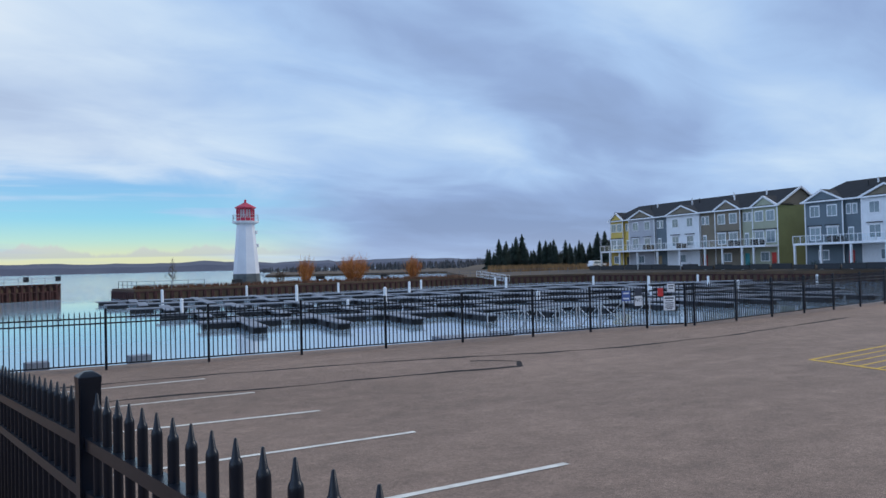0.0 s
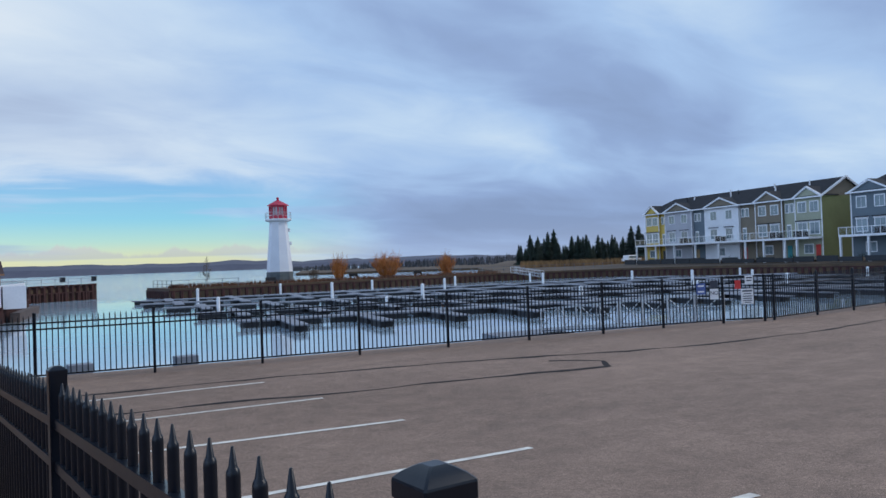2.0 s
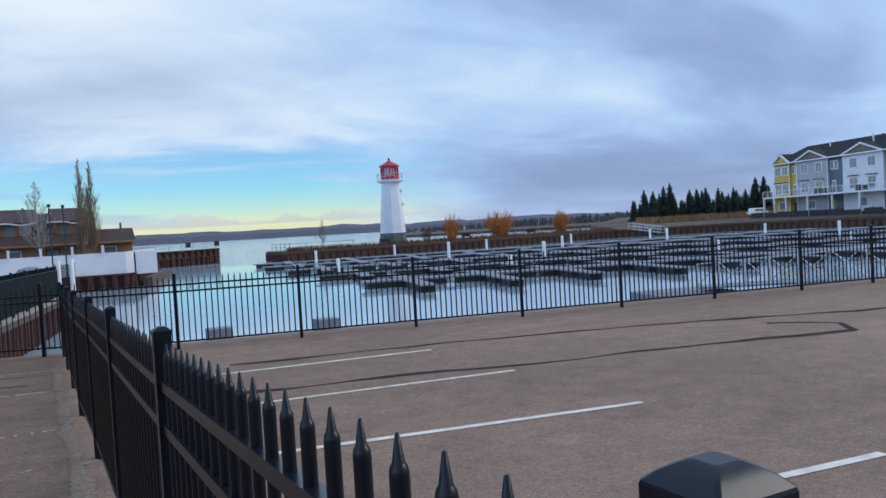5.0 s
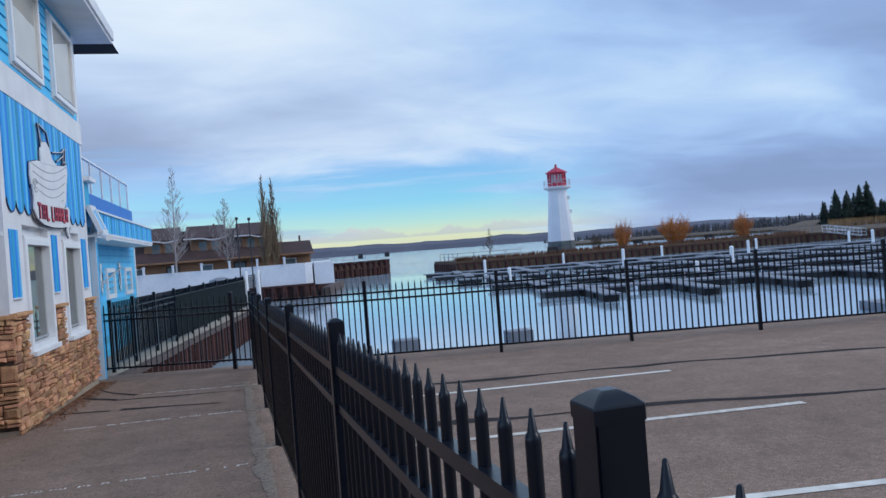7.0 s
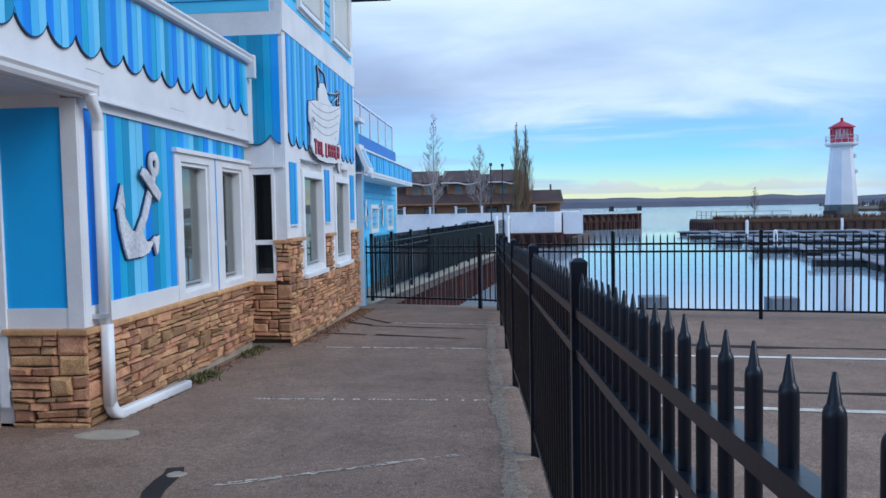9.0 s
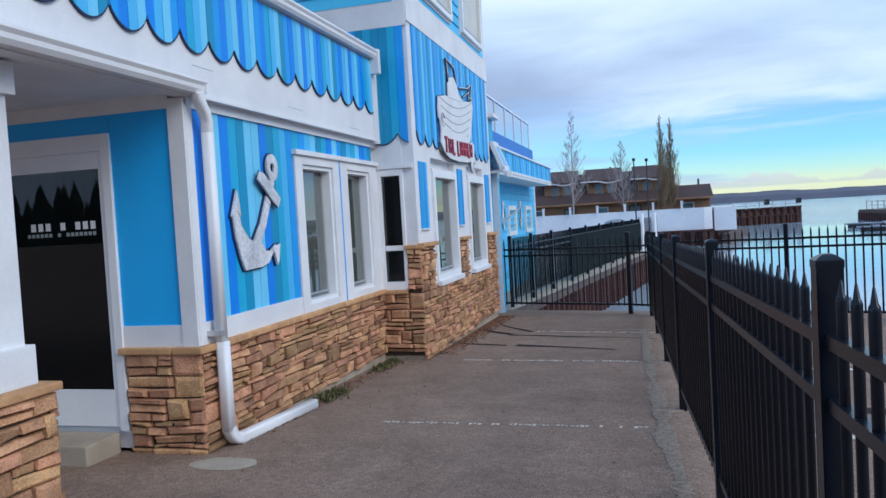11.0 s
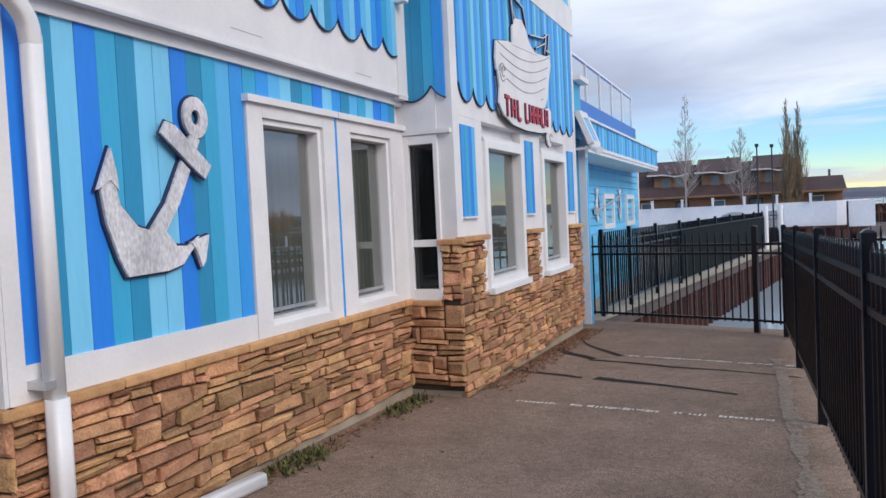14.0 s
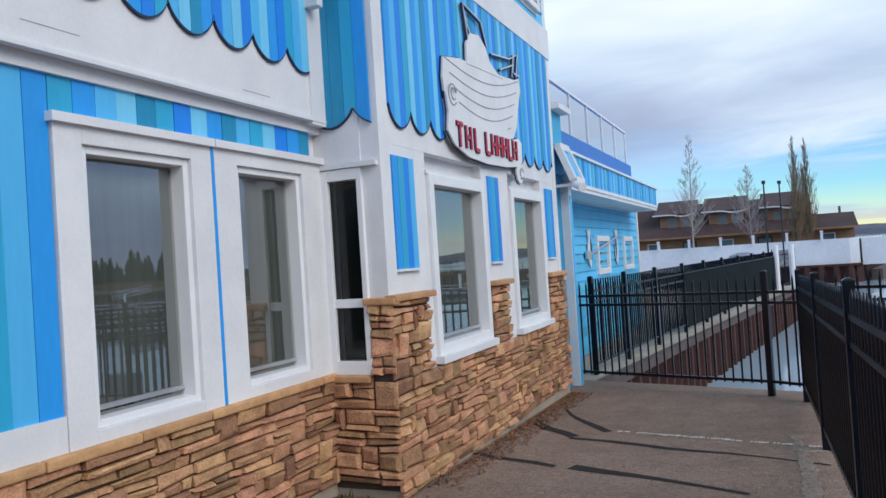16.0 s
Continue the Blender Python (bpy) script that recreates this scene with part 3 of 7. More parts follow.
for k in range(300):
    y = 6.0 + k * 0.04
    w = max(0.015, 0.06 + 0.05 * noise.noise(Vector((k * 0.08, 0.5, 0))) + 0.035 * noise.noise(Vector((k * 0.9, 2.5, 0))))
    x = near_x(y) - 0.20 + 0.03 * noise.noise(Vector((k * 0.05, 4.5, 0))) + 0.015 * noise.noise(Vector((k * 0.7, 7.5, 0)))
    cur = [bm.verts.new((x + s * w, y, ground_z(y) + 0.005)) for s in (-1, 1)]
    if prev:
        bm.faces.new((prev[0], cur[0], cur[1], prev[1]))
    prev = cur
tagged(part("concrete_strip", bm, M_CRUMB),
       "crumbled concrete strip along the fence foot", "concrete strip", kind="structure")


# ---- iron fences ----
def picket_mesh(near):
    bm = bmesh.new()
    if near:
        lathe(bm, [(0.0130, -1.36), (0.0130, -0.052), (0.0126, -0.046), (0.0112, -0.0405), (0.0090, -0.037), (0.0082, -0.0355), (0.0028, -0.0015), (0.0012, 0.0)], (0, 0), 10)
    else:
        lathe(bm, [(0.0165, -1.36), (0.0165, -0.07), (0.001, 0.0)], (0, 0), 4, radians(45))
    me = bpy.data.meshes.new("picket")
    bm.to_mesh(me)
    bm.free()
    me.materials.append(M_IRON)
    if near:
        for p in me.polygons:
            p.use_smooth = p.center.z < -0.002
    return me


def post_mesh(h, w, sink=0.0):
    bm = bmesh.new()
    e = w / 2 - 0.001
    box(bm, -e, e, -e, e, -h - sink, -0.02)
    bmesh.ops.bevel(bm, geom=[e for e in bm.edges if abs(e.verts[0].co.z - e.verts[1].co.z) > 0.5], offset=0.003, segments=2, affect="EDGES")
    # hipped cap: four slightly bowed slopes up to a small flat square
    c = w / 2 + 0.0004
    rings = []
    for r, z in ((1.0, -0.030), (1.0, -0.0125), (0.975, -0.0100), (0.76, -0.0035), (0.52, 0.0015), (0.36, 0.0042), (0.30, 0.0047)):
        o, i = c * r, c * (r - 0.075)
        rings.append([bm.verts.new((u, v, z)) for u, v in ((o, -i), (o, i), (i, o), (-i, o), (-o, i), (-o, -i), (-i, -o), (i, -o))])
    for n, (A, B) in enumerate(zip(rings, rings[1:])):
        for k in range(8):
            bm.faces.new((A[k], A[(k + 1) % 8], B[(k + 1) % 8], B[k])).smooth = n >= 2
    for A, B in zip(rings[2:], rings[3:]):
        for k in range(8):
            bm.edges.get((A[k], B[k])).smooth = False
    for k in range(8):
        bm.edges.get((rings[2][k], rings[2][(k + 1) % 8])).smooth = False
    bm.faces.new(rings[-1])
    bm.faces.new(rings[0][::-1])
    me = bpy.data.meshes.new("post")
    bm.to_mesh(me)
    bm.free()
    me.materials.append(M_IRON)
    return me


PICKET_NEAR, PICKET_FAR = picket_mesh(True), picket_mesh(False)


def fence(label, tops, near=False, pitch=0.122, rails=(0.20, 0.36, 1.36), post_w=0.075, height=1.56, last_post=True, first_post=True, joined=False, skip=()):
    """A picket fence along post tops (x, y, z): posts, rails and pickets as parts."""
    f = thing("fence", label, "fence")
    pm = post_mesh(height, post_w, 0.06)
    pk = PICKET_NEAR if near else PICKET_FAR
    for k, (x, y, z) in enumerate(tops):
        if (k == 0 and not first_post) or (k == len(tops) - 1 and not last_post):
            continue
        ob = new("post", pm)
        d = Vector(tops[min(k + 1, len(tops) - 1)]) - Vector(tops[max(k - 1, 0)])
        ob.parent, ob.matrix_basis = f, Matrix.LocRotScale((x, y, z), Euler((0, 0, math.atan2(d.y, d.x))), None)
    loose = bmesh.new()
    for k, (a, b) in enumerate(zip(tops, tops[1:])):
        if k in skip:
            continue
        a, b = Vector(a), Vector(b)
        for drop in rails:
            bm = bmesh.new()
            o = Vector((0, 0, -drop))
            bar(bm, a + o, b + o, 0.036, 0.036)
            part("rail", bm, M_IRON, f)
        n = max(1, round((b - a).length / pitch))
        for i in range(1, n):
            p = a.lerp(b, i / n) - Vector((0, 0, 0.055))
            if joined:
                tmp = loose.verts
                base = [tmp.new((p.x + sx * 0.0125, p.y + sy * 0.0125, p.z + dz)) for dz in (-1.36, 0.0) for sx, sy in ((-1, -1), (1, -1), (1, 1), (-1, 1))]
                for j in range(4):
                    loose.faces.new((base[j], base[(j + 1) % 4], base[4 + (j + 1) % 4], base[4 + j]))
            else:
                ob = new("picket", pk)
                ob.parent, ob.location = f, p
    if joined:
        tagged(part("picketwork", loose, M_IRON, f), kind="stuff")
    else:
        loose.free()
    return f


def near_top(y):
    sag = 0.00126 * y * y if 0 < y < 5.2 else 0.034 * (7.5 - y) / 2.3 if 5.2 <= y < 7.5 else 0.0
    return 1.757 - 0.0505 * y - sag if y < 7.5 else 1.378 - 0.0235 * (y - 7.5)


fence("black iron picket fence with spear tips beside the walk", [(near_x(y), y, near_top(y)) for y in POST_Y], near=True, rails=(0.215, 0.375, 1.36), post_w=0.066, height=1.60)
GATE_Z = 1.07
fence("black iron picket gate fence closing the walk", [(-3.38, 21.12, GATE_Z), (-0.73, 20.25, GATE_Z + 0.01), (-0.31, 19.95, GATE_Z + 0.02)],
      pitch=0.118, rails=(0.27, 0.40, 1.38), height=1.56, last_post=False)
f2 = [(-0.28, 19.9, 1.10)] + [(1.78 + 2.462 * k, 18.66 - 0.556 * k, 1.135 + 0.009 * k) for k in range(0, 7)] + [(18.89, 14.98, 1.185), (21.04, 14.32, 1.19)]
fence("black iron picket fence along the water", f2, rails=(0.24, 0.38, 1.425), post_w=0.065, height=1.56, first_post=False)
f3 = [(22.26, 13.62, 1.2), (22.71, 13.57, 1.2)] + [(22.71 + 2.5 * k, 13.49 + 0.02 * k, 1.21 + 0.01 * k) for k in range(1, 14)]
fence("black iron picket fence by the marina gate", f3, rails=(0.24, 0.38, 1.425), post_w=0.065, height=1.56, joined=True)

# the marina gate with its notices
gate = thing("metal_gate", "black iron gate hung with notices", "gate")
bm = bmesh.new()
for z in (1.16, 0.96, -0.22):
    bar(bm, (21.10, 14.25, z), (22.21, 13.67, z), 0.05, 0.05)
part("gate_frame", bm, M_IRON, gate)
for k in range(1, 9):
    bm = bmesh.new()
    p = Vector((21.10, 14.25, -0.25)).lerp(Vector((22.21, 13.67, -0.25)), k / 9)
    bar(bm, p, p + Vector((0, 0, 1.41)), 0.022, 0.022)
    part("upright", bm, M_IRON, gate)


def board(name, label, cx, cy, z0, z1, w, mat, parent=None):
    """A thin notice facing the car park, with its face a little proud of the fence."""
    d = Vector((1.11, -0.58, 0)).normalized()
    n = Vector((-0.463, -0.886, 0))
    bm = bmesh.new()
    c = Vector((cx, cy, 0)) + n * 0.05
    vs = []
    for off in (0.0, 0.012):
        for s, z in ((-0.5, z0), (0.5, z0), (0.5, z1), (-0.5, z1)):
            p = c + d * s * w + n * off
            vs.append(bm.verts.new((p.x, p.y, z)))
    for fc in ((0, 1, 2, 3), (7, 6, 5, 4), (0, 4, 5, 1), (1, 5, 6, 2), (2, 6, 7, 3), (3, 7, 4, 0)):
        bm.faces.new([vs[k] for k in fc])
    bmesh.ops.recalc_face_normals(bm, faces=bm.faces[:])
    ob = part(name, bm, mat, parent)
    if parent is None:
        tagged(ob, label, "sign", "fence notices")
    return ob, c + n * 0.014, d


M_INK = surf("notice_ink", (0.06, 0.065, 0.09), None, 4, 0.7)
M_SIGNRED = surf("sign_red", (0.75, 0.05, 0.05), None, 4, 0.5)
M_SIGNBLUE = surf("sign_blue", (0.10, 0.16, 0.42), None, 4, 0.5)


def bars_on(c, d, rows, w, mat, parent):
    for z, h, f in rows:
        bm = bmesh.new()
        v = [bm.verts.new((c.x + d.x * s * w * f, c.y + d.y * s * w * f, zz)) for s, zz in ((-0.5, z), (0.5, z), (0.5, z + h), (-0.5, z + h))]
        bm.faces.new(v)
        part("print_line", bm, mat, parent)


s1, c, d = board("notice_board", "white printed notice on the marina gate", 21.74, 13.92, 0.26, 0.76, 0.42, M_VINYL)
bars_on(c, d, [(0.66, 0.05, 0.8), (0.58, 0.03, 0.6), (0.50, 0.03, 0.75), (0.43, 0.03, 0.7), (0.36, 0.03, 0.75), (0.30, 0.03, 0.5)], 0.42, M_INK, s1)
s2, c, d = board("warning_sign", "small red notice on the marina gate", 21.46, 14.07, 0.76, 1.04, 0.20, M_SIGNRED)
s3, c, d = board("notice_board", "small white notice above the gate", 21.81, 13.89, 0.90, 1.18, 0.28, M_VINYL)
bars_on(c, d, [(1.09, 0.04, 0.7), (1.00, 0.04, 0.6)], 0.28, M_INK, s3)
s4, c, d = board("notice_board", "blue and white notice on the fence", 20.21, 14.55, 0.64, 0.99, 0.30, M_SIGNBLUE)
bars_on(c, d, [(0.88, 0.05, 0.7), (0.70, 0.05, 0.7)], 0.30, M_VINYL, s4)
s5, c, d = board("notice_board", "black notice on the fence", 20.68, 14.40, 0.82, 1.06, 0.26, M_INK)
s6, c, d = board("no_sign", "white notice with black letters on the fence", 20.68, 14.40, 0.46, 0.80, 0.28, M_VINYL)
txt = bpy.data.curves.new("no_text", "FONT")
txt.body, txt.size, txt.align_x, txt.align_y, txt.extrude = "NO", 0.17, "CENTER", "CENTER", 0.002
txt.materials.append(M_INK)
ob = new("letters", txt)
ob.parent = s6
ob.matrix_basis = Matrix.LocRotScale((c.x, c.y, 0.66), Euler((radians(90), 0, math.atan2(d.y, d.x))), None)

# fabric-covered fence on the quay walk
S1 = [(-3.15, 22.00), (-2.93, 23.70), (-2.68, 25.71), (-2.39, 27.91), (-2.11, 30.11), (-1.81, 32.32), (-1.49, 34.62), (-1.16, 36.92), (-0.83, 39.23), (-0.50, 41.63)]
qf = fence("black iron fence with dark fabric on the quay walk", [(x - 0.16, y, 1.06) for x, y in S1], pitch=0.122, rails=(0.24, 0.40, 1.40), height=1.6, joined=True)
for a, b in zip(S1[3:], S1[4:]):
    bm = bmesh.new()
    pa, pb = Vector((a[0] - 0.12, a[1], 0.20)), Vector((b[0] - 0.12, b[1], 0.20))
    bar(bm, pa, pb, 0.012, 1.22)
    part("fabric", bm, M_MESH, qf, "dark green-black privacy fabric")
qf2 = fence("black iron fence with dark fabric at the quay end", [(-0.7, 41.7, 1.08), (0.08, 43.95, 1.10)], pitch=0.122, rails=(0.24, 0.40, 1.40), height=1.6, joined=True)


# ---- the blue building ----
WX, TX = -3.90, -3.33      # faces of the low wing and of the tower
Y0, Y1, Y2 = 10.86, 15.22, 20.38
BUILDING = thing("building", "blue and white striped waterfront building with a stone base", "building", kind="structure")


def wall_box(name, dims, material, label="", bevel=0.0):
    return boxed(name, dims, material, BUILDING, label, bevel)


rng = random.Random(5)


def stripe_boards(parent, plane, u0, u1, z_top, width, order, bottom, thick=0.02, axis="x", sign=1):
    """Vertical painted planks on a wall; bottom(u) gives the cut edge."""
    n = max(1, round((u1 - u0) / width))
    for k in range(n):
        a, b = u0 + (u1 - u0) * k / n, u0 + (u1 - u0) * (k + 1) / n - 0.003
        top = z_top(0.5 * (a + b)) if callable(z_top) else z_top
        steps = 5
        low = [(a + (b - a) * i / steps, bottom(a + (b - a) * i / steps)) for i in range(steps + 1)] if callable(bottom) else [(a, bottom), (b, bottom)]
        bm = bmesh.new()
        t = thick * (0.85 + 0.3 * rng.random())
        prism(bm, low + [(b, top), (a, top)], axis, plane, plane + sign * t)
        part("plank", bm, M_BLUES[order[k % len(order)] if not isinstance(order, int) else order], parent)


def scallop(u_start, w, z0, amp):
    def f(u):
        ph = ((u - u_start) / w) % 1.0
        return z0 + amp * (1 - math.sin(math.pi * ph) ** 0.55)
    return f


def scallop_edge(parent, plane, u0, u1, fn, axis="x", sign=1, drop=0.010, thick=0.0225):
    """The dark painted line that follows the scalloped edge."""
    bm = bmesh.new()
    n = int((u1 - u0) / 0.02)
    prev = None
    for k in range(n + 1):
        u = u0 + (u1 - u0) * k / n
        z = fn(u)
        pts = []
        for w in (plane, plane + sign * thick):
            for zz in (z - drop, z + 0.004):
                pts.append(bm.verts.new((w, u, zz) if axis == "x" else (u, w, zz)))
        if prev:
            for i, j in ((0, 1), (1, 3), (3, 2), (2, 0)):
                bm.faces.new((prev[i], prev[j], pts[j], pts[i]))
        prev = pts
    bmesh.ops.recalc_face_normals(bm, faces=bm.faces[:])
    return part("scallop_edge", bm, M_NAVY, parent, "dark blue painted line under the scallops")


# cores
wall_box("wall", (-12, WX - 0.14, Y0 + 0.04, Y1 + 0.3, -0.6, 3.55), M_WHITE)
wall_box("wall_skin", (WX - 0.14, WX - 0.02, Y0 + 0.04, 12.80, -0.5, 2.55), M_WHITE)
wall_box("wall_skin", (WX - 0.14, WX - 0.02, 12.80, Y1, -0.5, 0.66), M_WHITE)
wall_box("wall_skin", (WX - 0.14, WX - 0.03, 12.80, Y1, 2.22, 3.55), M_WHITE)
wall_box("wall", (-12, TX - 0.12, Y1 + 0.12, Y2, -0.7, 6.35), M_WHITE)
wall_box("footing", (-12, WX + 0.005, Y0, Y1 + 0.2, -0.7, -0.235), M_CONCRETE)
wall_box("footing", (-12, TX + 0.005, Y1, Y2, -0.9, -0.28), M_CONCRETE)

# low wing: white boards round the striped field
wall_box("base_board", (WX - 0.03, WX + 0.035, Y0, 12.74, 0.61, 0.795), M_WHITE)
wall_box("corner_board", (WX - 0.10, WX + 0.04, Y0 - 0.02, Y0 + 0.075, 0.60, 2.55), M_WHITE)
wall_box("frieze_board", (WX - 0.03, WX + 0.045, Y0, Y1 - 0.02, 2.53, 2.61), M_WHITE)
wall_box("fascia_board", (WX - 0.03, WX + 0.10, 5.0, Y1 - 0.02, 2.61, 3.72), M_WHITE, "broad white fascia board")
wall_box("drip_board", (WX + 0.08, WX + 0.125, Y0, Y1 - 0.02, 2.605, 2.63), M_WHITE)
stripe_boards(BUILDING, WX, Y0 + 0.08, 12.74, 2.53, 0.134, [1, 2, 3, 1, 5, 2, 3, 3, 1, 2, 5, 0, 4], 0.795)
stripe_boards(BUILDING, WX, 12.745, 15.08, 2.53, 0.146, [5, 4, 0, 3, 2, 5, 1, 3, 4, 2, 0, 5, 3, 1, 4, 2], 2.325)
SC = scallop(9.94, 0.398, 2.965, 0.17)
stripe_boards(BUILDING, WX + 0.10, 5.164, Y1 - 0.22, 3.66, 0.0995, [1, 0, 3, 4, 1, 5, 0, 3, 2, 4, 1, 0, 3], SC)
scallop_edge(BUILDING, WX + 0.10, 5.2, Y1 - 0.22, SC)
# wedge cracks in the fascia paint
for y, z, l in ((10.9, 2.86, 0.30), (12.55, 2.74, 0.34), (14.2, 2.70, 0.30)):
    wall_box("paint_crack", (WX + 0.099, WX + 0.1015, y, y + l, z, z + 0.005), M_BLIND)


def gutter(name, x, z, y0, y1, label):
    """A white moulded gutter along a roof edge."""
    g = thing(name, label, "gutter")
    bm = bmesh.new()
    prism(bm, [(x, z), (x + 0.075, z), (x + 0.10, z + 0.03), (x + 0.105, z + 0.06), (x + 0.125, z + 0.085), (x + 0.125, z + 0.105), (x + 0.112, z + 0.105),
               (x + 0.09, z + 0.05), (x + 0.01, z + 0.03), (x + 0.01, z + 0.105), (x, z + 0.105)], "y", y0, y1)
    part("trough", bm, M_VINYL, g)
    for y in (y0, y1 - 0.012):
        boxed("end_cap", (x, x + 0.12, y - 0.004, y + 0.012, z, z + 0.105), M_VINYL, g)
    return g


gutter("roof_gutter", WX + 0.105, 3.68, 5.0, 15.02, "white gutter along the low wing roof edge")
gutter("porch_gutter", WX + 0.105, 2.62, 5.0, 10.9, "white gutter along the porch roof")
boxed("bracket", (WX + 0.10, WX + 0.24, 14.98, 15.06, 3.48, 3.80), M_WHITE, BUILDING, "white gutter end board", 0.01)
wall_box("corner_board", (WX + 0.0, WX + 0.12, Y1 - 0.22, Y1 - 0.02, 2.58, 3.78), M_WHITE)
roof = boxed("roof", (-12, WX + 0.1, 5.0, Y1, 3.73, 3.80), M_SHINGLE, BUILDING)

# porch face, turned to the walk
wall_box("wall", (-12, WX - 0.09, Y0 + 0.0, Y0 + 0.04, -0.4, 2.62), M_WHITE)
wall_box("panel", (-4.575, WX - 0.10, Y0 - 0.022, Y0, 0.79, 2.53), M_PANEL, "bright blue panel")
wall_box("panel", (-7.2, -4.58, Y0 - 0.020, Y0, 2.38, 2.53), M_PANEL, "bright blue panel")
wall_box("corner_board", (WX - 0.105, WX + 0.038, Y0 - 0.045, Y0 - 0.022, 0.60, 2.60), M_WHITE)
wall_box("base_board", (-4.62, WX - 0.1, Y0 - 0.036, Y0, 0.61, 0.79), M_WHITE)
wall_box("frieze_board", (-7.2, WX - 0.1, Y0 - 0.034, Y0, 2.53, 2.64), M_WHITE)
wall_box("porch_ceiling", (-9, WX + 0.10, 4.9, Y0 + 0.0, 2.64, 2.70), M_WHITE, "white boarded porch ceiling")

door = tagged(new("door_1"), "dark glazed entrance door in a white frame", "door", kind="structure")
for nm, dm in (("door_frame", (-4.655, -4.572, Y0 - 0.05, Y0, -0.08, 2.38)), ("door_frame", (-5.85, -5.77, Y0 - 0.05, Y0, -0.08, 2.38)), ("door_frame", (-5.77, -4.655, Y0 - 0.05, Y0, 2.24, 2.38)),
               ("stile", (-4.70, -4.655, Y0 - 0.035, Y0 - 0.004, -0.05, 2.24)), ("stile", (-5.77, -5.72, Y0 - 0.035, Y0 - 0.004, -0.05, 2.24)),
               ("top_rail", (-5.72, -4.70, Y0 - 0.035, Y0 - 0.004, 2.10, 2.24)), ("bottom_rail", (-5.72, -4.70, Y0 - 0.035, Y0 - 0.004, -0.05, 0.26))):
    boxed(nm, dm, M_VINYL, door, bevel=0.004)
pane_y(Y0 - 0.018, -5.72, -4.70, 0.26, 2.10, M_DOORGLASS, door)
# thin sheet painted as the darkness behind the door glass
boxed("room_shade_sheet", (-5.72, -4.70, Y0 - 0.009, Y0 - 0.003, 0.26, 2.10), M_DARK, door)
# two rows of small white print on the glass
for k in range(9):
    if k not in (3, 5):
        boxed("print_line", (-5.42 + 0.075 * k, -5.372 + 0.075 * k, Y0 - 0.0245, Y0 - 0.0225, 1.61, 1.675), M_VINYL, door)
for k in range(16):
    if k not in (6, 8):
        boxed("print_line", (-5.46 + 0.044 * k, -5.43 + 0.044 * k, Y0 - 0.0245, Y0 - 0.0225, 1.558, 1.588), M_BLIND, door)
boxed("door_step", (-5.95, -4.66, Y0 - 0.45, Y0 - 0.05, -0.40, -0.09), M_CONCRETE, None, "", 0.015)
tagged(bpy.data.objects["door_step"], "low concrete step at the entrance door", "step", kind="structure")

# porch column on its stone pier
column = thing("porch_column", "white boxed porch column on a stone pier", "column")
boxed("shaft", (-4.36, -4.06, 9.02, 9.30, 0.78, 2.62), M_WHITE, column, bevel=0.006)
boxed("plinth", (-4.40, -4.02, 8.98, 9.34, 0.655, 0.90), M_WHITE, column, bevel=0.008)
boxed("capital", (-4.40, -4.02, 8.98, 9.34, 2.42, 2.62), M_WHITE, column, bevel=0.008)


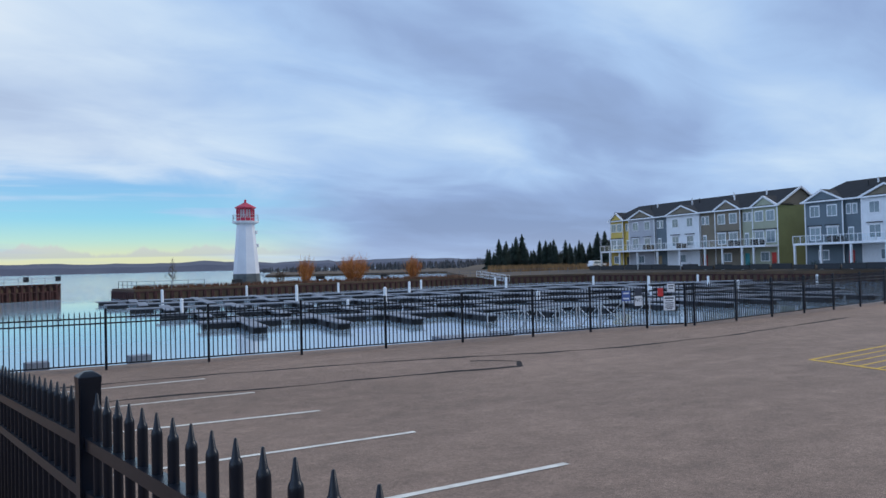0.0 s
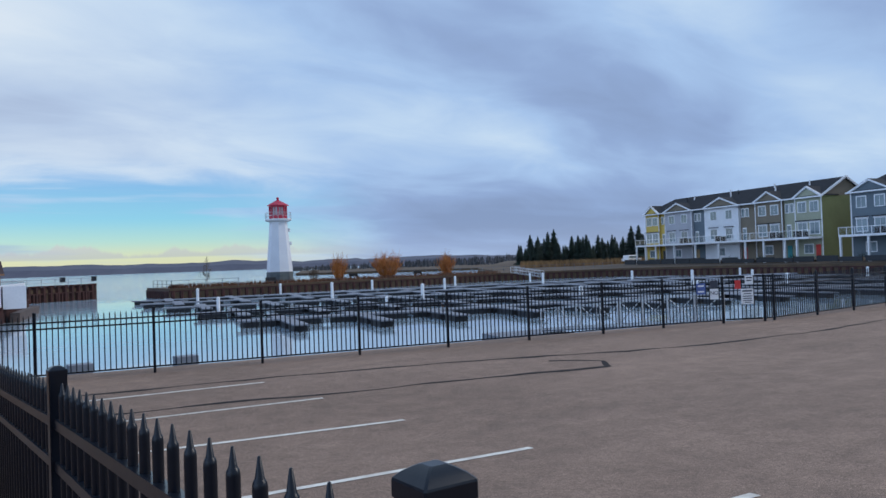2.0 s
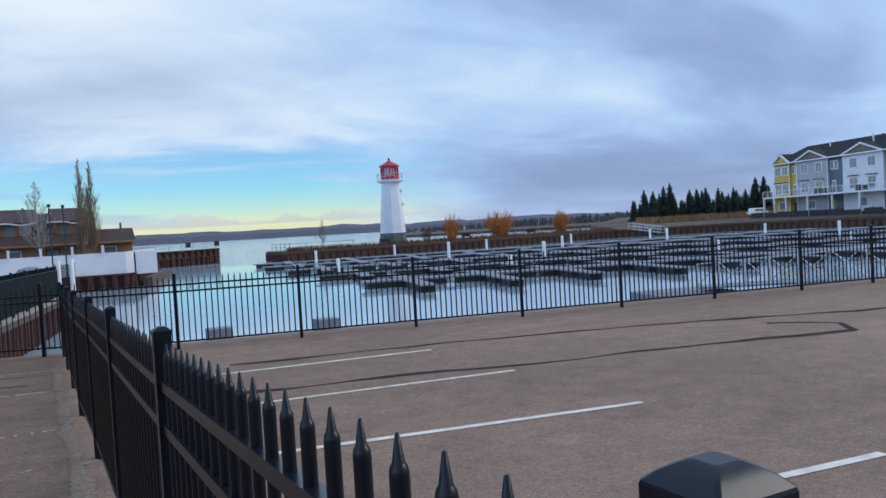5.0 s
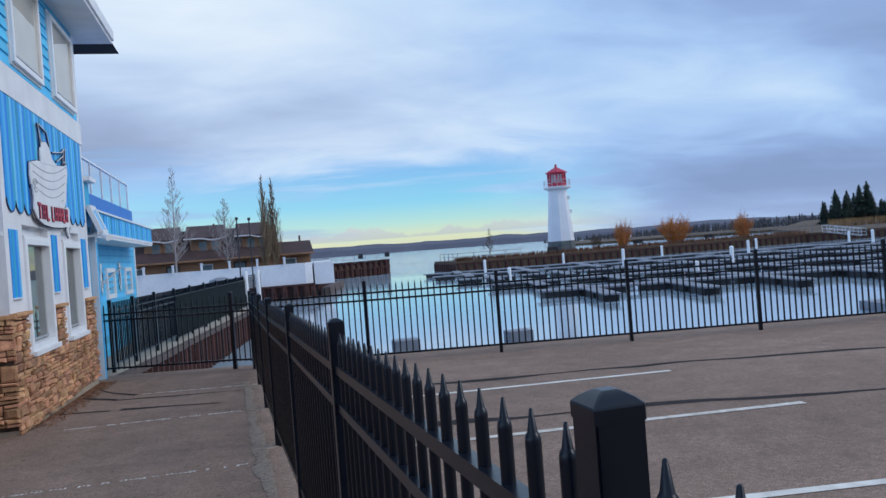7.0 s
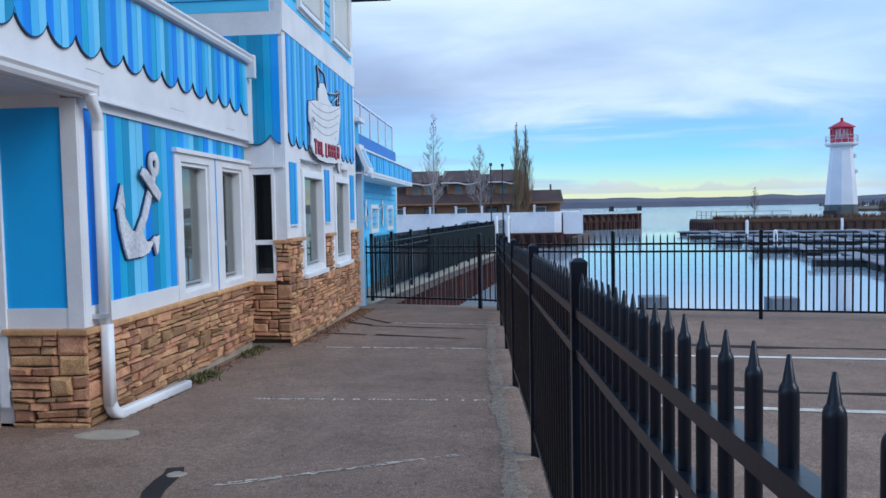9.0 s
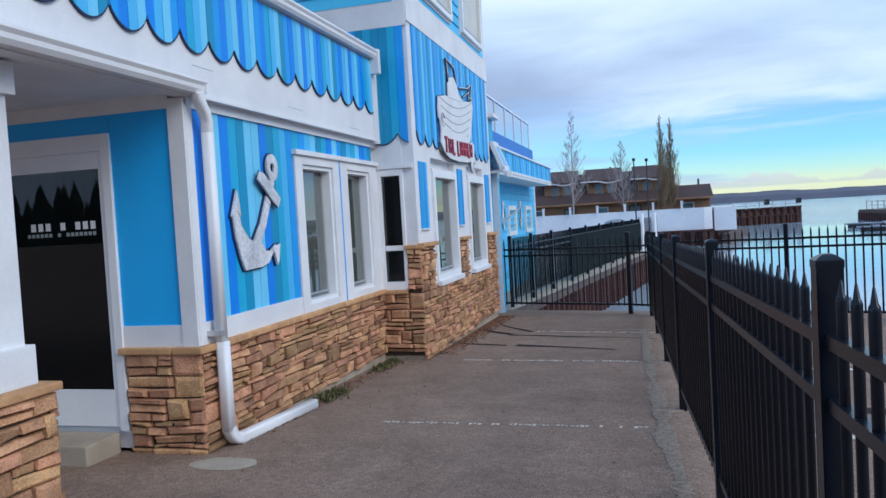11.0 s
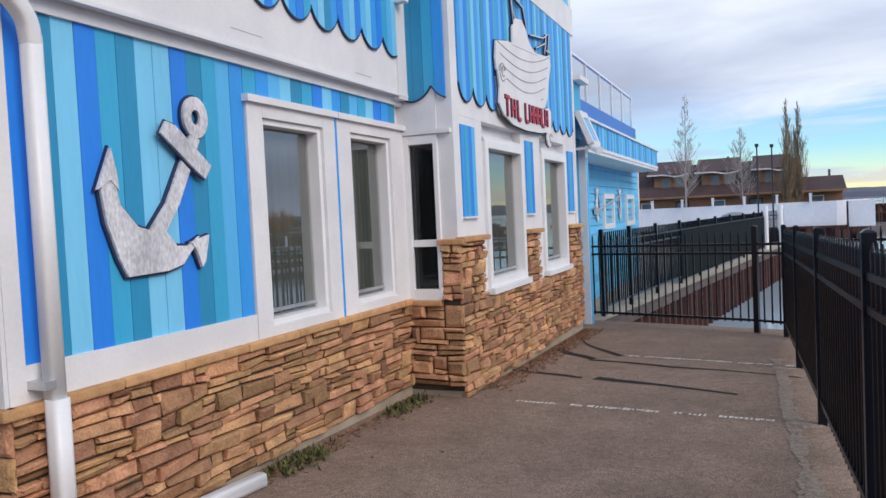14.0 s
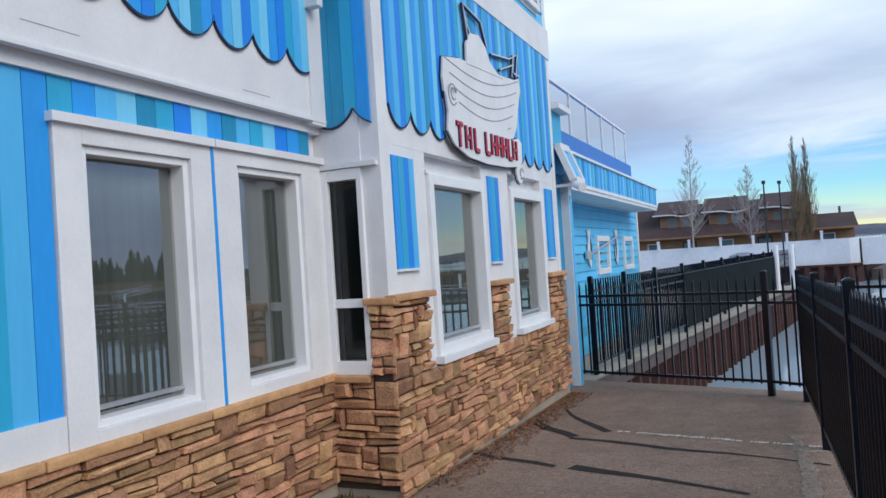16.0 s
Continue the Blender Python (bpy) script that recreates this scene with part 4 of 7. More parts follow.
# ---- ledge stone ----
def ledge_stones(parent, u0, u1, z_low, z_high, place, seed, course=(0.05, 0.108), length=(0.12, 0.40)):
    """Courses of split ledge stone that wander and break; place(u, z, out) gives the world point."""
    r = random.Random(seed)
    lines = [z_low]
    while lines[-1] < z_high - 0.03:
        lines.append(min(lines[-1] + r.uniform(*course), z_high))
        if z_high - lines[-1] < 0.045:
            lines[-1] = z_high

    def line(k, u):
        if k == 0 or k == len(lines) - 1:
            return lines[k]
        return lines[k] + 0.034 * noise.noise(Vector((u * 1.5, k * 2.37, seed))) + 0.014 * noise.noise(Vector((u * 5.0, k * 1.7, seed + 9)))

    def stone(a, b, za, zb, zc, zd, out):
        """Corners: left low, right low, right high, left high."""
        j = lambda k: r.uniform(-k, k)
        g = 0.007
        back = [(a + g, za + g), (b - g, zb + g), (b - g, zc - g), (a + g, zd - g)]
        ch = min(0.5 * (b - a), 0.02)
        mid = [(p + j(0.007), q + j(0.006)) for p, q in back]
        cu, cz = (a + b) / 2, (za + zb + zc + zd) / 4
        kx, kz = 1 - 0.026 / max(0.05, (b - a) / 2), 0.70
        fr = [(cu + (p - cu) * max(0.6, kx) + j(0.008), cz + (q - cz) * kz + j(0.006)) for p, q in mid]
        tilt, lean = j(0.013), j(0.010)
        bm = bmesh.new()
        rings = []
        for ring, o in ((back, 0.0), (mid, out * 0.66), (fr, out)):
            rings.append([bm.verts.new(place(p, q, o + ((tilt if i in (1, 2) else -tilt) + (lean if i > 1 else -lean) if o > 0.01 else 0))) for i, (p, q) in enumerate(ring)])
        for A, B in zip(rings, rings[1:]):
            for i in range(4):
                bm.faces.new((A[i], A[(i + 1) % 4], B[(i + 1) % 4], B[i]))
        bm.faces.new(rings[-1])
        bmesh.ops.recalc_face_normals(bm, faces=bm.faces[:])
        part("stone", bm, M_STONE, parent)

    k = 0
    taken = []
    for k in range(len(lines) - 1):
        u = u0
        while u < u1 - 0.005:
            w = min(r.uniform(*length) * r.choice((0.6, 1.0, 1.0, 1.3)), u1 - u)
            if u1 - u - w < 0.08:
                w = u1 - u
            a, b = u, u + w
            u += w
            if any(kk == k and not (b <= p + 0.02 or a >= q - 0.02) for kk, p, q in taken):
                clear = [(a, b)]
                for kk, p, q in taken:
                    if kk == k:
                        clear = [seg for c0, c1 in clear for seg in ((c0, min(c1, p)), (max(c0, q), c1)) if seg[1] - seg[0] > 0.04]
                spans = clear
            else:
                spans = [(a, b)]
            for a, b in spans:
                top = k + 1
                if r.random() < 0.13 and k + 2 < len(lines) and b - a < 0.3 and len(spans) == 1:
                    top = k + 2
                    taken.append((k + 1, a, b))
                za, zb, zc, zd = line(k, a), line(k, b), line(top, b), line(top, a)
                out = r.uniform(0.020, 0.070)
                if top == k + 1 and min(zd - za, zc - zb) > 0.085 and r.random() < 0.45:
                    f = r.uniform(0.38, 0.62)
                    ma, mb = za + (zd - za) * f, zb + (zc - zb) * f
                    stone(a, b, za, zb, mb, ma, out)
                    stone(a, b, ma, mb, zc, zd, r.uniform(0.020, 0.070))
                else:
                    stone(a, b, za, zb, zc, zd, out)


def cap_run(parent, a, b, z, depth, h=0.055, seed=1, axis="y", fixed=0.0, sign=1):
    """Cap stones laid end to end, rounded at the front."""
    r = random.Random(seed)
    u = a
    while u < b - 0.01:
        w = min(r.uniform(0.45, 0.7), b - u)
        if b - u - w < 0.2:
            w = b - u
        f0, f1 = sorted((fixed, fixed + sign * (depth + r.uniform(-0.006, 0.006))))
        dims = (f0, f1, u + 0.003, u + w - 0.003, z - h + r.uniform(-.003, .003), z) if axis == "y" else (u + 0.003, u + w - 0.003, f0, f1, z - h + r.uniform(-.003, .003), z)
        boxed("cap_stone", dims, M_CAP, parent, bevel=0.014)
        u += w


STONE_WING = thing("stone_wainscot", "tan and brown ledge stone base of the low wing", "stone wall", kind="structure")
boxed("mortar_bed", (WX - 0.015, WX + 0.012, Y0 + 0.03, Y1, -0.26, 0.575), M_MORTAR, STONE_WING)
boxed("mortar_bed", (-4.56, WX + 0.012, Y0 - 0.015, Y0 + 0.03, -0.30, 0.575), M_MORTAR, STONE_WING)
ledge_stones(STONE_WING, Y0 - 0.03, Y1 + 0.02, -0.255, 0.562, lambda u, z, o: (WX + 0.012 + o, u, z), 3)
ledge_stones(STONE_WING, -4.56, WX + 0.05, -0.29, 0.562, lambda u, z, o: (u, Y0 - 0.015 - o, z), 4)
cap_run(STONE_WING, Y0 - 0.06, Y1 + 0.02, 0.615, 0.085, seed=2, fixed=WX)
cap_run(STONE_WING, -4.60, WX + 0.09, 0.615, 0.09, seed=3, axis="x", fixed=Y0 - 0.001, sign=-1)

STONE_TOWER = thing("stone_wainscot", "tan and brown ledge stone base of the tower", "stone wall", kind="structure")
boxed("mortar_bed", (TX - 0.14, TX + 0.008, Y1 + 0.005, Y2, -0.36, 0.53), M_MORTAR, STONE_TOWER)
PIERS = ((Y1, 15.90), (17.46, 18.00), (19.62, Y2))
for a, b in PIERS:
    boxed("mortar_bed", (TX - 0.14, TX + 0.007, a + 0.006, b - 0.01, 0.40, 1.15), M_MORTAR, STONE_TOWER)


ledge_stones(STONE_TOWER, Y1 - 0.03, Y2 + 0.02, -0.36, 0.55, lambda u, z, o: (TX + 0.008 + o, u, z), 7)
for n, (a, b) in enumerate(PIERS):
    ledge_stones(STONE_TOWER, a - (0.03 if n == 0 else 0.0), b, 0.55, 1.16, lambda u, z, o: (TX + 0.007 + o, u, z), 11 + n, length=(0.12, 0.34))
    cap_run(STONE_TOWER, a - (0.07 if n == 0 else 0.02), b + 0.02, 1.215, 0.10, seed=20 + n, fixed=TX - 0.005)
boxed("mortar_bed", (WX, TX, Y1 - 0.008, Y1 + 0.03, -0.30, 0.55), M_MORTAR, STONE_TOWER)
boxed("mortar_bed", (TX - 0.17, TX, Y1 - 0.007, Y1 + 0.03, 0.55, 1.15), M_MORTAR, STONE_TOWER)
ledge_stones(STONE_TOWER, WX + 0.03, TX + 0.045, -0.25, 0.55, lambda u, z, o: (u, Y1 - 0.008 - o, z), 15)
ledge_stones(STONE_TOWER, TX - 0.17, TX + 0.045, 0.60, 1.15, lambda u, z, o: (u, Y1 - 0.007 - o, z), 16, length=(0.1, 0.22))
cap_run(STONE_TOWER, WX, TX - 0.17, 0.60, 0.085, seed=31, axis="x", fixed=Y1, sign=-1)
cap_run(STONE_TOWER, TX - 0.20, TX + 0.09, 1.20, 0.10, seed=32, axis="x", fixed=Y1 + 0.02, sign=-1)
PIER = thing("stone_pier", "tan and brown ledge stone pier under the porch column", "stone pier")
boxed("core", (-4.42, -3.99, 8.93, 9.36, -0.3, 0.60), M_MORTAR, PIER)
ledge_stones(PIER, 8.90, 9.40, -0.24, 0.60, lambda u, z, o: (-3.99 + o, u, z), 41)
ledge_stones(PIER, -4.44, -3.96, -0.24, 0.60, lambda u, z, o: (u, 8.93 - o, z), 42)
ledge_stones(PIER, -4.44, -3.96, -0.24, 0.60, lambda u, z, o: (u, 9.36 + o, z), 43)
boxed("cap_stone", (-4.50, -3.92, 8.86, 9.43, 0.60, 0.655), M_CAP, PIER, bevel=0.014)


# ---- windows ----
def window_x(name, x, y0, y1, z0, z1, parent_label, frame_w=0.06, depth=0.09, back=None, proud=0.03, pane=None):
    """A fixed window in a wall that faces +x: casing, sash, pane, thin blind sheet behind; back can paint room shade
    into it. y0..z1: the glass.
    """
    w = tagged(new(name), parent_label, "window", kind="structure")
    c = frame_w
    for dm in ((x - depth, x + proud, y0 - c, y0, z0 - c, z1 + c), (x - depth, x + proud, y1, y1 + c, z0 - c, z1 + c), (x - depth, x + proud, y0, y1, z1, z1 + c), (x - depth, x + proud, y0, y1, z0 - c, z0)):
        boxed("window_frame", dm, M_VINYL, w, bevel=0.006)
    pane_x(x - depth + 0.025, y0, y1, z0, z1, pane or M_GLASS, w)
    boxed("blind", (x - depth + 0.002, x - depth + 0.006, y0, y1, z0, z1), back or M_BLIND, w)
    boxed("bottom_bar", (x - depth + 0.028, x - depth + 0.045, y0, y1, z0 + 0.035, z0 + 0.06), M_ALU, w)
    return w


# wing: two wide windows with thick casings
for y0, y1 in ((12.965, 13.68), (14.21, 14.88)):
    window_x("window_1", WX + 0.0, y0, y1, 0.73, 2.145, "large white-framed window with a grey blind", frame_w=0.045, depth=0.115, proud=0.012, back=M_DIMBLIND)
for dm in ((12.745, 12.92, 0.61, 2.325), (13.725, 13.908, 0.61, 2.325), (13.935, 14.165, 0.61, 2.325), (14.925, Y1 - 0.02, 0.61, 2.325),
           (12.92, 13.725, 2.19, 2.325), (14.165, 14.925, 2.19, 2.325), (12.92, 13.725, 0.61, 0.685), (14.165, 14.925, 0.61, 0.685)):
    wall_box("window_casing", (WX - 0.02, WX + 0.04, *dm), M_WHITE, bevel=0.004)
wall_box("head_casing", (WX - 0.01, WX + 0.075, 12.72, 13.915, 2.285, 2.335), M_WHITE)
wall_box("head_casing", (WX - 0.01, WX + 0.075, 13.925, Y1 - 0.02, 2.285, 2.335), M_WHITE)
wall_box("blue_joint", (WX - 0.01, WX + 0.043, 13.909, 13.934, 0.62, 2.285), M_BLUES[4])

# tower side window that faces the walk
side = tagged(new("window_2"), "narrow dark window in the side of the tower", "window", kind="structure")
GX0, GX1 = WX + 0.095, TX - 0.21
for dm in ((WX + 0.01, GX0, Y1 - 0.035, Y1 + 0.02, 0.60, 2.23), (GX1, TX - 0.165, Y1 - 0.035, Y1 + 0.02, 0.60, 2.23), (GX0, GX1, Y1 - 0.035, Y1 + 0.02, 2.14, 2.23),
           (GX0, GX1, Y1 - 0.035, Y1 + 0.02, 0.60, 0.71), (GX0, GX1, Y1 - 0.02, Y1 + 0.02, 1.13, 1.20)):
    boxed("window_frame", dm, M_VINYL, side, bevel=0.005)
pane_y(Y1 + 0.003, GX0, GX1, 0.71, 2.14, M_DOORGLASS, side)
# room shade behind the pane, given as a black sheet
boxed("room_shade_sheet", (GX0, GX1, Y1 + 0.09, Y1 + 0.10, 0.71, 2.14), M_DARK, side)

# tower: white boards, windows, striped field
wall_box("corner_board", (TX - 0.17, TX, Y1 - 0.0, Y1 + 0.17, 1.20, 6.35), M_WHITE)
wall_box("corner_board", (TX - 0.17, TX, Y2 - 0.15, Y2, 1.20, 6.35), M_WHITE)
for a, b in ((Y1 + 0.17, 16.06), (17.44, 18.30), (19.60, Y2 - 0.15)):
    wall_box("white_board", (TX - 0.12, TX - 0.012, a, b, 1.20, 2.42), M_WHITE)
wall_box("white_board", (TX - 0.12, TX - 0.010, Y1 + 0.17, Y2 - 0.15, 2.42, 4.24), M_WHITE)
for a, b in ((16.06, 17.44), (18.30, 19.60)):
    window_x("window_3", TX - 0.005, a + 0.10, b - 0.10, 0.72, 2.14, "tall white-framed window in the tower", frame_w=0.095, depth=0.11, proud=0.03, back=M_DIMBLIND, pane=M_MIRRORY)
    wall_box("head_casing", (TX - 0.02, TX + 0.012, a - 0.02, b + 0.02, 2.235, 2.27), M_WHITE)
    wall_box("window_sill", (TX - 0.02, TX + 0.075, a - 0.02, b + 0.02, 0.555, 0.625), M_WHITE, bevel=0.006)
for a, b in ((15.88, 16.065), (17.43, 17.48), (17.98, 18.305), (19.59, 19.65)):
    wall_box("white_board", (TX - 0.12, TX - 0.014, a, b, 0.53, 1.20), M_WHITE)
for a, b in ((15.40, 15.80), (17.60, 17.93), (19.78, 20.12)):
    wall_box("sill_strip", (TX - 0.02, TX + 0.025, a - 0.01, b + 0.01, 1.39, 1.41), M_WHITE)
    stripe_boards(BUILDING, TX - 0.012, a, b, 2.33, 0.11, [4, 5, 1, 0], 1.41)
ST = scallop(Y1 + 0.19, 0.398, 2.575, 0.18)
stripe_boards(BUILDING, TX - 0.010, Y1 + 0.19, Y2 - 0.16, 4.19, 0.0995, [4, 0, 1, 5, 3, 4, 0, 2, 4, 3, 1, 5], ST)
scallop_edge(BUILDING, TX - 0.010, Y1 + 0.19, Y2 - 0.16, ST)
wall_box("belt_board", (TX - 0.10, TX + 0.02, Y1 - 0.02, Y2 + 0.02, 4.18, 4.60), M_WHITE)
# side face of the tower over the low roof
wall_box("white_board", (-12, TX - 0.17, Y1 - 0.01, Y1 + 0.02, 2.23, 4.20), M_WHITE)
SS = scallop(-3.53, 0.42, 2.565, 0.17)
stripe_boards(BUILDING, Y1 - 0.01, -6.2, TX - 0.05, 4.12, 0.112, [4, 2, 5, 2, 2, 5], SS, axis="y", sign=-1)
scallop_edge(BUILDING, Y1 - 0.01, -6.2, TX - 0.05, SS, axis="y", sign=-1)
wall_box("ledge_board", (WX, TX - 0.02, Y1 - 0.05, Y1 + 0.01, 2.235, 2.275), M_WHITE)
wall_box("belt_board", (-12, TX, Y1 - 0.03, Y1 + 0.02, 4.12, 4.45), M_WHITE)
# lap siding on the upper storey
for k in range(11):
    z = 4.45 + 0.175 * k
    bm = bmesh.new()
    prism(bm, [(Y1 - 0.035, z), (Y1 - 0.035, z + 0.01), (Y1 - 0.012, z + 0.18), (Y1 + 0.02, z + 0.18), (Y1 + 0.02, z)], "x", -12, TX - 0.17)
    part("siding_board", bm, M_SIDING, BUILDING)
for k in range(10):
    z = 4.62 + 0.175 * k
    bm = bmesh.new()
    prism(bm, [(TX + 0.005, z), (TX + 0.005, z + 0.01), (TX - 0.02, z + 0.18), (TX - 0.12, z + 0.18), (TX - 0.12, z)], "y", Y1 + 0.17, Y2 - 0.15)
    part("siding_board", bm, M_SIDING, BUILDING)
for a, b in ((16.04, 17.64), (18.34, 19.94)):
    wall_box("window_casing", (TX - 0.05, TX + 0.02, a, b, 4.68, 6.2), M_WHITE)
    window_x("window_4", TX + 0.09, a + 0.10, b - 0.10, 4.80, 6.05, "upper storey window with white casing", frame_w=0.08, depth=0.08, proud=-0.02)
wall_box("window_casing", (-5.2, -3.75, Y1 - 0.06, Y1, 4.80, 6.1), M_WHITE)
w5 = tagged(new("window_5"), "upper storey side window with white casing", "window", kind="structure")
pane_y(Y1 - 0.070, -5.1, -3.85, 4.90, 6.0, M_GLASS, w5)
# black sheet in place of a shaded room
boxed("room_shade_sheet", (-5.1, -3.85, Y1 - 0.064, Y1 - 0.061, 4.90, 6.0), M_DARK, w5)
# tower eaves
eave = boxed("eaves", (-12.5, TX + 0.62, Y1 - 0.6, Y2 + 0.62, 6.35, 6.42), M_WHITE, BUILDING, "grey-white boxed eaves")
boxed("fascia", (-12.5, TX + 0.66, Y1 - 0.64, Y2 + 0.66, 6.42, 6.62), M_WHITE, BUILDING)
bm = bmesh.new()
lathe(bm, [(6.6, 6.62), (0.3, 8.4)], (-7.5, 18.1), 4, radians(45))
part("roof", bm, M_SHINGLE, BUILDING)

# ---- deck wing behind the tower ----
DX = -3.57
DECK = thing("deck_wing", "pale blue sided wing with a roof deck", "building wing", kind="structure")
SWX = -4.0
boxed("wall", (-12, SWX - 0.03, Y2, 31.0, -0.7, 2.5), M_SIDING, DECK)
for k in range(17):
    z = -0.5 + 0.175 * k
    bm = bmesh.new()
    prism(bm, [(SWX + 0.012, z), (SWX + 0.012, z + 0.01), (SWX - 0.015, z + 0.18), (SWX - 0.03, z + 0.18), (SWX - 0.03, z)], "y", Y2, 31.0)
    part("siding_board", bm, M_SIDING, DECK)
boxed("corner_board", (SWX - 0.1, SWX + 0.03, 30.9, 31.05, -0.6, 2.5), M_WHITE, DECK)
boxed("soffit", (-12, DX + 0.28, Y2 + 0.7, 29.95, 2.40, 2.46), M_WHITE, DECK)
boxed("fascia", (DX - 0.10, DX + 0.30, Y2 + 0.7, 29.95, 2.46, 2.52), M_WHITE, DECK)
stripe_boards(DECK, DX + 0.26, Y2 + 0.72, 29.9, 2.93, 0.14, [0, 4, 3, 5, 0, 2, 4], 2.52, thick=0.03)
boxed("deck_core", (-12, DX + 0.26, Y2 + 0.7, 29.93, 2.46, 2.92), M_WHITE, DECK)
boxed("drip_edge", (-12, DX + 0.33, Y2 + 0.68, 29.99, 2.93, 2.97), M_WHITE, DECK)
boxed("blue_fascia", (-12, DX + 0.02, Y2 + 0.3, 28.0, 2.97, 3.40), M_DEEPBLUE, DECK)
rail = thing("glass_railing", "glass deck railing with grey metal posts", "railing")
ys = [21.3 + 1.29 * k for k in range(6)]
for a in ys:
    boxed("railing_post", (DX - 0.06, DX - 0.02, a - 0.018, a + 0.018, 3.40, 4.15), M_VINYL, rail)
for a, b in zip(ys, ys[1:]):
    pane_x(DX - 0.04, a + 0.03, b - 0.03, 3.40, 4.12, M_CLEAR, rail, "glass_panel")
boxed("top_rail", (DX - 0.07, DX - 0.01, ys[0], ys[-1] + 0.02, 4.14, 4.175), M_VINYL, rail)
for y0, y1 in ((25.8, 26.8), (28.8, 29.8)):
    window_x("window_6", SWX + 0.03, y0, y1, 1.08, 1.66, "small white-framed window in blue siding", frame_w=0.12, depth=0.06, proud=0.03)


def fish(y, z, s, flip=1):
    """A painted metal fish fixed flat to the siding."""
    f = thing("wall_fish", "black and white metal fish on the siding", "wall ornament")
    pts = [(-0.5, 0.0), (-0.25, 0.2), (0.1, 0.22), (0.32, 0.07), (0.55, 0.25), (0.48, 0.0), (0.55, -0.22), (0.3, -0.07), (0.0, -0.2), (-0.3, -0.14)]
    bm = bmesh.new()
    prism(bm, [(y + flip * v * s, z + u * s) for u, v in pts], "x", SWX + 0.02, SWX + 0.04)
    part("body", bm, M_WHITE, f)
    bm = bmesh.new()
    prism(bm, [(y + flip * v * s, z + u * s) for u, v in ((-0.3, 0.14), (0.1, 0.23), (0.3, 0.08), (0.0, 0.06))], "x", SWX + 0.04, SWX + 0.05)
    part("back", bm, M_NAVY, f)


fish(25.0, 1.5, 0.75)
fish(27.8, 1.5, 0.8, -1)
rod = thing("wall_oar", "grey oar fixed across the siding", "wall ornament")
bm = bmesh.new()
tube(bm, (SWX + 0.05, 25.0, 1.40), (SWX + 0.05, 28.1, 1.80), 0.025)
part("shaft", bm, M_ALU, rod)
bm = bmesh.new()
box(bm, SWX + 0.03, SWX + 0.07, 24.6, 25.0, 1.31, 1.47)
part("blade", bm, M_ALU, rod)

# teal return and the hinged shutter beside the tower
boxed("return_wall", (-6, -3.42, Y2 + 0.005, Y2 + 0.7, -0.6, 3.0), M_BLUES[2], DECK, "teal painted return wall")
boxed("post", (-3.44, -3.30, Y2 + 0.55, Y2 + 0.72, -0.6, 2.5), M_WHITE, DECK, "white post beside the gate")
boxed("blue_strip", (-3.415, -3.29, Y2 + 0.58, Y2 + 0.69, -0.5, 2.3), M_BLUES[0], DECK)
boxed("wall", (-8, -3.36, Y2 + 0.005, Y2 + 0.6, 2.6, 3.5), M_BLUES[5], DECK)
boxed("head_board", (-3.45, -3.22, Y2 + 0.01, Y2 + 0.66, 3.50, 3.58), M_WHITE, DECK)
shutter = thing("awning_shutter", "white framed shutter propped over the service hatch", "shutter")
bm = bmesh.new()
for a, b in (((-3.30, Y2 + 0.12, 2.98), (-3.10, Y2 + 0.12, 2.48)), ((-3.30, Y2 + 0.62, 2.98), (-3.10, Y2 + 0.62, 2.48)), ((-3.30, Y2 + 0.12, 2.98), (-3.30, Y2 + 0.62, 2.98)), ((-3.10, Y2 + 0.12, 2.48), (-3.10, Y2 + 0.62, 2.48))):
    bar(bm, a, b, 0.09, 0.09)
part("frame", bm, M_WHITE, shutter)
bm = bmesh.new()
bar(bm, (-3.30, Y2 + 0.37, 2.98), (-3.10, Y2 + 0.37, 2.48), 0.46, 0.02)
part("panel", bm, M_BLUES[0], shutter)
lampf = thing("wall_lamp", "small grey floodlight under the shutter", "lamp")
bm = bmesh.new()
tube(bm, (-3.05, Y2 + 0.0, 2.40), (-2.93, Y2 - 0.10, 2.34), 0.05, 0.065, 12)
part("head", bm, M_VINYL, lampf)
boxed("bracket", (-3.34, -3.05, Y2 - 0.01, Y2 + 0.02, 2.38, 2.42), M_ALU, lampf)

# ---- downspout ----
ds = thing("downspout", "white square downspout with an elbow lying on the ground", "downspout")


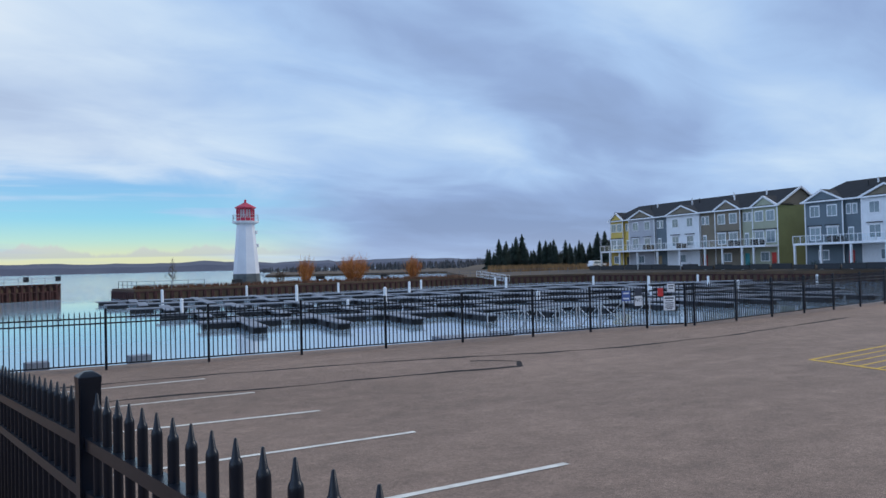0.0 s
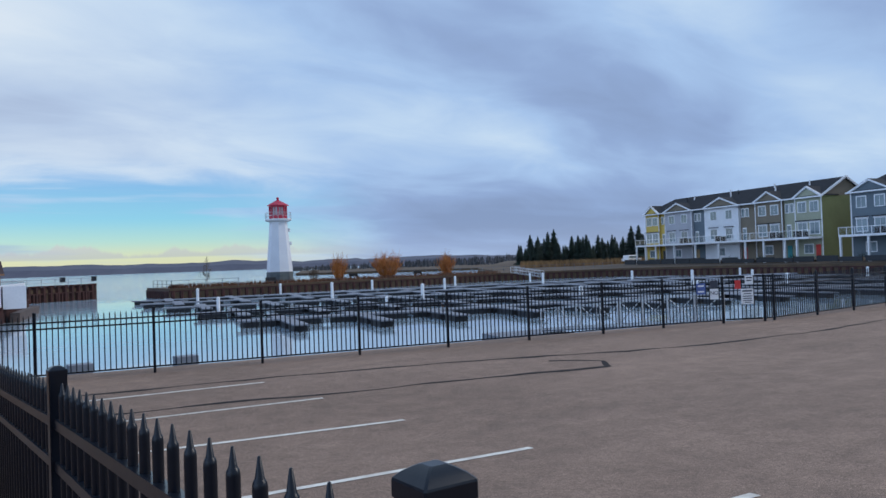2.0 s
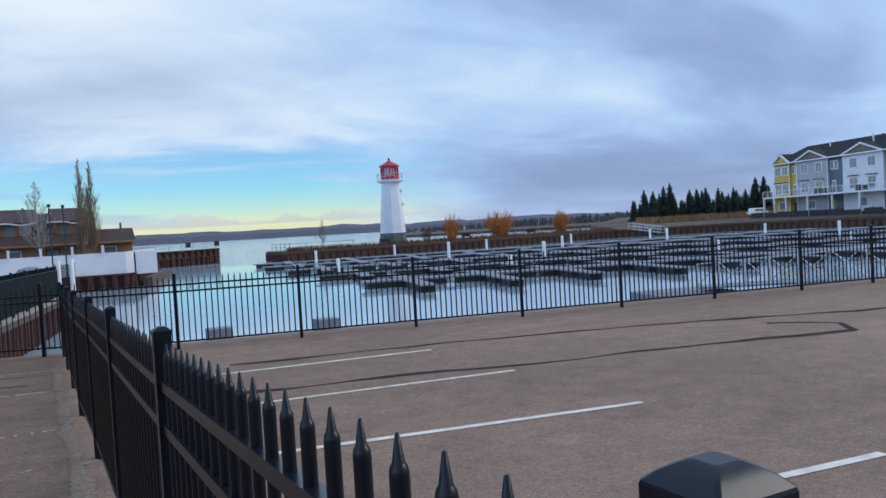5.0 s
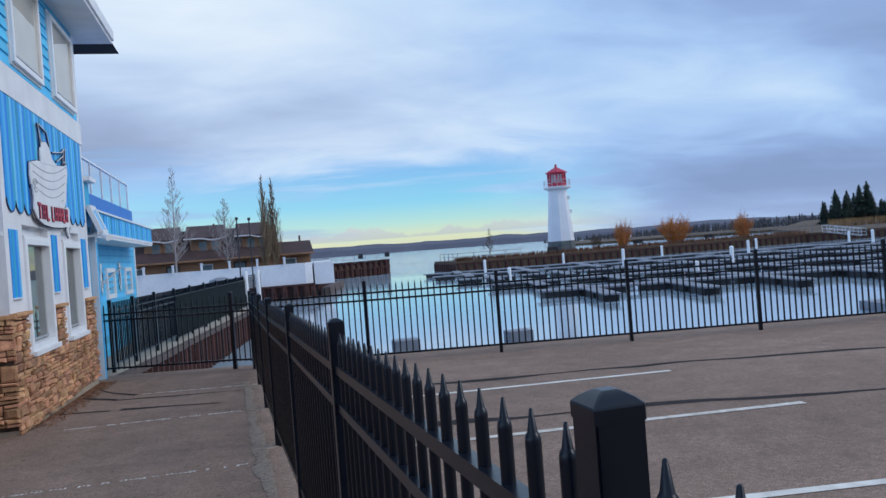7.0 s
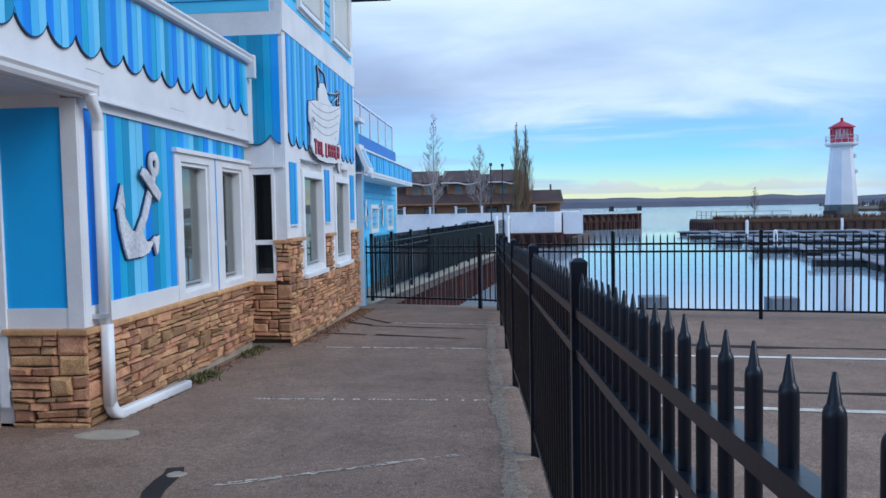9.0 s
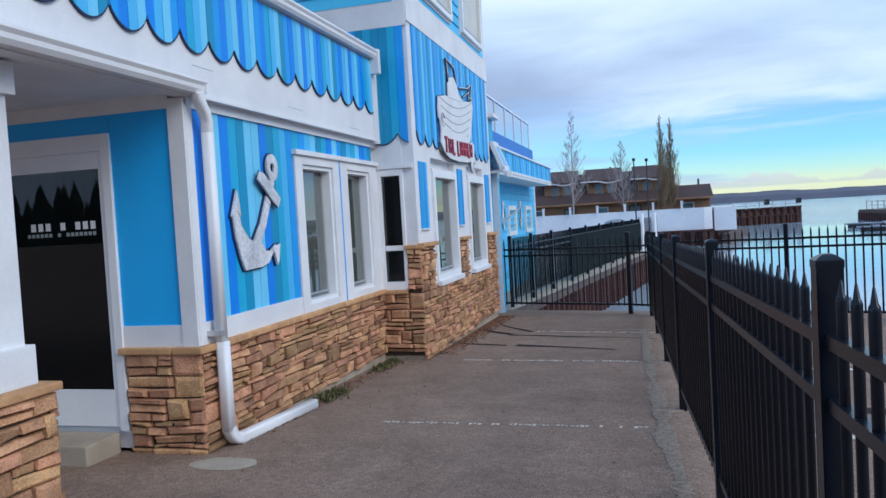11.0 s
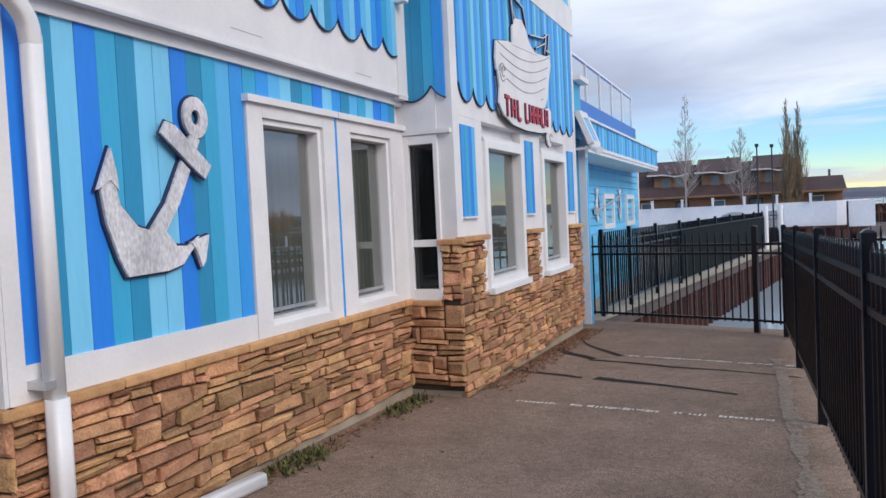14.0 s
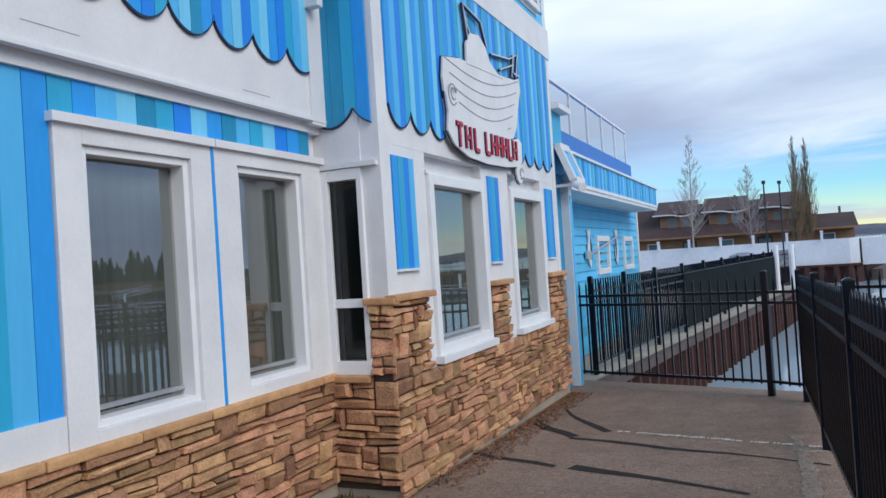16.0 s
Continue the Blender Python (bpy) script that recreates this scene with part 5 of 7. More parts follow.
def pipe(name, pts, w=0.085):
    """A soft-cornered pipe swept along a rounded course."""
    P = [Vector(p) for p in pts]
    for _ in range(2 if len(P) > 2 else 0):
        Q = [P[0]]
        for a, b in zip(P, P[1:]):
            Q += [a.lerp(b, 0.25), a.lerp(b, 0.75)]
        P = Q + [P[-1]]
    bm = bmesh.new()
    prev, first = None, None
    for k, p in enumerate(P):
        d = (P[min(k + 1, len(P) - 1)] - P[max(k - 1, 0)]).normalized()
        side = Vector((1, 0, 0)) if abs(d.x) < 0.8 else Vector((0, 1, 0))
        u = (side - d * side.dot(d)).normalized()
        v = d.cross(u)
        ring = []
        for j in range(20):
            a = 2 * math.pi * (j + 0.5) / 20
            q = w / 2 / (abs(math.cos(a)) ** 5 + abs(math.sin(a)) ** 5) ** 0.2
            ring.append(bm.verts.new(p + (u * math.cos(a) + v * math.sin(a)) * q))
        if prev:
            for j in range(20):
                bm.faces.new((prev[j], prev[(j + 1) % 20], ring[(j + 1) % 20], ring[j])).smooth = True
        else:
            bm.faces.new(ring[::-1])
        prev = ring
    bm.faces.new(prev)
    return part(name, bm, M_VINYL, ds)


DXP, DYP = WX + 0.115, Y0 + 0.165
pipe("elbow", [(WX + 0.17, Y0 - 0.02, 2.63), (WX + 0.165, Y0 + 0.0, 2.56), (DXP + 0.02, DYP - 0.03, 2.46), (DXP, DYP, 2.34)])
pipe("upper_pipe", [(DXP, DYP, 2.38), (DXP, DYP, 0.60)], 0.085)
pipe("lower_pipe", [(DXP + 0.01, DYP, 0.62), (DXP + 0.01, DYP, -0.12)], 0.095)
pipe("foot_elbow", [(DXP + 0.01, DYP, -0.10), (DXP + 0.02, DYP + 0.05, -0.20), (DXP + 0.03, DYP + 0.15, -0.225)], 0.095)
pipe("kick_pipe", [(DXP + 0.03, DYP + 0.12, -0.222), (DXP + 0.12, DYP + 1.40, -0.250)], 0.095)
boxed("bracket", (DXP - 0.10, DXP + 0.05, DYP - 0.09, DYP - 0.03, 0.68, 0.72), M_ALU, ds)

# ---- anchor ----
AX = WX + 0.045
anchor = thing("wall_anchor", "white weathered wooden anchor on striped planks", "wall ornament")


def anchor_plate(name, pts, x0, x1, mat, grow=0.0, label=""):
    bm = bmesh.new()
    prism(bm, pts, "x", x0, x1)
    return part(name, bm, mat, anchor, label)


def arc(c, r, a0, a1, n):
    return [(c[0] + r * math.cos(radians(a0 + (a1 - a0) * k / n)), c[1] + r * math.sin(radians(a0 + (a1 - a0) * k / n))) for k in range(n + 1)]


def ring_plate(name, c, r0, r1, x0, x1, mat):
    bm = bmesh.new()
    n = 28
    loops = [[bm.verts.new((x, c[0] + r * math.cos(2 * math.pi * k / n) * 0.85, c[1] + r * math.sin(2 * math.pi * k / n))) for k in range(n)] for x, r in ((x0, r1), (x1, r1), (x1, r0), (x0, r0))]
    for A, B in zip(loops, loops[1:] + loops[:1]):
        for k in range(n):
            bm.faces.new((A[k], A[(k + 1) % n], B[(k + 1) % n], B[k]))
    bmesh.ops.recalc_face_normals(bm, faces=bm.faces[:])
    return part(name, bm, mat, anchor)


BODY = [(12.159, 2.015), (12.232, 1.975), (12.019, 1.570), (11.897, 1.410), (11.978, 1.320), (12.078, 1.315), (12.178, 1.370), (12.132, 1.310), (12.024, 1.205), (11.897, 1.175), (11.589, 1.165), (11.535, 1.270),
        (11.463, 1.470), (11.435, 1.650), (11.463, 1.710), (11.535, 1.690), (11.562, 1.570), (11.680, 1.445), (11.770, 1.420), (11.915, 1.580)]
FL_L = [(11.512, 1.880), (11.408, 1.650), (11.458, 1.680), (11.499, 1.705), (11.553, 1.650), (11.544, 1.740)]
FL_R = [(12.259, 1.375), (12.096, 1.335), (12.132, 1.295), (12.155, 1.250), (12.182, 1.175), (12.214, 1.210)]


def grown(pts, k):
    cy, cz = sum(p[0] for p in pts) / len(pts), sum(p[1] for p in pts) / len(pts)
    n = len(pts)
    out = []
    area = sum(pts[i][0] * pts[(i + 1) % n][1] - pts[(i + 1) % n][0] * pts[i][1] for i in range(n))
    s = 1 if area > 0 else -1
    for i in range(n):
        a, b, c = Vector(pts[i - 1]), Vector(pts[i]), Vector(pts[(i + 1) % n])
        n1, n2 = Vector(((b - a).y, -(b - a).x)).normalized(), Vector(((c - b).y, -(c - b).x)).normalized()
        m = (n1 + n2)
        m = m.normalized() if m.length > 0.2 else n1
        q = b + m * k * s
        out.append((q.x, q.y))
    return out


for nm, pts, lift in (("shank", BODY, 0.0), ("fluke", FL_L, 0.008), ("fluke", FL_R, 0.008)):
    anchor_plate("backing", grown(pts, 0.016), WX + 0.022, AX - 0.004 + lift * 0.5, M_NAVY)
    anchor_plate(nm, pts, AX - 0.004 + lift * 0.5, AX + 0.014 + lift, M_SILVER)
ring_plate("backing", (12.205, 2.115), 0.035, 0.142, WX + 0.022, AX - 0.003, M_NAVY)
ring_plate("ring", (12.205, 2.115), 0.047, 0.13, AX - 0.003, AX + 0.016, M_SILVER)
STOCK = [(11.925, 2.065), (12.00, 2.045), (12.30, 1.815), (12.24, 1.73), (12.165, 1.775), (11.875, 1.99)]
anchor_plate("backing", grown(STOCK, 0.014), AX + 0.014, AX + 0.018, M_NAVY)
anchor_plate("stock", STOCK, AX + 0.018, AX + 0.036, M_SILVER)

# ---- boat sign on the tower ----
SX = TX + 0.03
boat = thing("boat_sign", "white cut-out boat sign over a red-lettered banner", "sign")


def sign_plate(name, pts, x0, x1, mat, label=""):
    bm = bmesh.new()
    prism(bm, pts, "x", x0, x1)
    return part(name, bm, mat, boat, label)


HULL = [(16.45, 3.16), (16.50, 3.36), (16.90, 3.43), (17.75, 3.47), (18.30, 3.52), (18.62, 3.55), (18.80, 3.60), (18.83, 3.46), (18.70, 3.22), (18.60, 2.98), (18.35, 2.72), (17.6, 2.70), (16.8, 2.80), (16.48, 2.98)]
CABIN = [(17.08, 3.42), (17.10, 3.62), (17.22, 3.76), (17.48, 3.80), (17.66, 3.72), (17.78, 3.58), (18.02, 3.50), (18.20, 3.48)]
BANNER = [(16.46, 3.02), (16.60, 3.02), (16.78, 2.96), (16.92, 2.86), (17.30, 2.82), (17.8, 2.79), (18.3, 2.79), (18.56, 2.84), (18.68, 2.80), (18.66, 2.56), (18.50, 2.50), (18.1, 2.46), (17.5, 2.44), (16.95, 2.46), (16.62, 2.54), (16.46, 2.66), (16.50, 2.84)]
for nm, pts, lift in (("hull", HULL, 0.0), ("cabin", CABIN, 0.006), ("banner", BANNER, 0.02), ("scroll", arc((18.58, 2.43), 0.12, 0, 330, 12), 0.01)):
    # the sign's thin shadow edge, built as a slightly larger navy plate
    sign_plate("outline", grown(pts, 0.012), SX + lift - 0.012, SX + lift, M_NAVY)
    sign_plate("standoff", grown(pts, -0.02), TX + 0.008, SX + lift - 0.012, M_WHITE)
    sign_plate(nm, pts, SX + lift, SX + 0.02 + lift, M_WHITE)
M_GREYLINE = surf("sign_line", (0.34, 0.35, 0.38), None, 5, 0.6)
for k in range(5):
    bm = bmesh.new()
    prev = None
    for i in range(15):
        f = i / 14
        y = 16.52 + 0.10 * k + (2.24 - 0.20 * k) * f
        z = 3.36 - 0.125 * k - 0.09 * math.sin(math.pi * f) + (0.20 - 0.03 * k) * f * f
        if z < 2.88:
            prev = None
            continue
        if prev:
            bar(bm, prev, (SX + 0.0215, y, z), 0.004, 0.011)
        prev = (SX + 0.0215, y, z)
    part("plank_line", bm, M_GREYLINE, boat)
for a, b in (((17.16, 3.66), (17.06, 4.02)), ((17.06, 4.02), (17.14, 3.82)), ((17.14, 3.82), (17.24, 3.74)), ((17.06, 4.02), (17.56, 3.96)), ((17.56, 3.96), (17.70, 3.72)),
             ((17.84, 3.68), (18.46, 3.76)), ((18.46, 3.76), (18.72, 3.86)), ((18.10, 3.56), (18.60, 3.72)), ((18.52, 3.56), (18.62, 3.84)), ((18.68, 3.58), (18.78, 3.88)), ((18.60, 3.62), (18.80, 3.62))):
    bm = bmesh.new()
    bar(bm, (SX + 0.01, *a), (SX + 0.01, *b), 0.022, 0.026)
    part("mast", bm, M_NAVY, boat)
    bm = bmesh.new()
    bar(bm, (SX + 0.022, a[0] + 0.012, a[1] + 0.01), (SX + 0.022, b[0] + 0.012, b[1] + 0.01), 0.010, 0.012)
    part("mast_face", bm, M_WHITE, boat, "white face of the cut-out mast")
for c0, r in (((16.62, 3.02), 0.10), ((16.64, 3.03), 0.055), ((18.62, 2.43), 0.06)):
    bm = bmesh.new()
    p = arc(c0, r, 20, 320, 14)
    for q0, q1 in zip(p, p[1:]):
        bar(bm, (SX + 0.042, *q0), (SX + 0.042, *q1), 0.006, 0.012)
    part("scroll_line", bm, M_GREYLINE, boat)


def glyph(y, z, strokes, h=0.22, w=0.15):
    """One raised red shape with a dark backing, made of plain strokes."""
    for name, x, th, mat in (("letter_backing", SX + 0.047, 0.050, M_NAVY), ("red_letter_shape", SX + 0.054, 0.034, M_RED)):
        bm = bmesh.new()
        for (a, b), (c, d) in strokes:
            bar(bm, (x, y + a * w, z + b * h), (x, y + c * w, z + d * h), 0.014, th)
        part(name, bm, mat, boat, "raised red letter shape" if mat is M_RED else "")


# plain red strokes in the rhythm of the lettering
UPR, TWO = [((0.5, 0), (0.5, 1)), ((0, 1), (1, 1))], [((0.1, 0), (0.1, 1)), ((0.9, 0), (0.9, 1)), ((0.1, 0.5), (0.9, 0.5))]
ONE = [((0.15, 0), (0.15, 1)), ((0.15, 0), (0.85, 0))]
for k, (y, st) in enumerate(((16.64, UPR), (16.86, TWO), (17.09, ONE), (17.40, ONE), (17.59, TWO), (17.77, TWO), (17.95, TWO), (18.13, ONE), (18.30, TWO))):
    glyph(y, 2.535 + 0.004 * k, st)

# moss and leaf litter along the wall foot
def litter(name, label, cat, mat, n, place, seed, size=(0.012, 0.035), rise=0.012):
    """Small curled flakes strewn where place(random) says."""
    r = random.Random(seed)
    bm = bmesh.new()
    for _ in range(n):
        x, y = place(r)
        s, a = r.uniform(*size), r.uniform(0, 6.283)
        z = ground_z(y) + 0.004
        c, d = math.cos(a) * s, math.sin(a) * s
        v = [bm.verts.new(p) for p in ((x - c, y - d, z + r.random() * rise), (x + d * 0.5, y - c * 0.5, z + r.random() * rise), (x + c, y + d, z + r.random() * rise * 2), (x - d * 0.5, y + c * 0.5, z + r.random() * rise))]
        bm.faces.new(v[:3])
        bm.faces.new((v[0], v[2], v[3]))
    return tagged(part(name, bm, mat), label, cat, kind="stuff")


M_LEAF = surf("dead_leaves", (0.28, 0.13, 0.06), (0.14, 0.07, 0.035), 8, 0.95, vary=0.45, island=True)
M_BLADE = surf("moss_blades", (0.12, 0.12, 0.04), (0.07, 0.065, 0.025), 10, 0.95, vary=0.4, island=True)
litter("leaf_litter", "brown leaf litter strewn along the tower foot", "leaf litter", M_LEAF, 2600,
       lambda r: (TX + 0.07 + 0.30 * r.random() ** 3.0, 15.5 + 4.8 * r.random() ** 0.7), 3, (0.008, 0.026))
litter("leaf_litter", "brown leaf litter along the foot of the low wing", "leaf litter", M_LEAF, 500,
       lambda r: (WX + 0.10 + 0.20 * r.random() ** 2, 11.2 + 3.9 * r.random()), 4, (0.008, 0.024))
litter("moss", "green moss and weeds at the wall foot", "moss", M_BLADE, 520,
       lambda r: (WX + 0.12 + 0.10 * abs(r.gauss(0, 1)), r.choice((12.75, 12.95, 13.05, 14.5, 14.9)) + r.gauss(0, 0.11)), 5, (0.008, 0.028), 0.045)
litter("leaf_litter", "a few scattered leaves on the asphalt walk", "leaf litter", M_LEAF, 70,
       lambda r: (-3.4 + 3.1 * r.random(), 8.5 + 11 * r.random()), 6, (0.008, 0.022))


# ---- docks ----
DU, DV = Vector((0.975, -0.258, 0)), Vector((0.225, 0.962, 0))
DTOP = WATER_Z + 0.45


def dock_pos(u, v, z=0.0):
    p = DU * u + DV * v
    return Vector((p.x, p.y, z))


def slab(bm, u0, u1, v0, v1, z0, z1):
    c = [dock_pos(u, v) for u, v in ((u0, v0), (u1, v0), (u1, v1), (u0, v1))]
    lo = [bm.verts.new((p.x, p.y, z0)) for p in c]
    hi = [bm.verts.new((p.x, p.y, z1)) for p in c]
    for k in range(4):
        bm.faces.new((lo[k], lo[(k + 1) % 4], hi[(k + 1) % 4], hi[k]))
    bm.faces.new(lo[::-1])
    bm.faces.new(hi)


rd = random.Random(21)


def dock_row(v, u0, u1, fingers, flen):
    """A floating main walk with finger docks on both sides."""
    d = thing("floating_dock", "grey plank floating dock with finger berths on dark floats", "dock", "marina docks")
    bm = bmesh.new()
    slab(bm, u0, u1, v, v + 1.8, DTOP - 0.10, DTOP)
    part("main_walk", bm, M_DOCK, d)
    u = u0 + 0.3
    while u < u1 - 2:
        bm = bmesh.new()
        slab(bm, u, u + 2.0, v + 0.08, v + 1.72, WATER_Z - 0.2, DTOP - 0.10)
        part("float_tank", bm, M_FLOAT, d)
        u += 2.9
    k = 0
    u = u0 + fingers * 0.5
    while u < u1 - 1.2:
        for s in (-1, 1):
            ln = flen * (0.9 + 0.2 * rd.random())
            a, b = (v - ln, v) if s < 0 else (v + 1.8, v + 1.8 + ln * 0.8)
            bm = bmesh.new()
            slab(bm, u, u + 0.9, a, b, DTOP - 0.09, DTOP - 0.012)
            part("finger", bm, M_DOCK, d)
            for q in (0.08, 0.55):
                bm = bmesh.new()
                slab(bm, u + 0.06, u + 0.84, a + (b - a) * q, a + (b - a) * (q + 0.33), WATER_Z - 0.2, DTOP - 0.09)
                part("float_tank", bm, M_FLOAT, d)
        k += 1
        u += fingers
    return d


for v, u0, u1, fg, fl in ((48.5, 5, 62, 4.9, 6.0), (60, 3, 74, 5.6, 5.0), (72, 1, 80, 6.0, 4.6), (83, -1, 84, 6.4, 4.2), (93, -2, 72, 7.0, 3.8)):
    dock_row(v, u0, u1, fg, fl)


def piling(x, y, top):
    p = thing("mooring_pile", "white capped mooring pile", "piling", "mooring piles")
    bm = bmesh.new()
    tube(bm, (x, y, WATER_Z - 1), (x, y, top - 0.18), 0.16, sides=10)
    part("pile", bm, M_VINYL, p)
    bm = bmesh.new()
    lathe(bm, [(0.18, top - 0.18), (0.18, top - 0.12), (0.03, top)], (x, y), 10)
    part("cap", bm, M_WHITE, p)


for x, y, h in ((24.77, 84.3, 1.3), (41.52, 101.29, 1.0), (36.18, 73.75, 1.5), (51.81, 92.86, 1.1), (38.72, 59.55, 1.3), (55.14, 79.64, 1.2), (67.7, 94.95, 1.0), (81.92, 93.59, 1.0), (67.4, 74.34, 1.4), (80.15, 70.23, 1.2),
                (68.42, 51.42, 1.5), (20.86, 64.98, 0.9), (30, 51.31, 0.7), (46.56, 46.4, 0.8), (57.6, 42.63, 0.8), (70.62, 41.8, 1.0), (85.5, 55.36, 1.0), (91.61, 44.25, 1.0), (94.43, 63.1, 1.0)):
    piling(x, y, DTOP + h)

# gangway from the marina gate down to the docks
gw = thing("gangway", "grey aluminium truss gangway down to the docks", "gangway")
A0, A1 = Vector((21.6, 15.2, -0.40)), Vector((23.5, 25.1, -1.35))
sidev = (A1 - A0).cross(Vector((0, 0, 1))).normalized() * 0.6
bm = bmesh.new()
bar(bm, A0, A1, 1.15, 0.06)
part("deck", bm, M_DOCK, gw)
for s in (-1, 1):
    o = sidev * s
    bm = bmesh.new()
    bar(bm, A0 + o + Vector((0, 0, 1.0)), A1 + o + Vector((0, 0, 1.0)), 0.05, 0.05)
    bar(bm, A0 + o + Vector((0, 0, 0.1)), A1 + o + Vector((0, 0, 0.1)), 0.06, 0.06)
    bar(bm, A0 + o + Vector((0, 0, 0.55)), A1 + o + Vector((0, 0, 0.55)), 0.03, 0.03)
    for k in range(8):
        p, q = A0.lerp(A1, k / 7) + o, A0.lerp(A1, min(1, (k + 1) / 7)) + o
        bar(bm, p, p + Vector((0, 0, 1.0)), 0.04, 0.04)
        if k < 7:
            bar(bm, p + Vector((0, 0, 0.1 if k % 2 else 1.0)), q + Vector((0, 0, 1.0 if k % 2 else 0.1)), 0.03, 0.03)
    part("truss", bm, M_ALU, gw)
lp = thing("floating_dock", "grey landing float at the gangway foot", "dock", "marina docks")
bm = bmesh.new()
slab(bm, 14.2, 17.6, 29.6, 32.2, WATER_Z - 0.1, WATER_Z + 0.32)
part("deck", bm, M_DOCK, lp)
for x, y in ((3.05, 22.9), (5.9, 22.4)):
    bx = thing("dock_box", "low grey box standing on a float by the wall", "dock box", "boxes by the wall")
    boxed("body", (x, x + 0.65, y, y + 0.5, WATER_Z + 0.1, WATER_Z + 1.15), M_DOCK, bx, bevel=0.02)
    boxed("float", (x - 0.3, x + 0.95, y - 0.2, y + 0.7, WATER_Z - 0.15, WATER_Z + 0.1), M_DOCK, bx)
fg = thing("gangway", "grey aluminium gangway at the far quay", "gangway")
bm = bmesh.new()
p, q = Vector((83.56, 100.51, -0.3)), Vector((86.1, 95.67, -1.2))
for o in (Vector((0, 0, 0)), Vector((1.4, 0.6, 0))):
    for h in (0, 0.5, 1.0):
        bar(bm, p + o + Vector((0, 0, h)), q + o + Vector((0, 0, h)), 0.06, 0.06)
    for k in range(6):
        bar(bm, p.lerp(q, k / 5) + o, p.lerp(q, k / 5) + o + Vector((0, 0, 1.0)), 0.05, 0.05)
part("truss", bm, M_ALU, fg)


# ---- lighthouse ----
LX, LY, LB = 44, 107.35, -0.16
lh = thing("lighthouse", "white tapered lighthouse with a red lantern room", "lighthouse")
bm = bmesh.new()
lathe(bm, [(2.02, LB), (1.96, LB + 1.48)], (LX, LY), 8, radians(22.5))
part("stone_base", bm, surf("dark_base_stone", (0.13, 0.15, 0.15), (0.08, 0.09, 0.10), 1.2, 0.9, 0.5, fine=6), lh, "dark grey stone base")
bm = bmesh.new()
lathe(bm, [(1.95, LB + 1.48), (1.30, LB + 9.16)], (LX, LY), 8, radians(22.5))
part("tower", bm, surf("lighthouse_white", (0.74, 0.75, 0.78), (0.66, 0.67, 0.71), 0.5, 0.7, 0.2, fine=6), lh)
bm = bmesh.new()
lathe(bm, [(1.3, LB + 8.96), (1.95, LB + 9.21), (2.0, LB + 9.37), (2.0, LB + 9.47)], (LX, LY), 16)
part("gallery", bm, M_WHITE, lh)
bm = bmesh.new()
for k in range(16):
    a = 2 * math.pi * k / 16
    p = Vector((LX + 1.9 * math.cos(a), LY + 1.9 * math.sin(a), LB + 9.47))
    a2 = 2 * math.pi * (k + 1) / 16
    q = Vector((LX + 1.9 * math.cos(a2), LY + 1.9 * math.sin(a2), LB + 9.47))
    bar(bm, p, p + Vector((0, 0, 0.95)), 0.05, 0.05)
    for h in (0.5, 0.95):
        bar(bm, p + Vector((0, 0, h)), q + Vector((0, 0, h)), 0.045, 0.045)
part("gallery_rail", bm, M_ALU, lh)
M_LHRED = surf("lighthouse_red", (0.52, 0.02, 0.06), (0.42, 0.018, 0.05), 1.0, 0.5)
bm = bmesh.new()
lathe(bm, [(1.32, LB + 9.47), (1.32, LB + 10.08)], (LX, LY), 8, radians(22.5))
part("lantern_wall", bm, M_LHRED, lh)
bm = bmesh.new()
lathe(bm, [(1.12, LB + 10.08), (1.12, LB + 11.3)], (LX, LY), 8, radians(22.5))
part("lantern_glass", bm, surf("lantern_pale", (0.62, 0.60, 0.62), (0.5, 0.48, 0.5), 0.6, 0.3), lh)
for k in range(8):
    a = radians(22.5 + 45 * k)
    x, y = LX + 1.25 * math.cos(a), LY + 1.25 * math.sin(a)
    bm = bmesh.new()
    tube(bm, (x, y, LB + 10.08), (x, y, LB + 11.4), 0.13, sides=6)
    part("mullion", bm, M_LHRED, lh)
    a2 = a + radians(22.5)
    x, y = LX + 1.17 * math.cos(a2), LY + 1.17 * math.sin(a2)
    bm = bmesh.new()
    tube(bm, (x, y, LB + 10.08), (x, y, LB + 11.4), 0.05, sides=6)
    part("mullion", bm, M_LHRED, lh)
bm = bmesh.new()
lathe(bm, [(1.34, LB + 11.25), (1.34, LB + 11.45), (1.62, LB + 11.47), (1.55, LB + 11.63), (0.25, LB + 12.32), (0.16, LB + 12.42)], (LX, LY), 8, radians(22.5))
part("lantern_roof", bm, M_LHRED, lh)
bm = bmesh.new()
lathe(bm, [(0.10, LB + 12.37), (0.2, LB + 12.54), (0.2, LB + 12.67), (0.05, LB + 12.83)], (LX, LY), 8)
part("finial", bm, M_LHRED, lh)
for z, r in ((LB + 5.5, 1.63), (LB + 7.53, 1.45)):
    boxed("small_window", (LX + r - 0.12, LX + r + 0.14, LY - 0.7, LY - 0.35, z, z + 0.5), M_WHITE, lh)

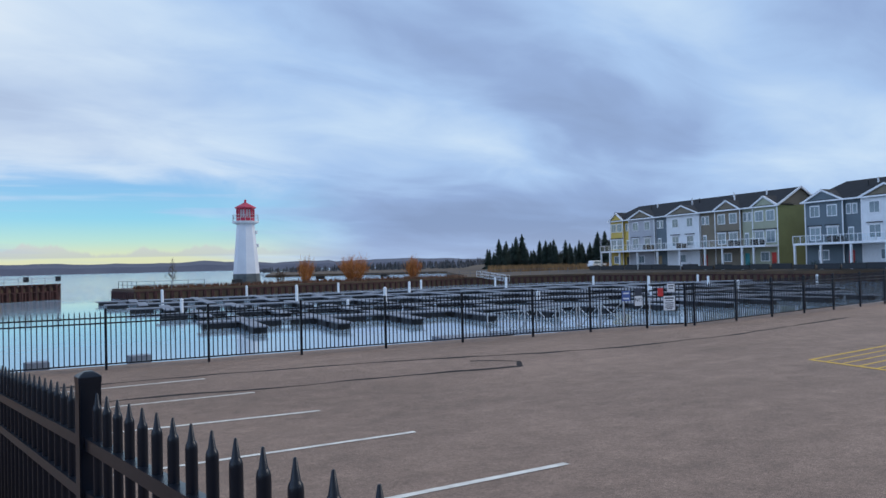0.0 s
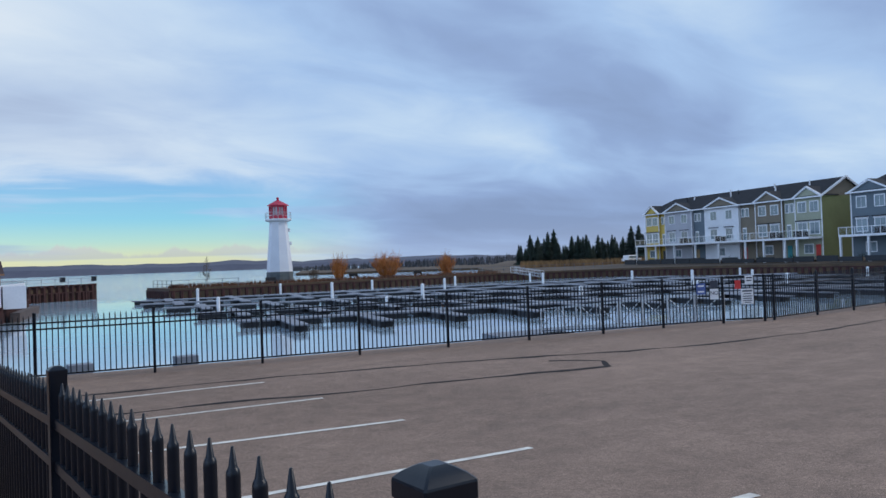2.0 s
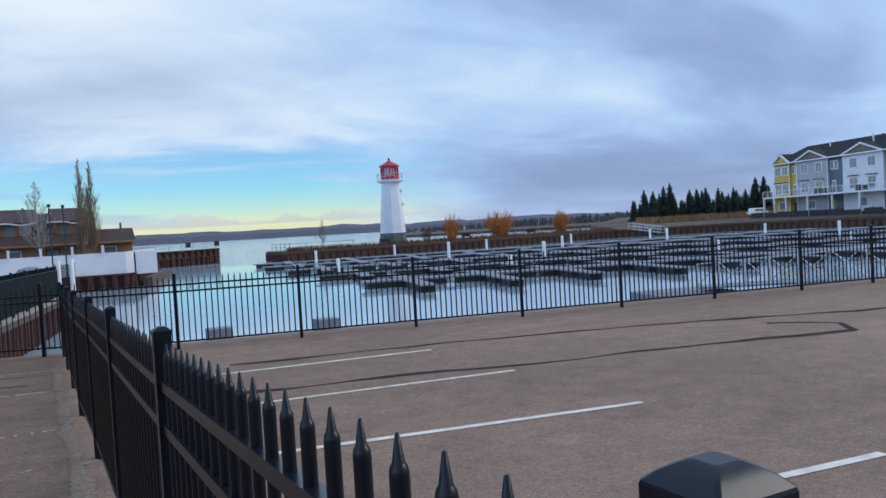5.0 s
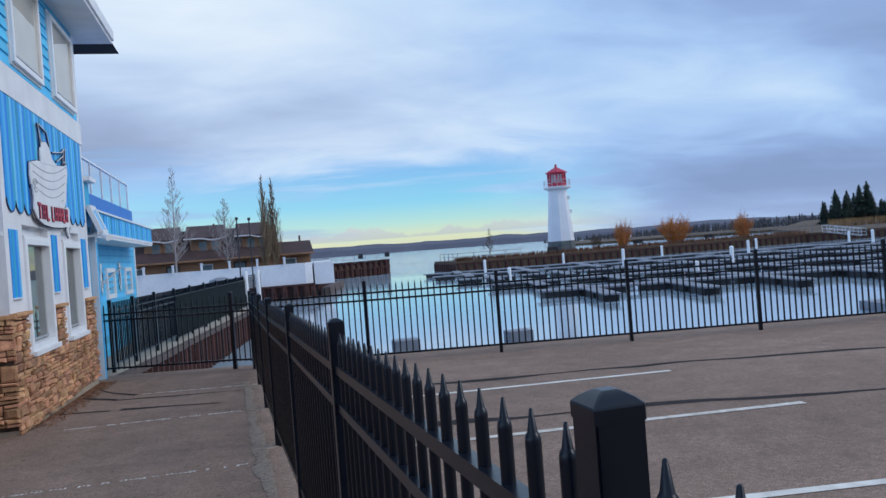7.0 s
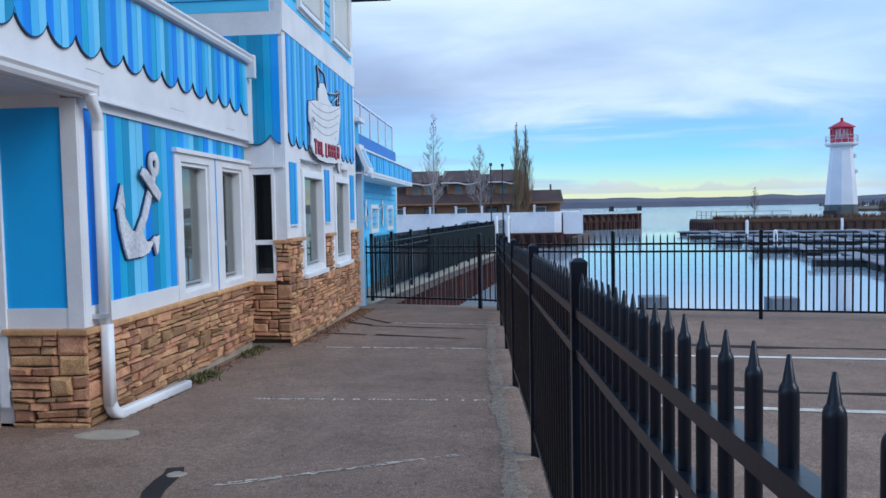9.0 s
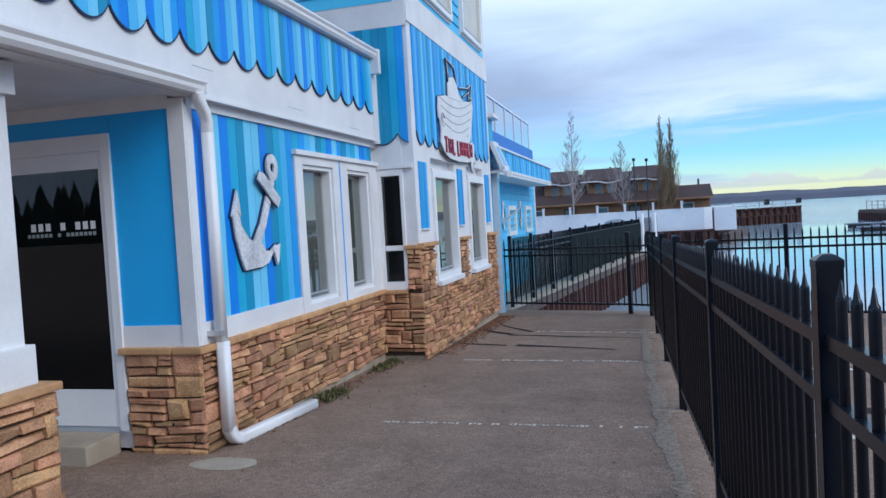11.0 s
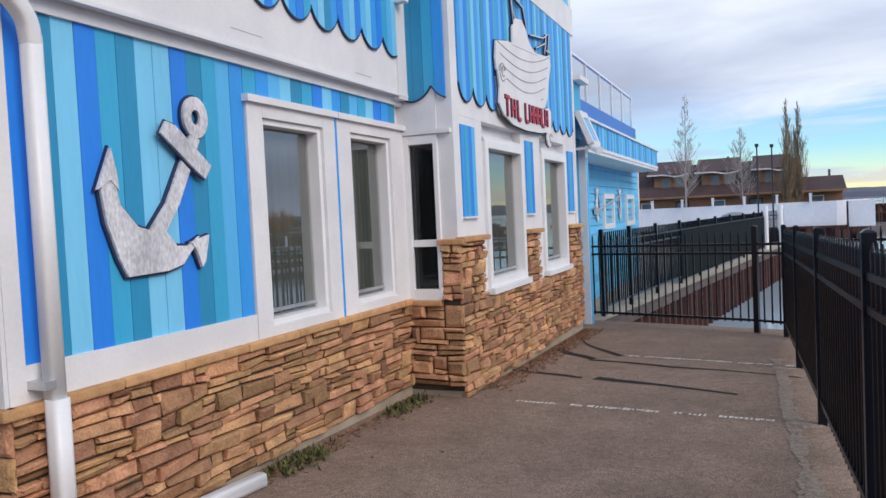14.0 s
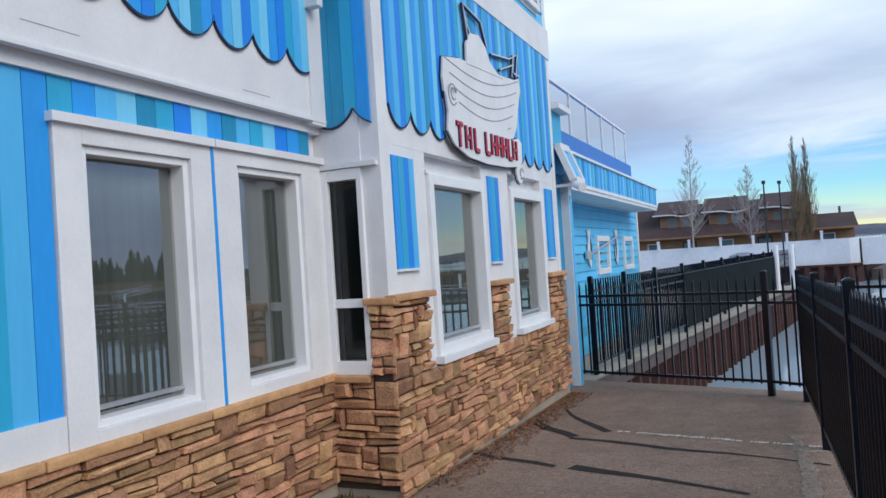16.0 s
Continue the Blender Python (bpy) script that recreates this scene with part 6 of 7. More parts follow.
# ---- island planting and fence ----
def twig_bush(name, label, x, y, z, r, h, n, mat, seed, cat="shrub", lean=0.5):
    """A leafless shrub: a fan of fine tapering twigs that fork."""
    b = thing(name, label, cat)
    rr = random.Random(seed)
    bm = bmesh.new()
    for k in range(n):
        a, s = rr.uniform(0, 6.283), rr.random() ** 0.6
        base = Vector((x + 0.3 * r * s * math.cos(a), y + 0.3 * r * s * math.sin(a), z))
        hh = h * rr.uniform(0.55, 1.0) * (1 - 0.35 * s * s)
        tip = base + Vector((lean * r * s * math.cos(a) * 1.4, lean * r * s * math.sin(a) * 1.4, hh))
        mid = base.lerp(tip, 0.5) + Vector((rr.uniform(-.1, .1), rr.uniform(-.1, .1), 0)) * r
        tube(bm, base, mid, 0.012 * h, 0.008 * h, 3, False)
        tube(bm, mid, tip, 0.008 * h, 0.002 * h, 3, False)
        for _ in range(5):
            q = mid.lerp(tip, rr.uniform(0.0, 0.8))
            tube(bm, q, q + Vector((rr.uniform(-.3, .3) * r, rr.uniform(-.3, .3) * r, rr.uniform(0.15, 0.40) * h)), 0.006 * h, 0.0015 * h, 3, False)
    part("branchwork", bm, mat, b)
    return b


twig_bush("shrub", "rust-orange leafless willow shrub on the spit", 52.99, 105.58, -0.36, 1.6, 4.1, 62, M_SHRUB, 1, lean=0.5)
twig_bush("shrub", "rust-orange leafless willow shrub on the spit", 61.99, 105.95, -0.36, 3.0, 4.3, 105, M_SHRUB, 2, lean=0.5)
twig_bush("shrub", "rust-orange leafless willow shrub on the spit", 74.49, 106.92, -0.36, 2.0, 4.0, 80, M_SHRUB, 3, lean=0.45)
twig_bush("shrub", "small dull shrub beside the lighthouse", 49.17, 106.57, -0.36, 1.0, 2.2, 40, M_SOIL, 4)
bm = bmesh.new()
rr = random.Random(77)
for k in range(2600):
    x = 27 + 56 * rr.random() ** 1.15
    y = 103.2 - 0.012 * (x - 27) + 2.5 * rr.random()
    h = 0.35 + 0.5 * rr.random() + 0.35 * max(0, noise.noise(Vector((x * 0.3, y, 0))))
    v = [bm.verts.new((x + dx_, y + rr.uniform(-.05, .05), z_)) for dx_, z_ in ((-0.07, -0.43), (0.07, -0.43), (rr.uniform(-.15, .15), -0.36 + h * 0.8))]
    bm.faces.new(v)
tagged(part("dry_grass", bm, surf("dry_reed", (0.17, 0.085, 0.045), (0.10, 0.05, 0.032), 0.6, 0.95, vary=0.35, island=True)), "dry brown reeds and grass along the spit edge", "dry grass", kind="stuff")


def bare_tree(label, x, y, z, h, spread, seed, mat, levels=3, upright=0.6, r0=0.02, n=60, low=0.18):
    t = thing("bare_tree", label, "tree", "bare trees")
    rr = random.Random(seed)
    trunk, crown = bmesh.new(), bmesh.new()
    top = Vector((x + rr.uniform(-.03, .03) * h, y, z + h))
    base = Vector((x, y, z))
    tube(trunk, base, base.lerp(top, 0.55), r0 * h, r0 * h * 0.6, 7)
    tube(trunk, base.lerp(top, 0.55), top, r0 * h * 0.6, r0 * h * 0.08, 6)
    part("trunk", trunk, mat, t)

    def grow(p, d, ln, r, lv):
        q = p + d * ln
        r = max(r, 0.008)
        tube(crown, p, q, r, r * 0.45, 3, False)
        if lv:
            for _ in range(4 if lv > 1 else 5):
                s = p.lerp(q, rr.uniform(0.3, 1.0))
                nd = (d + Vector((rr.uniform(-1, 1), rr.uniform(-1, 1), rr.uniform(-0.1, 0.8))) * 0.75).normalized()
                nd = (nd + Vector((0, 0, upright * 0.5))).normalized()
                grow(s, nd, ln * rr.uniform(0.4, 0.6), r * 0.5, lv - 1)
    for k in range(n):
        f = low + (0.97 - low) * k / n
        a = rr.uniform(0, 6.283)
        d = Vector((math.cos(a), math.sin(a), upright * 1.4)).normalized()
        grow(base.lerp(top, f), d, spread * h * (1.05 - f) * rr.uniform(0.6, 1.1), r0 * h * 0.3 * (1.1 - f), levels - 1)
    part("crown", crown, mat, t)
    return t


M_BIRCH = surf("birch_bark", (0.46, 0.42, 0.41), (0.34, 0.30, 0.29), 3, 0.85)
M_POPLAR = surf("poplar_bark", (0.26, 0.19, 0.12), (0.17, 0.125, 0.08), 3, 0.9)
bare_tree("small bare tree on the spit", 32.37, 105.51, -0.36, 4.3, 0.28, 5, M_BARK, 3, 0.5, 0.012)
bare_tree("slim bare birch behind the white wall", -7.03, 77.73, 0.0, 11.2, 0.21, 6, M_BIRCH, 3, 0.7, 0.008, 90)
bare_tree("spreading bare birch behind the white wall", -2.36, 78.8, 0.0, 8.1, 0.30, 8, M_BIRCH, 3, 0.7, 0.008, 90)
bare_tree("tall upright bare poplar behind the white wall", 1.13, 76.91, 0.0, 9.8, 0.27, 9, M_POPLAR, 3, 2.2, 0.012, 130, 0.03)
bare_tree("tall upright bare poplar behind the white wall", 1.98, 77.91, 0.0, 9.7, 0.27, 10, M_POPLAR, 3, 2.2, 0.012, 130, 0.03)

# rail on the point, benches along the spit
M_GREYRAIL = surf("grey_rail", (0.16, 0.17, 0.19), None, 2, 0.6)


def railing(label, runs, z, gap, heights, mat):
    """A post-and-rail barrier along straight runs, each rail and post a part."""
    r = thing("railing", label, "railing")
    for a, b in runs:
        a, b = Vector((*a, z)), Vector((*b, z))
        n = max(1, int((b - a).length / gap))
        for h in heights:
            bm = bmesh.new()
            bar(bm, a + Vector((0, 0, h)), b + Vector((0, 0, h)), 0.055, 0.055)
            part("rail", bm, mat, r)
        for k in range(n + 1):
            p = a.lerp(b, k / n)
            bm = bmesh.new()
            bar(bm, p, p + Vector((0, 0, heights[-1] + 0.05)), 0.07, 0.07)
            part("post", bm, mat, r)
    return r


railing("grey metal railing round the spit point", (((26.89, 103.16), (36, 102.93)), ((26.89, 103.16), (26.8, 112.62)), ((62.94, 110.7), (111.05, 102.5))), -0.36, 2.2, (0.55, 1.05), M_GREYRAIL)
for x, y in ((56.46, 108.38), (68.97, 108.55), (40.49, 103.81)):
    be = thing("bench", "dark park bench on the spit", "bench", "benches")
    boxed("seat", (x, x + 1.6, y, y + 0.5, 0.08, 0.16), M_FLOAT, be)
    boxed("backrest", (x, x + 1.6, y + 0.45, y + 0.52, 0.16, 0.58), M_FLOAT, be)
    for dx_ in (0.1, 1.4):
        boxed("leg", (x + dx_, x + dx_ + 0.1, y, y + 0.5, -0.37, 0.08), M_FLOAT, be)


# ---- evergreens and far woods ----
def fir(x, y, z, h, seed):
    t = thing("fir_tree", "dark evergreen spruce on the far shore", "tree", "evergreens")
    rr = random.Random(seed)
    bm = bmesh.new()
    tube(bm, (x, y, z), (x, y, z + h), 0.018 * h, 0.002 * h, 5)
    part("trunk", bm, M_BARK, t)
    bm = bmesh.new()
    n = int(20 + h * 1.2)
    for k in range(n):
        f = 0.08 + 0.9 * k / n
        rad = h * 0.34 * (1 - f) ** 0.75 * rr.uniform(0.75, 1.15)
        m = 12
        off = rr.random()
        for j in range(m):
            a = 6.283 * (j + off) / m + rr.uniform(-.2, .2)
            ln = rad * rr.uniform(0.6, 1.1)
            p = Vector((x, y, z + h * f))
            d = Vector((math.cos(a), math.sin(a), -0.28))
            s = Vector((-math.sin(a), math.cos(a), 0)) * ln * 0.30
            v = [bm.verts.new(p + Vector((0, 0, 0.02 * h))), bm.verts.new(p + d * ln * 0.55 + s), bm.verts.new(p + d * ln), bm.verts.new(p + d * ln * 0.55 - s), bm.verts.new(p + d * ln * 0.5 + Vector((0, 0, -0.02 * h)))]
            bm.faces.new((v[0], v[1], v[2]))
            bm.faces.new((v[0], v[2], v[3]))
            bm.faces.new((v[4], v[2], v[1]))
    part("crown", bm, M_FIR, t)


rr = random.Random(4)
for k in range(46):
    az = radians(40.1 + 9.0 * (k + rr.uniform(-0.4, 0.4)) / 45)
    dist = rr.uniform(205, 240)
    fir(-0.5 + dist * math.sin(az), -2.4 + dist * math.cos(az), 0.2, rr.uniform(5.0, 8.2) * (0.75 if k < 4 else 1.0) * (1.25 if rr.random() < 0.2 else 1), 100 + k)
bm = bmesh.new()
for k in range(900):
    az = radians(21.8 + 22.8 * rr.random())
    dist = 420 + 260 * rr.random()
    x, y, h = dist * math.sin(az), dist * math.cos(az), rr.uniform(3.0, 7.5) * (0.35 + 0.65 * (math.degrees(az) - 20) / 24)
    for j in range(3):
        f0, f1 = j / 3.4, min(1.0, (j + 1.5) / 3.4)
        lathe(bm, [(h * 0.26 * (1 - f0), -0.5 + h * f0), (0.02, -0.5 + h * f1)], (x, y), 5, rr.random())
tagged(part("far_woods", bm, surf("far_conifer", (0.07, 0.065, 0.07), (0.045, 0.05, 0.055), 0.05, 0.95, vary=0.4, island=True)), "distant mixed woods along the shore", "woods", kind="stuff")
sheet("far_shore", [(130, 300), (190, 235), (420, 380), (700, 520), (600, 800), (230, 520)], lambda x, y: WATER_Z + 0.9, M_SOIL, "distant brown shore", "shore", thick=1.5)
bm = bmesh.new()
for k in range(2400):
    az = radians(40.5 + 9.7 * rr.random())
    dist = 168 + 26 * rr.random()
    x, y = dist * math.sin(az), dist * math.cos(az)
    h = rr.uniform(0.6, 1.7)
    v = [bm.verts.new((x + a_, y + rr.uniform(-.2, .2), z_)) for a_, z_ in ((-0.2, -0.1), (0.2, -0.1), (rr.uniform(-.3, .3), h))]
    bm.faces.new(v)
tagged(part("dry_brush", bm, surf("dry_brush", (0.27, 0.17, 0.07), (0.16, 0.10, 0.05), 0.3, 0.95, vary=0.3, island=True)), "tawny dry brush before the evergreens", "dry brush", kind="stuff")


# ---- townhouses ----
TB, TE = Vector((124.6, 105.15, 0.55)), Vector((115.15, 62.6, 0.55))
tdir = (TE - TB).normalized()
tin = Vector((-tdir.y, tdir.x, 0))
if tin.x < 0:
    tin = -tin


def tmat(origin):
    """Local frame of a row: x along it, y into the house, z up."""
    return Matrix(((tdir.x, tin.x, 0, origin.x), (tdir.y, tin.y, 0, origin.y), (0, 0, 1, origin.z), (0, 0, 0, 1)))


SIDE_COLS = {"yellow": (0.60, 0.43, 0.10), "grey": (0.42, 0.42, 0.45), "slate": (0.13, 0.165, 0.19), "white": (0.74, 0.75, 0.77), "brown": (0.20, 0.165, 0.12), "olive": (0.20, 0.21, 0.08), "sage": (0.36, 0.37, 0.27)}
M_TH = {k: surf("clapboard_" + k, c, tuple(v * 0.85 for v in c), 0.4, 0.8, 0.1, fine=3) for k, c in SIDE_COLS.items()}
M_DOORS = [surf("door_" + n, c, None, 1, 0.5) for n, c in (("red", (0.55, 0.03, 0.02)), ("teal", (0.03, 0.28, 0.30)), ("dark", (0.03, 0.03, 0.035)), ("tan", (0.35, 0.24, 0.12)))]
EH, DH, HD = 9.75, 3.35, 10.0


def local(parent, name, dims, mat, label=""):
    return boxed(name, dims, mat, parent, label)


def th_window(parent, x0, x1, z0, z1, y, split=True):
    w = local(parent, "window", (x0 - 0.12, x1 + 0.12, y - 0.07, y, z0 - 0.12, z1 + 0.16), M_WHITE)
    n = 2 if split else 1
    for k in range(n):
        a = x0 + (x1 - x0) * k / n + 0.03
        b = x0 + (x1 - x0) * (k + 1) / n - 0.03
        boxed("pane", (a, b, y - 0.085, y - 0.072, z0, z1), M_FARWIN, w)


def townhouse(x0, w, cols, gable, door_mat, parent_mat, wide=True):
    """One unit of the row: body, bay strip, gable, windows on three storeys, deck with rail and posts."""
    h = thing("townhouse", "three-storey clapboard townhouse with a balcony deck", "house", "townhouse row")
    h.matrix_world = parent_mat
    x1 = x0 + w
    s = x0 + w * (0.68 if cols[1] else 1.0)
    local(h, "wall", (x0, s, 0, HD, 0, EH), M_TH[cols[0]])
    if cols[1]:
        local(h, "wall", (s, x1, 0.5, HD, 0, EH), M_TH[cols[1]])
        th_window(h, s + 0.35, s + 0.95, EH - 2.2, EH - 0.9, 0.5, False)
        if x1 - s > 2.0:
            th_window(h, s + 1.35, s + 1.95, EH - 2.2, EH - 0.9, 0.5, False)
        local(h, "balcony_door", (s + 0.5, s + 1.4, 0.42, 0.5, DH, DH + 2.2), M_WHITE)
        boxed("pane", (s + 0.6, s + 1.3, 0.40, 0.415, DH + 0.1, DH + 2.0), M_FARWIN, h)
    for x in (x0, s):
        local(h, "corner_trim", (x - 0.09, x + 0.09, -0.06, 0.0, 0, EH), M_WHITE)
    m = (x0 + s) / 2
    ww = s - x0
    if ww > 4:
        pos = (x0 + ww * 0.27, x0 + ww * 0.73)
    else:
        pos = (m,)
    for c in pos:
        th_window(h, c - 0.75, c + 0.75, EH - 2.35, EH - 0.85, 0)
        th_window(h, c - 0.85, c + 0.85, DH + 0.5, DH + 2.25, 0)
        hood = local(h, "window_hood", (c - 1.15, c + 1.15, -0.35, 0, DH + 2.55, DH + 2.68), M_SHINGLE)
        local(h, "hood_trim", (c - 1.1, c + 1.1, -0.12, 0, DH + 2.3, DH + 2.55), M_WHITE)
    th_window(h, m - 0.9, m + 0.7, 0.8, 2.1, 0)
    local(h, "door", (s - 1.3 if not cols[1] else s + 0.5, s - 0.4 if not cols[1] else s + 1.4, -0.05 if not cols[1] else 0.42, 0.02 if not cols[1] else 0.5, 0, 2.1), door_mat, "painted front door")
    # gable
    gh = 1.5 if ww > 4 else 0.9
    bm = bmesh.new()
    prism(bm, [(x0, EH), (s, EH), (m, EH + gh)], "y", -0.05, 3.2)
    part("gable", bm, M_TH["brown"] if gable else M_TH[cols[0]], h)
    for a, b in (((x0 - 0.35, EH - 0.12), (m, EH + gh + 0.08)), ((m, EH + gh + 0.08), (s + 0.35, EH - 0.12))):
        bm = bmesh.new()
        bar(bm, (a[0], -0.22, a[1]), (b[0], -0.22, b[1]), 0.3, 0.28)
        part("rake_board", bm, M_WHITE, h)
        bm = bmesh.new()
        va = [bm.verts.new((p[0], yy, p[1] + 0.16)) for p, yy in ((a, -0.4), (b, -0.4), (b, 3.6), (a, 3.6))]
        bm.faces.new(va)
        part("gable_roof", bm, M_SHINGLE, h)
    # deck
    local(h, "deck", (x0, x1, -2.9, 0.5, DH - 0.32, DH), M_WHITE)
    k = x0 + 0.15
    local(h, "deck_post", (k - 0.14, k + 0.14, -2.8, -2.52, -0.6, DH - 0.32), M_WHITE)
    k = x0 + w / 2
    local(h, "deck_post", (k - 0.14, k + 0.14, -2.8, -2.52, -0.6, DH - 0.32), M_WHITE)
    n = max(3, round(w / 1.4))
    bm = bmesh.new()
    for i in range(n + 1):
        xx = x0 + w * i / n
        box(bm, xx - 0.04, xx + 0.04, -2.88, -2.80, DH, DH + 1.1)
    box(bm, x0, x1, -2.88, -2.80, DH + 1.04, DH + 1.12)
    part("deck_rail", bm, M_WHITE, h)
    pane_y(-2.84, x0, x1, DH + 0.1, DH + 1.02, M_CLEAR, h, "glass_panel")
    if rr.random() < 0.85:
        c = x0 + w * rr.uniform(0.3, 0.7)
        local(h, "covered_chair", (c - 0.5, c + 0.5, -1.9, -1.1, DH, DH + 0.95), M_FLOAT)
        local(h, "covered_chair", (c + 1.0, c + 1.7, -1.8, -1.1, DH, DH + 0.85), M_FLOAT)
    return h


def row(origin, units, label_roof):
    x = 0.0
    mat = tmat(origin)
    for w, cols, gb, dm in units:
        townhouse(x, w, cols, gb, M_DOORS[dm], mat)
        x += w
    rf = thing("roof", label_roof, "roof", kind="structure")
    rf.matrix_world = mat
    bm = bmesh.new()
    v = [bm.verts.new(p) for p in ((-0.5, -0.45, EH - 0.1), (x + 0.5, -0.45, EH - 0.1), (x + 0.5, HD / 2, EH + 3.0), (3.5, HD / 2, EH + 3.0), (-0.5, HD + 0.4, EH - 0.1), (x + 0.5, HD + 0.4, EH - 0.1))]
    bm.faces.new((v[0], v[1], v[2], v[3]))
    bm.faces.new((v[0], v[3], v[4]))
    bm.faces.new((v[3], v[2], v[5], v[4]))
    part("slope", bm, M_SHINGLE, rf)
    bm = bmesh.new()
    prism(bm, [(0, EH - 0.1), (HD, EH - 0.1), (HD / 2, EH + 2.85)], "x", x - 0.2, x + 0.02)
    part("gable_wall", bm, M_TH["brown"], rf)
    for a, b in (((x + 0.4, -0.45, EH - 0.1), (x + 0.4, HD / 2, EH + 3.0)), ((x + 0.4, HD / 2, EH + 3.0), (x + 0.4, HD + 0.4, EH - 0.1))):
        bm = bmesh.new()
        bar(bm, a, b, 0.2, 0.3)
        part("rake_board", bm, M_WHITE, rf)
    bm = bmesh.new()
    bar(bm, (-0.5, -0.5, EH - 0.12), (x + 0.5, -0.5, EH - 0.12), 0.12, 0.22)
    part("eaves_board", bm, M_WHITE, rf)
    vents = [x * f for f in (0.22, 0.25, 0.46, 0.49, 0.52, 0.70, 0.73, 0.88)]
    for k, vx in enumerate(vents):
        yy = HD * 0.30 + 0.6 * (k % 3)
        z = EH - 0.1 + (yy + 0.45) * 3.1 / (HD / 2 + 0.45)
        bm = bmesh.new()
        tube(bm, (vx, yy, z - 0.2), (vx, yy, z + 0.75), 0.13, sides=8)
        part("vent_pipe", bm, M_WHITE if k % 4 else M_FLOAT, rf)
    return x


UNITS = [(6.2, ("yellow", "yellow"), False, 2), (11.6, ("grey", "slate"), True, 3), (12.5, ("white", "brown"), True, 0), (8.5, ("brown", "sage"), False, 1), (5.1, ("sage", None), False, 0)]
ln = row(TB, UNITS, "dark shingle roof of the townhouse row")
h = new("end_wall")
h.matrix_world = tmat(TB)
boxed("wall", (ln, ln + 0.15, 0.0, HD, 0, EH), M_TH["olive"], h)
tagged(h, "olive clapboard end wall of the row", "house wall", kind="structure")
row(TB + tdir * (ln + 4.6) + tin * 0.8, [(9.6, ("slate", "slate"), False, 0), (11.0, ("white", "brown"), True, 3), (8.0, ("yellow", None), True, 2), (10.4, ("grey", "slate"), True, 0)], "dark shingle roof of the second townhouse row")
# garden walls and bushes before the houses
for k in range(22):
    p = TB + tdir * (k * 4.0 - 1.0) - tin * (5.0 + rr.uniform(-0.3, 0.3))
    gfence = thing("garden_fence", "dark low garden fence panel before the townhouses", "fence panel", "garden fences")
    gfence.matrix_world = tmat(p)
    boxed("panel", (0, 3.7, 0, 0.15, -0.5, rr.uniform(0.15, 0.5)), M_FLOAT, gfence)
for k in range(10):
    p = TB + tdir * (2 + k * 6.5 + rr.uniform(-1, 1)) - tin * rr.uniform(3.4, 4.6)
    twig_bush("shrub", "low dark garden shrub before the townhouses", p.x, p.y, 0.2, 0.9, 1.1, 26, M_FIR, 300 + k)
van = thing("parked_car", "white van parked beside the townhouses", "car")
p = Vector((126.97, 112.55, 0.3))
boxed("body", (p.x, p.x + 4.6, p.y, p.y + 1.9, 0.65, 1.3), M_VINYL, van, bevel=0.12)
boxed("cabin", (p.x + 0.4, p.x + 3.4, p.y + 0.1, p.y + 1.8, 1.3, 2.0), M_VINYL, van, bevel=0.2)
boxed("windscreen", (p.x + 0.6, p.x + 3.2, p.y + 0.06, p.y + 0.12, 1.4, 1.85), M_FARWIN, van)
for dx_ in (0.9, 3.7):
    bm = bmesh.new()
    tube(bm, (p.x + dx_, p.y - 0.02, 0.65), (p.x + dx_, p.y + 0.2, 0.65), 0.36, sides=14)
    part("wheel", bm, M_FLOAT, van)

# ---- white quay wall and the houses behind it ----
qw = thing("quay_wall", "long white rendered quay wall with capped posts", "wall", kind="structure")
bm = bmesh.new()
prism(bm, [(-31.49, 67.65), (4.04, 68.36), (4.64, 68.77), (8.25, 88.79), (7.85, 88.78), (4.02, 68.95), (-31.5, 68.24)], "z", -0.55, 1.27)
part("wall", bm, M_QUAY, qw)
boxed("wall_end", (4.83, 6.48, 69.0, 70.4, -0.62, 1.22), M_QUAY, qw)
pile_wall("pile_wall_white", [(-31.48, 67.55), (4.55, 68.28), (8.54, 89.77), (6.92, 112.23), (20.52, 120.33)], -3.0, -0.55, "rust-brown steel sheet piling under the white wall", pitch=0.9, depth=0.35)
pile_wall("pile_wall_breakwater", [(6.92, 112.23), (20.52, 120.33), (19.97, 122.76)], -3.0, 0.48, "rust-brown steel breakwater", pitch=1.1, depth=0.4)
bm = bmesh.new()
prism(bm, [(5.34, 69.66), (6.05, 69.68), (9.14, 84.9), (8.53, 84.88)], "z", WATER_Z - 0.5, WATER_Z + 0.75)
tagged(part("ramp_wall", bm, M_CURB), "grey concrete ramp wall at the quay corner", "wall", kind="structure")
sheet("far_bank", [(-82.38, 66.93), (4.34, 68.66), (8.03, 89.76), (6.72, 112.23), (20.52, 120.52), (19.46, 122.75), (4.31, 116.09), (-12.27, 132.38), (-83.6, 135.84)], lambda x, y: 0.0, M_SOIL, "brown bank behind the white wall", "bank", thick=2)
for k in range(12):
    x = -21.8 + 2.19 * k
    po = thing("wall_post", "white capped post on the quay wall", "post", "quay wall posts")
    boxed("shaft", (x, x + 0.16, 68.05 + 0.02 * x, 68.25 + 0.02 * x, 1.2, 1.8), M_QUAY, po)
    boxed("cap", (x - 0.03, x + 0.19, 68.02 + 0.02 * x, 68.28 + 0.02 * x, 1.8, 1.88), M_QUAY, po)
railing("thin metal railing along the breakwater", (((8.24, 89.77), (7.23, 111.75)), ((7.23, 111.75), (20.12, 119.93))), 0.3, 2.0, (0.6, 1.1), surf("thin_rail", (0.3, 0.32, 0.35), None, 2, 0.5))
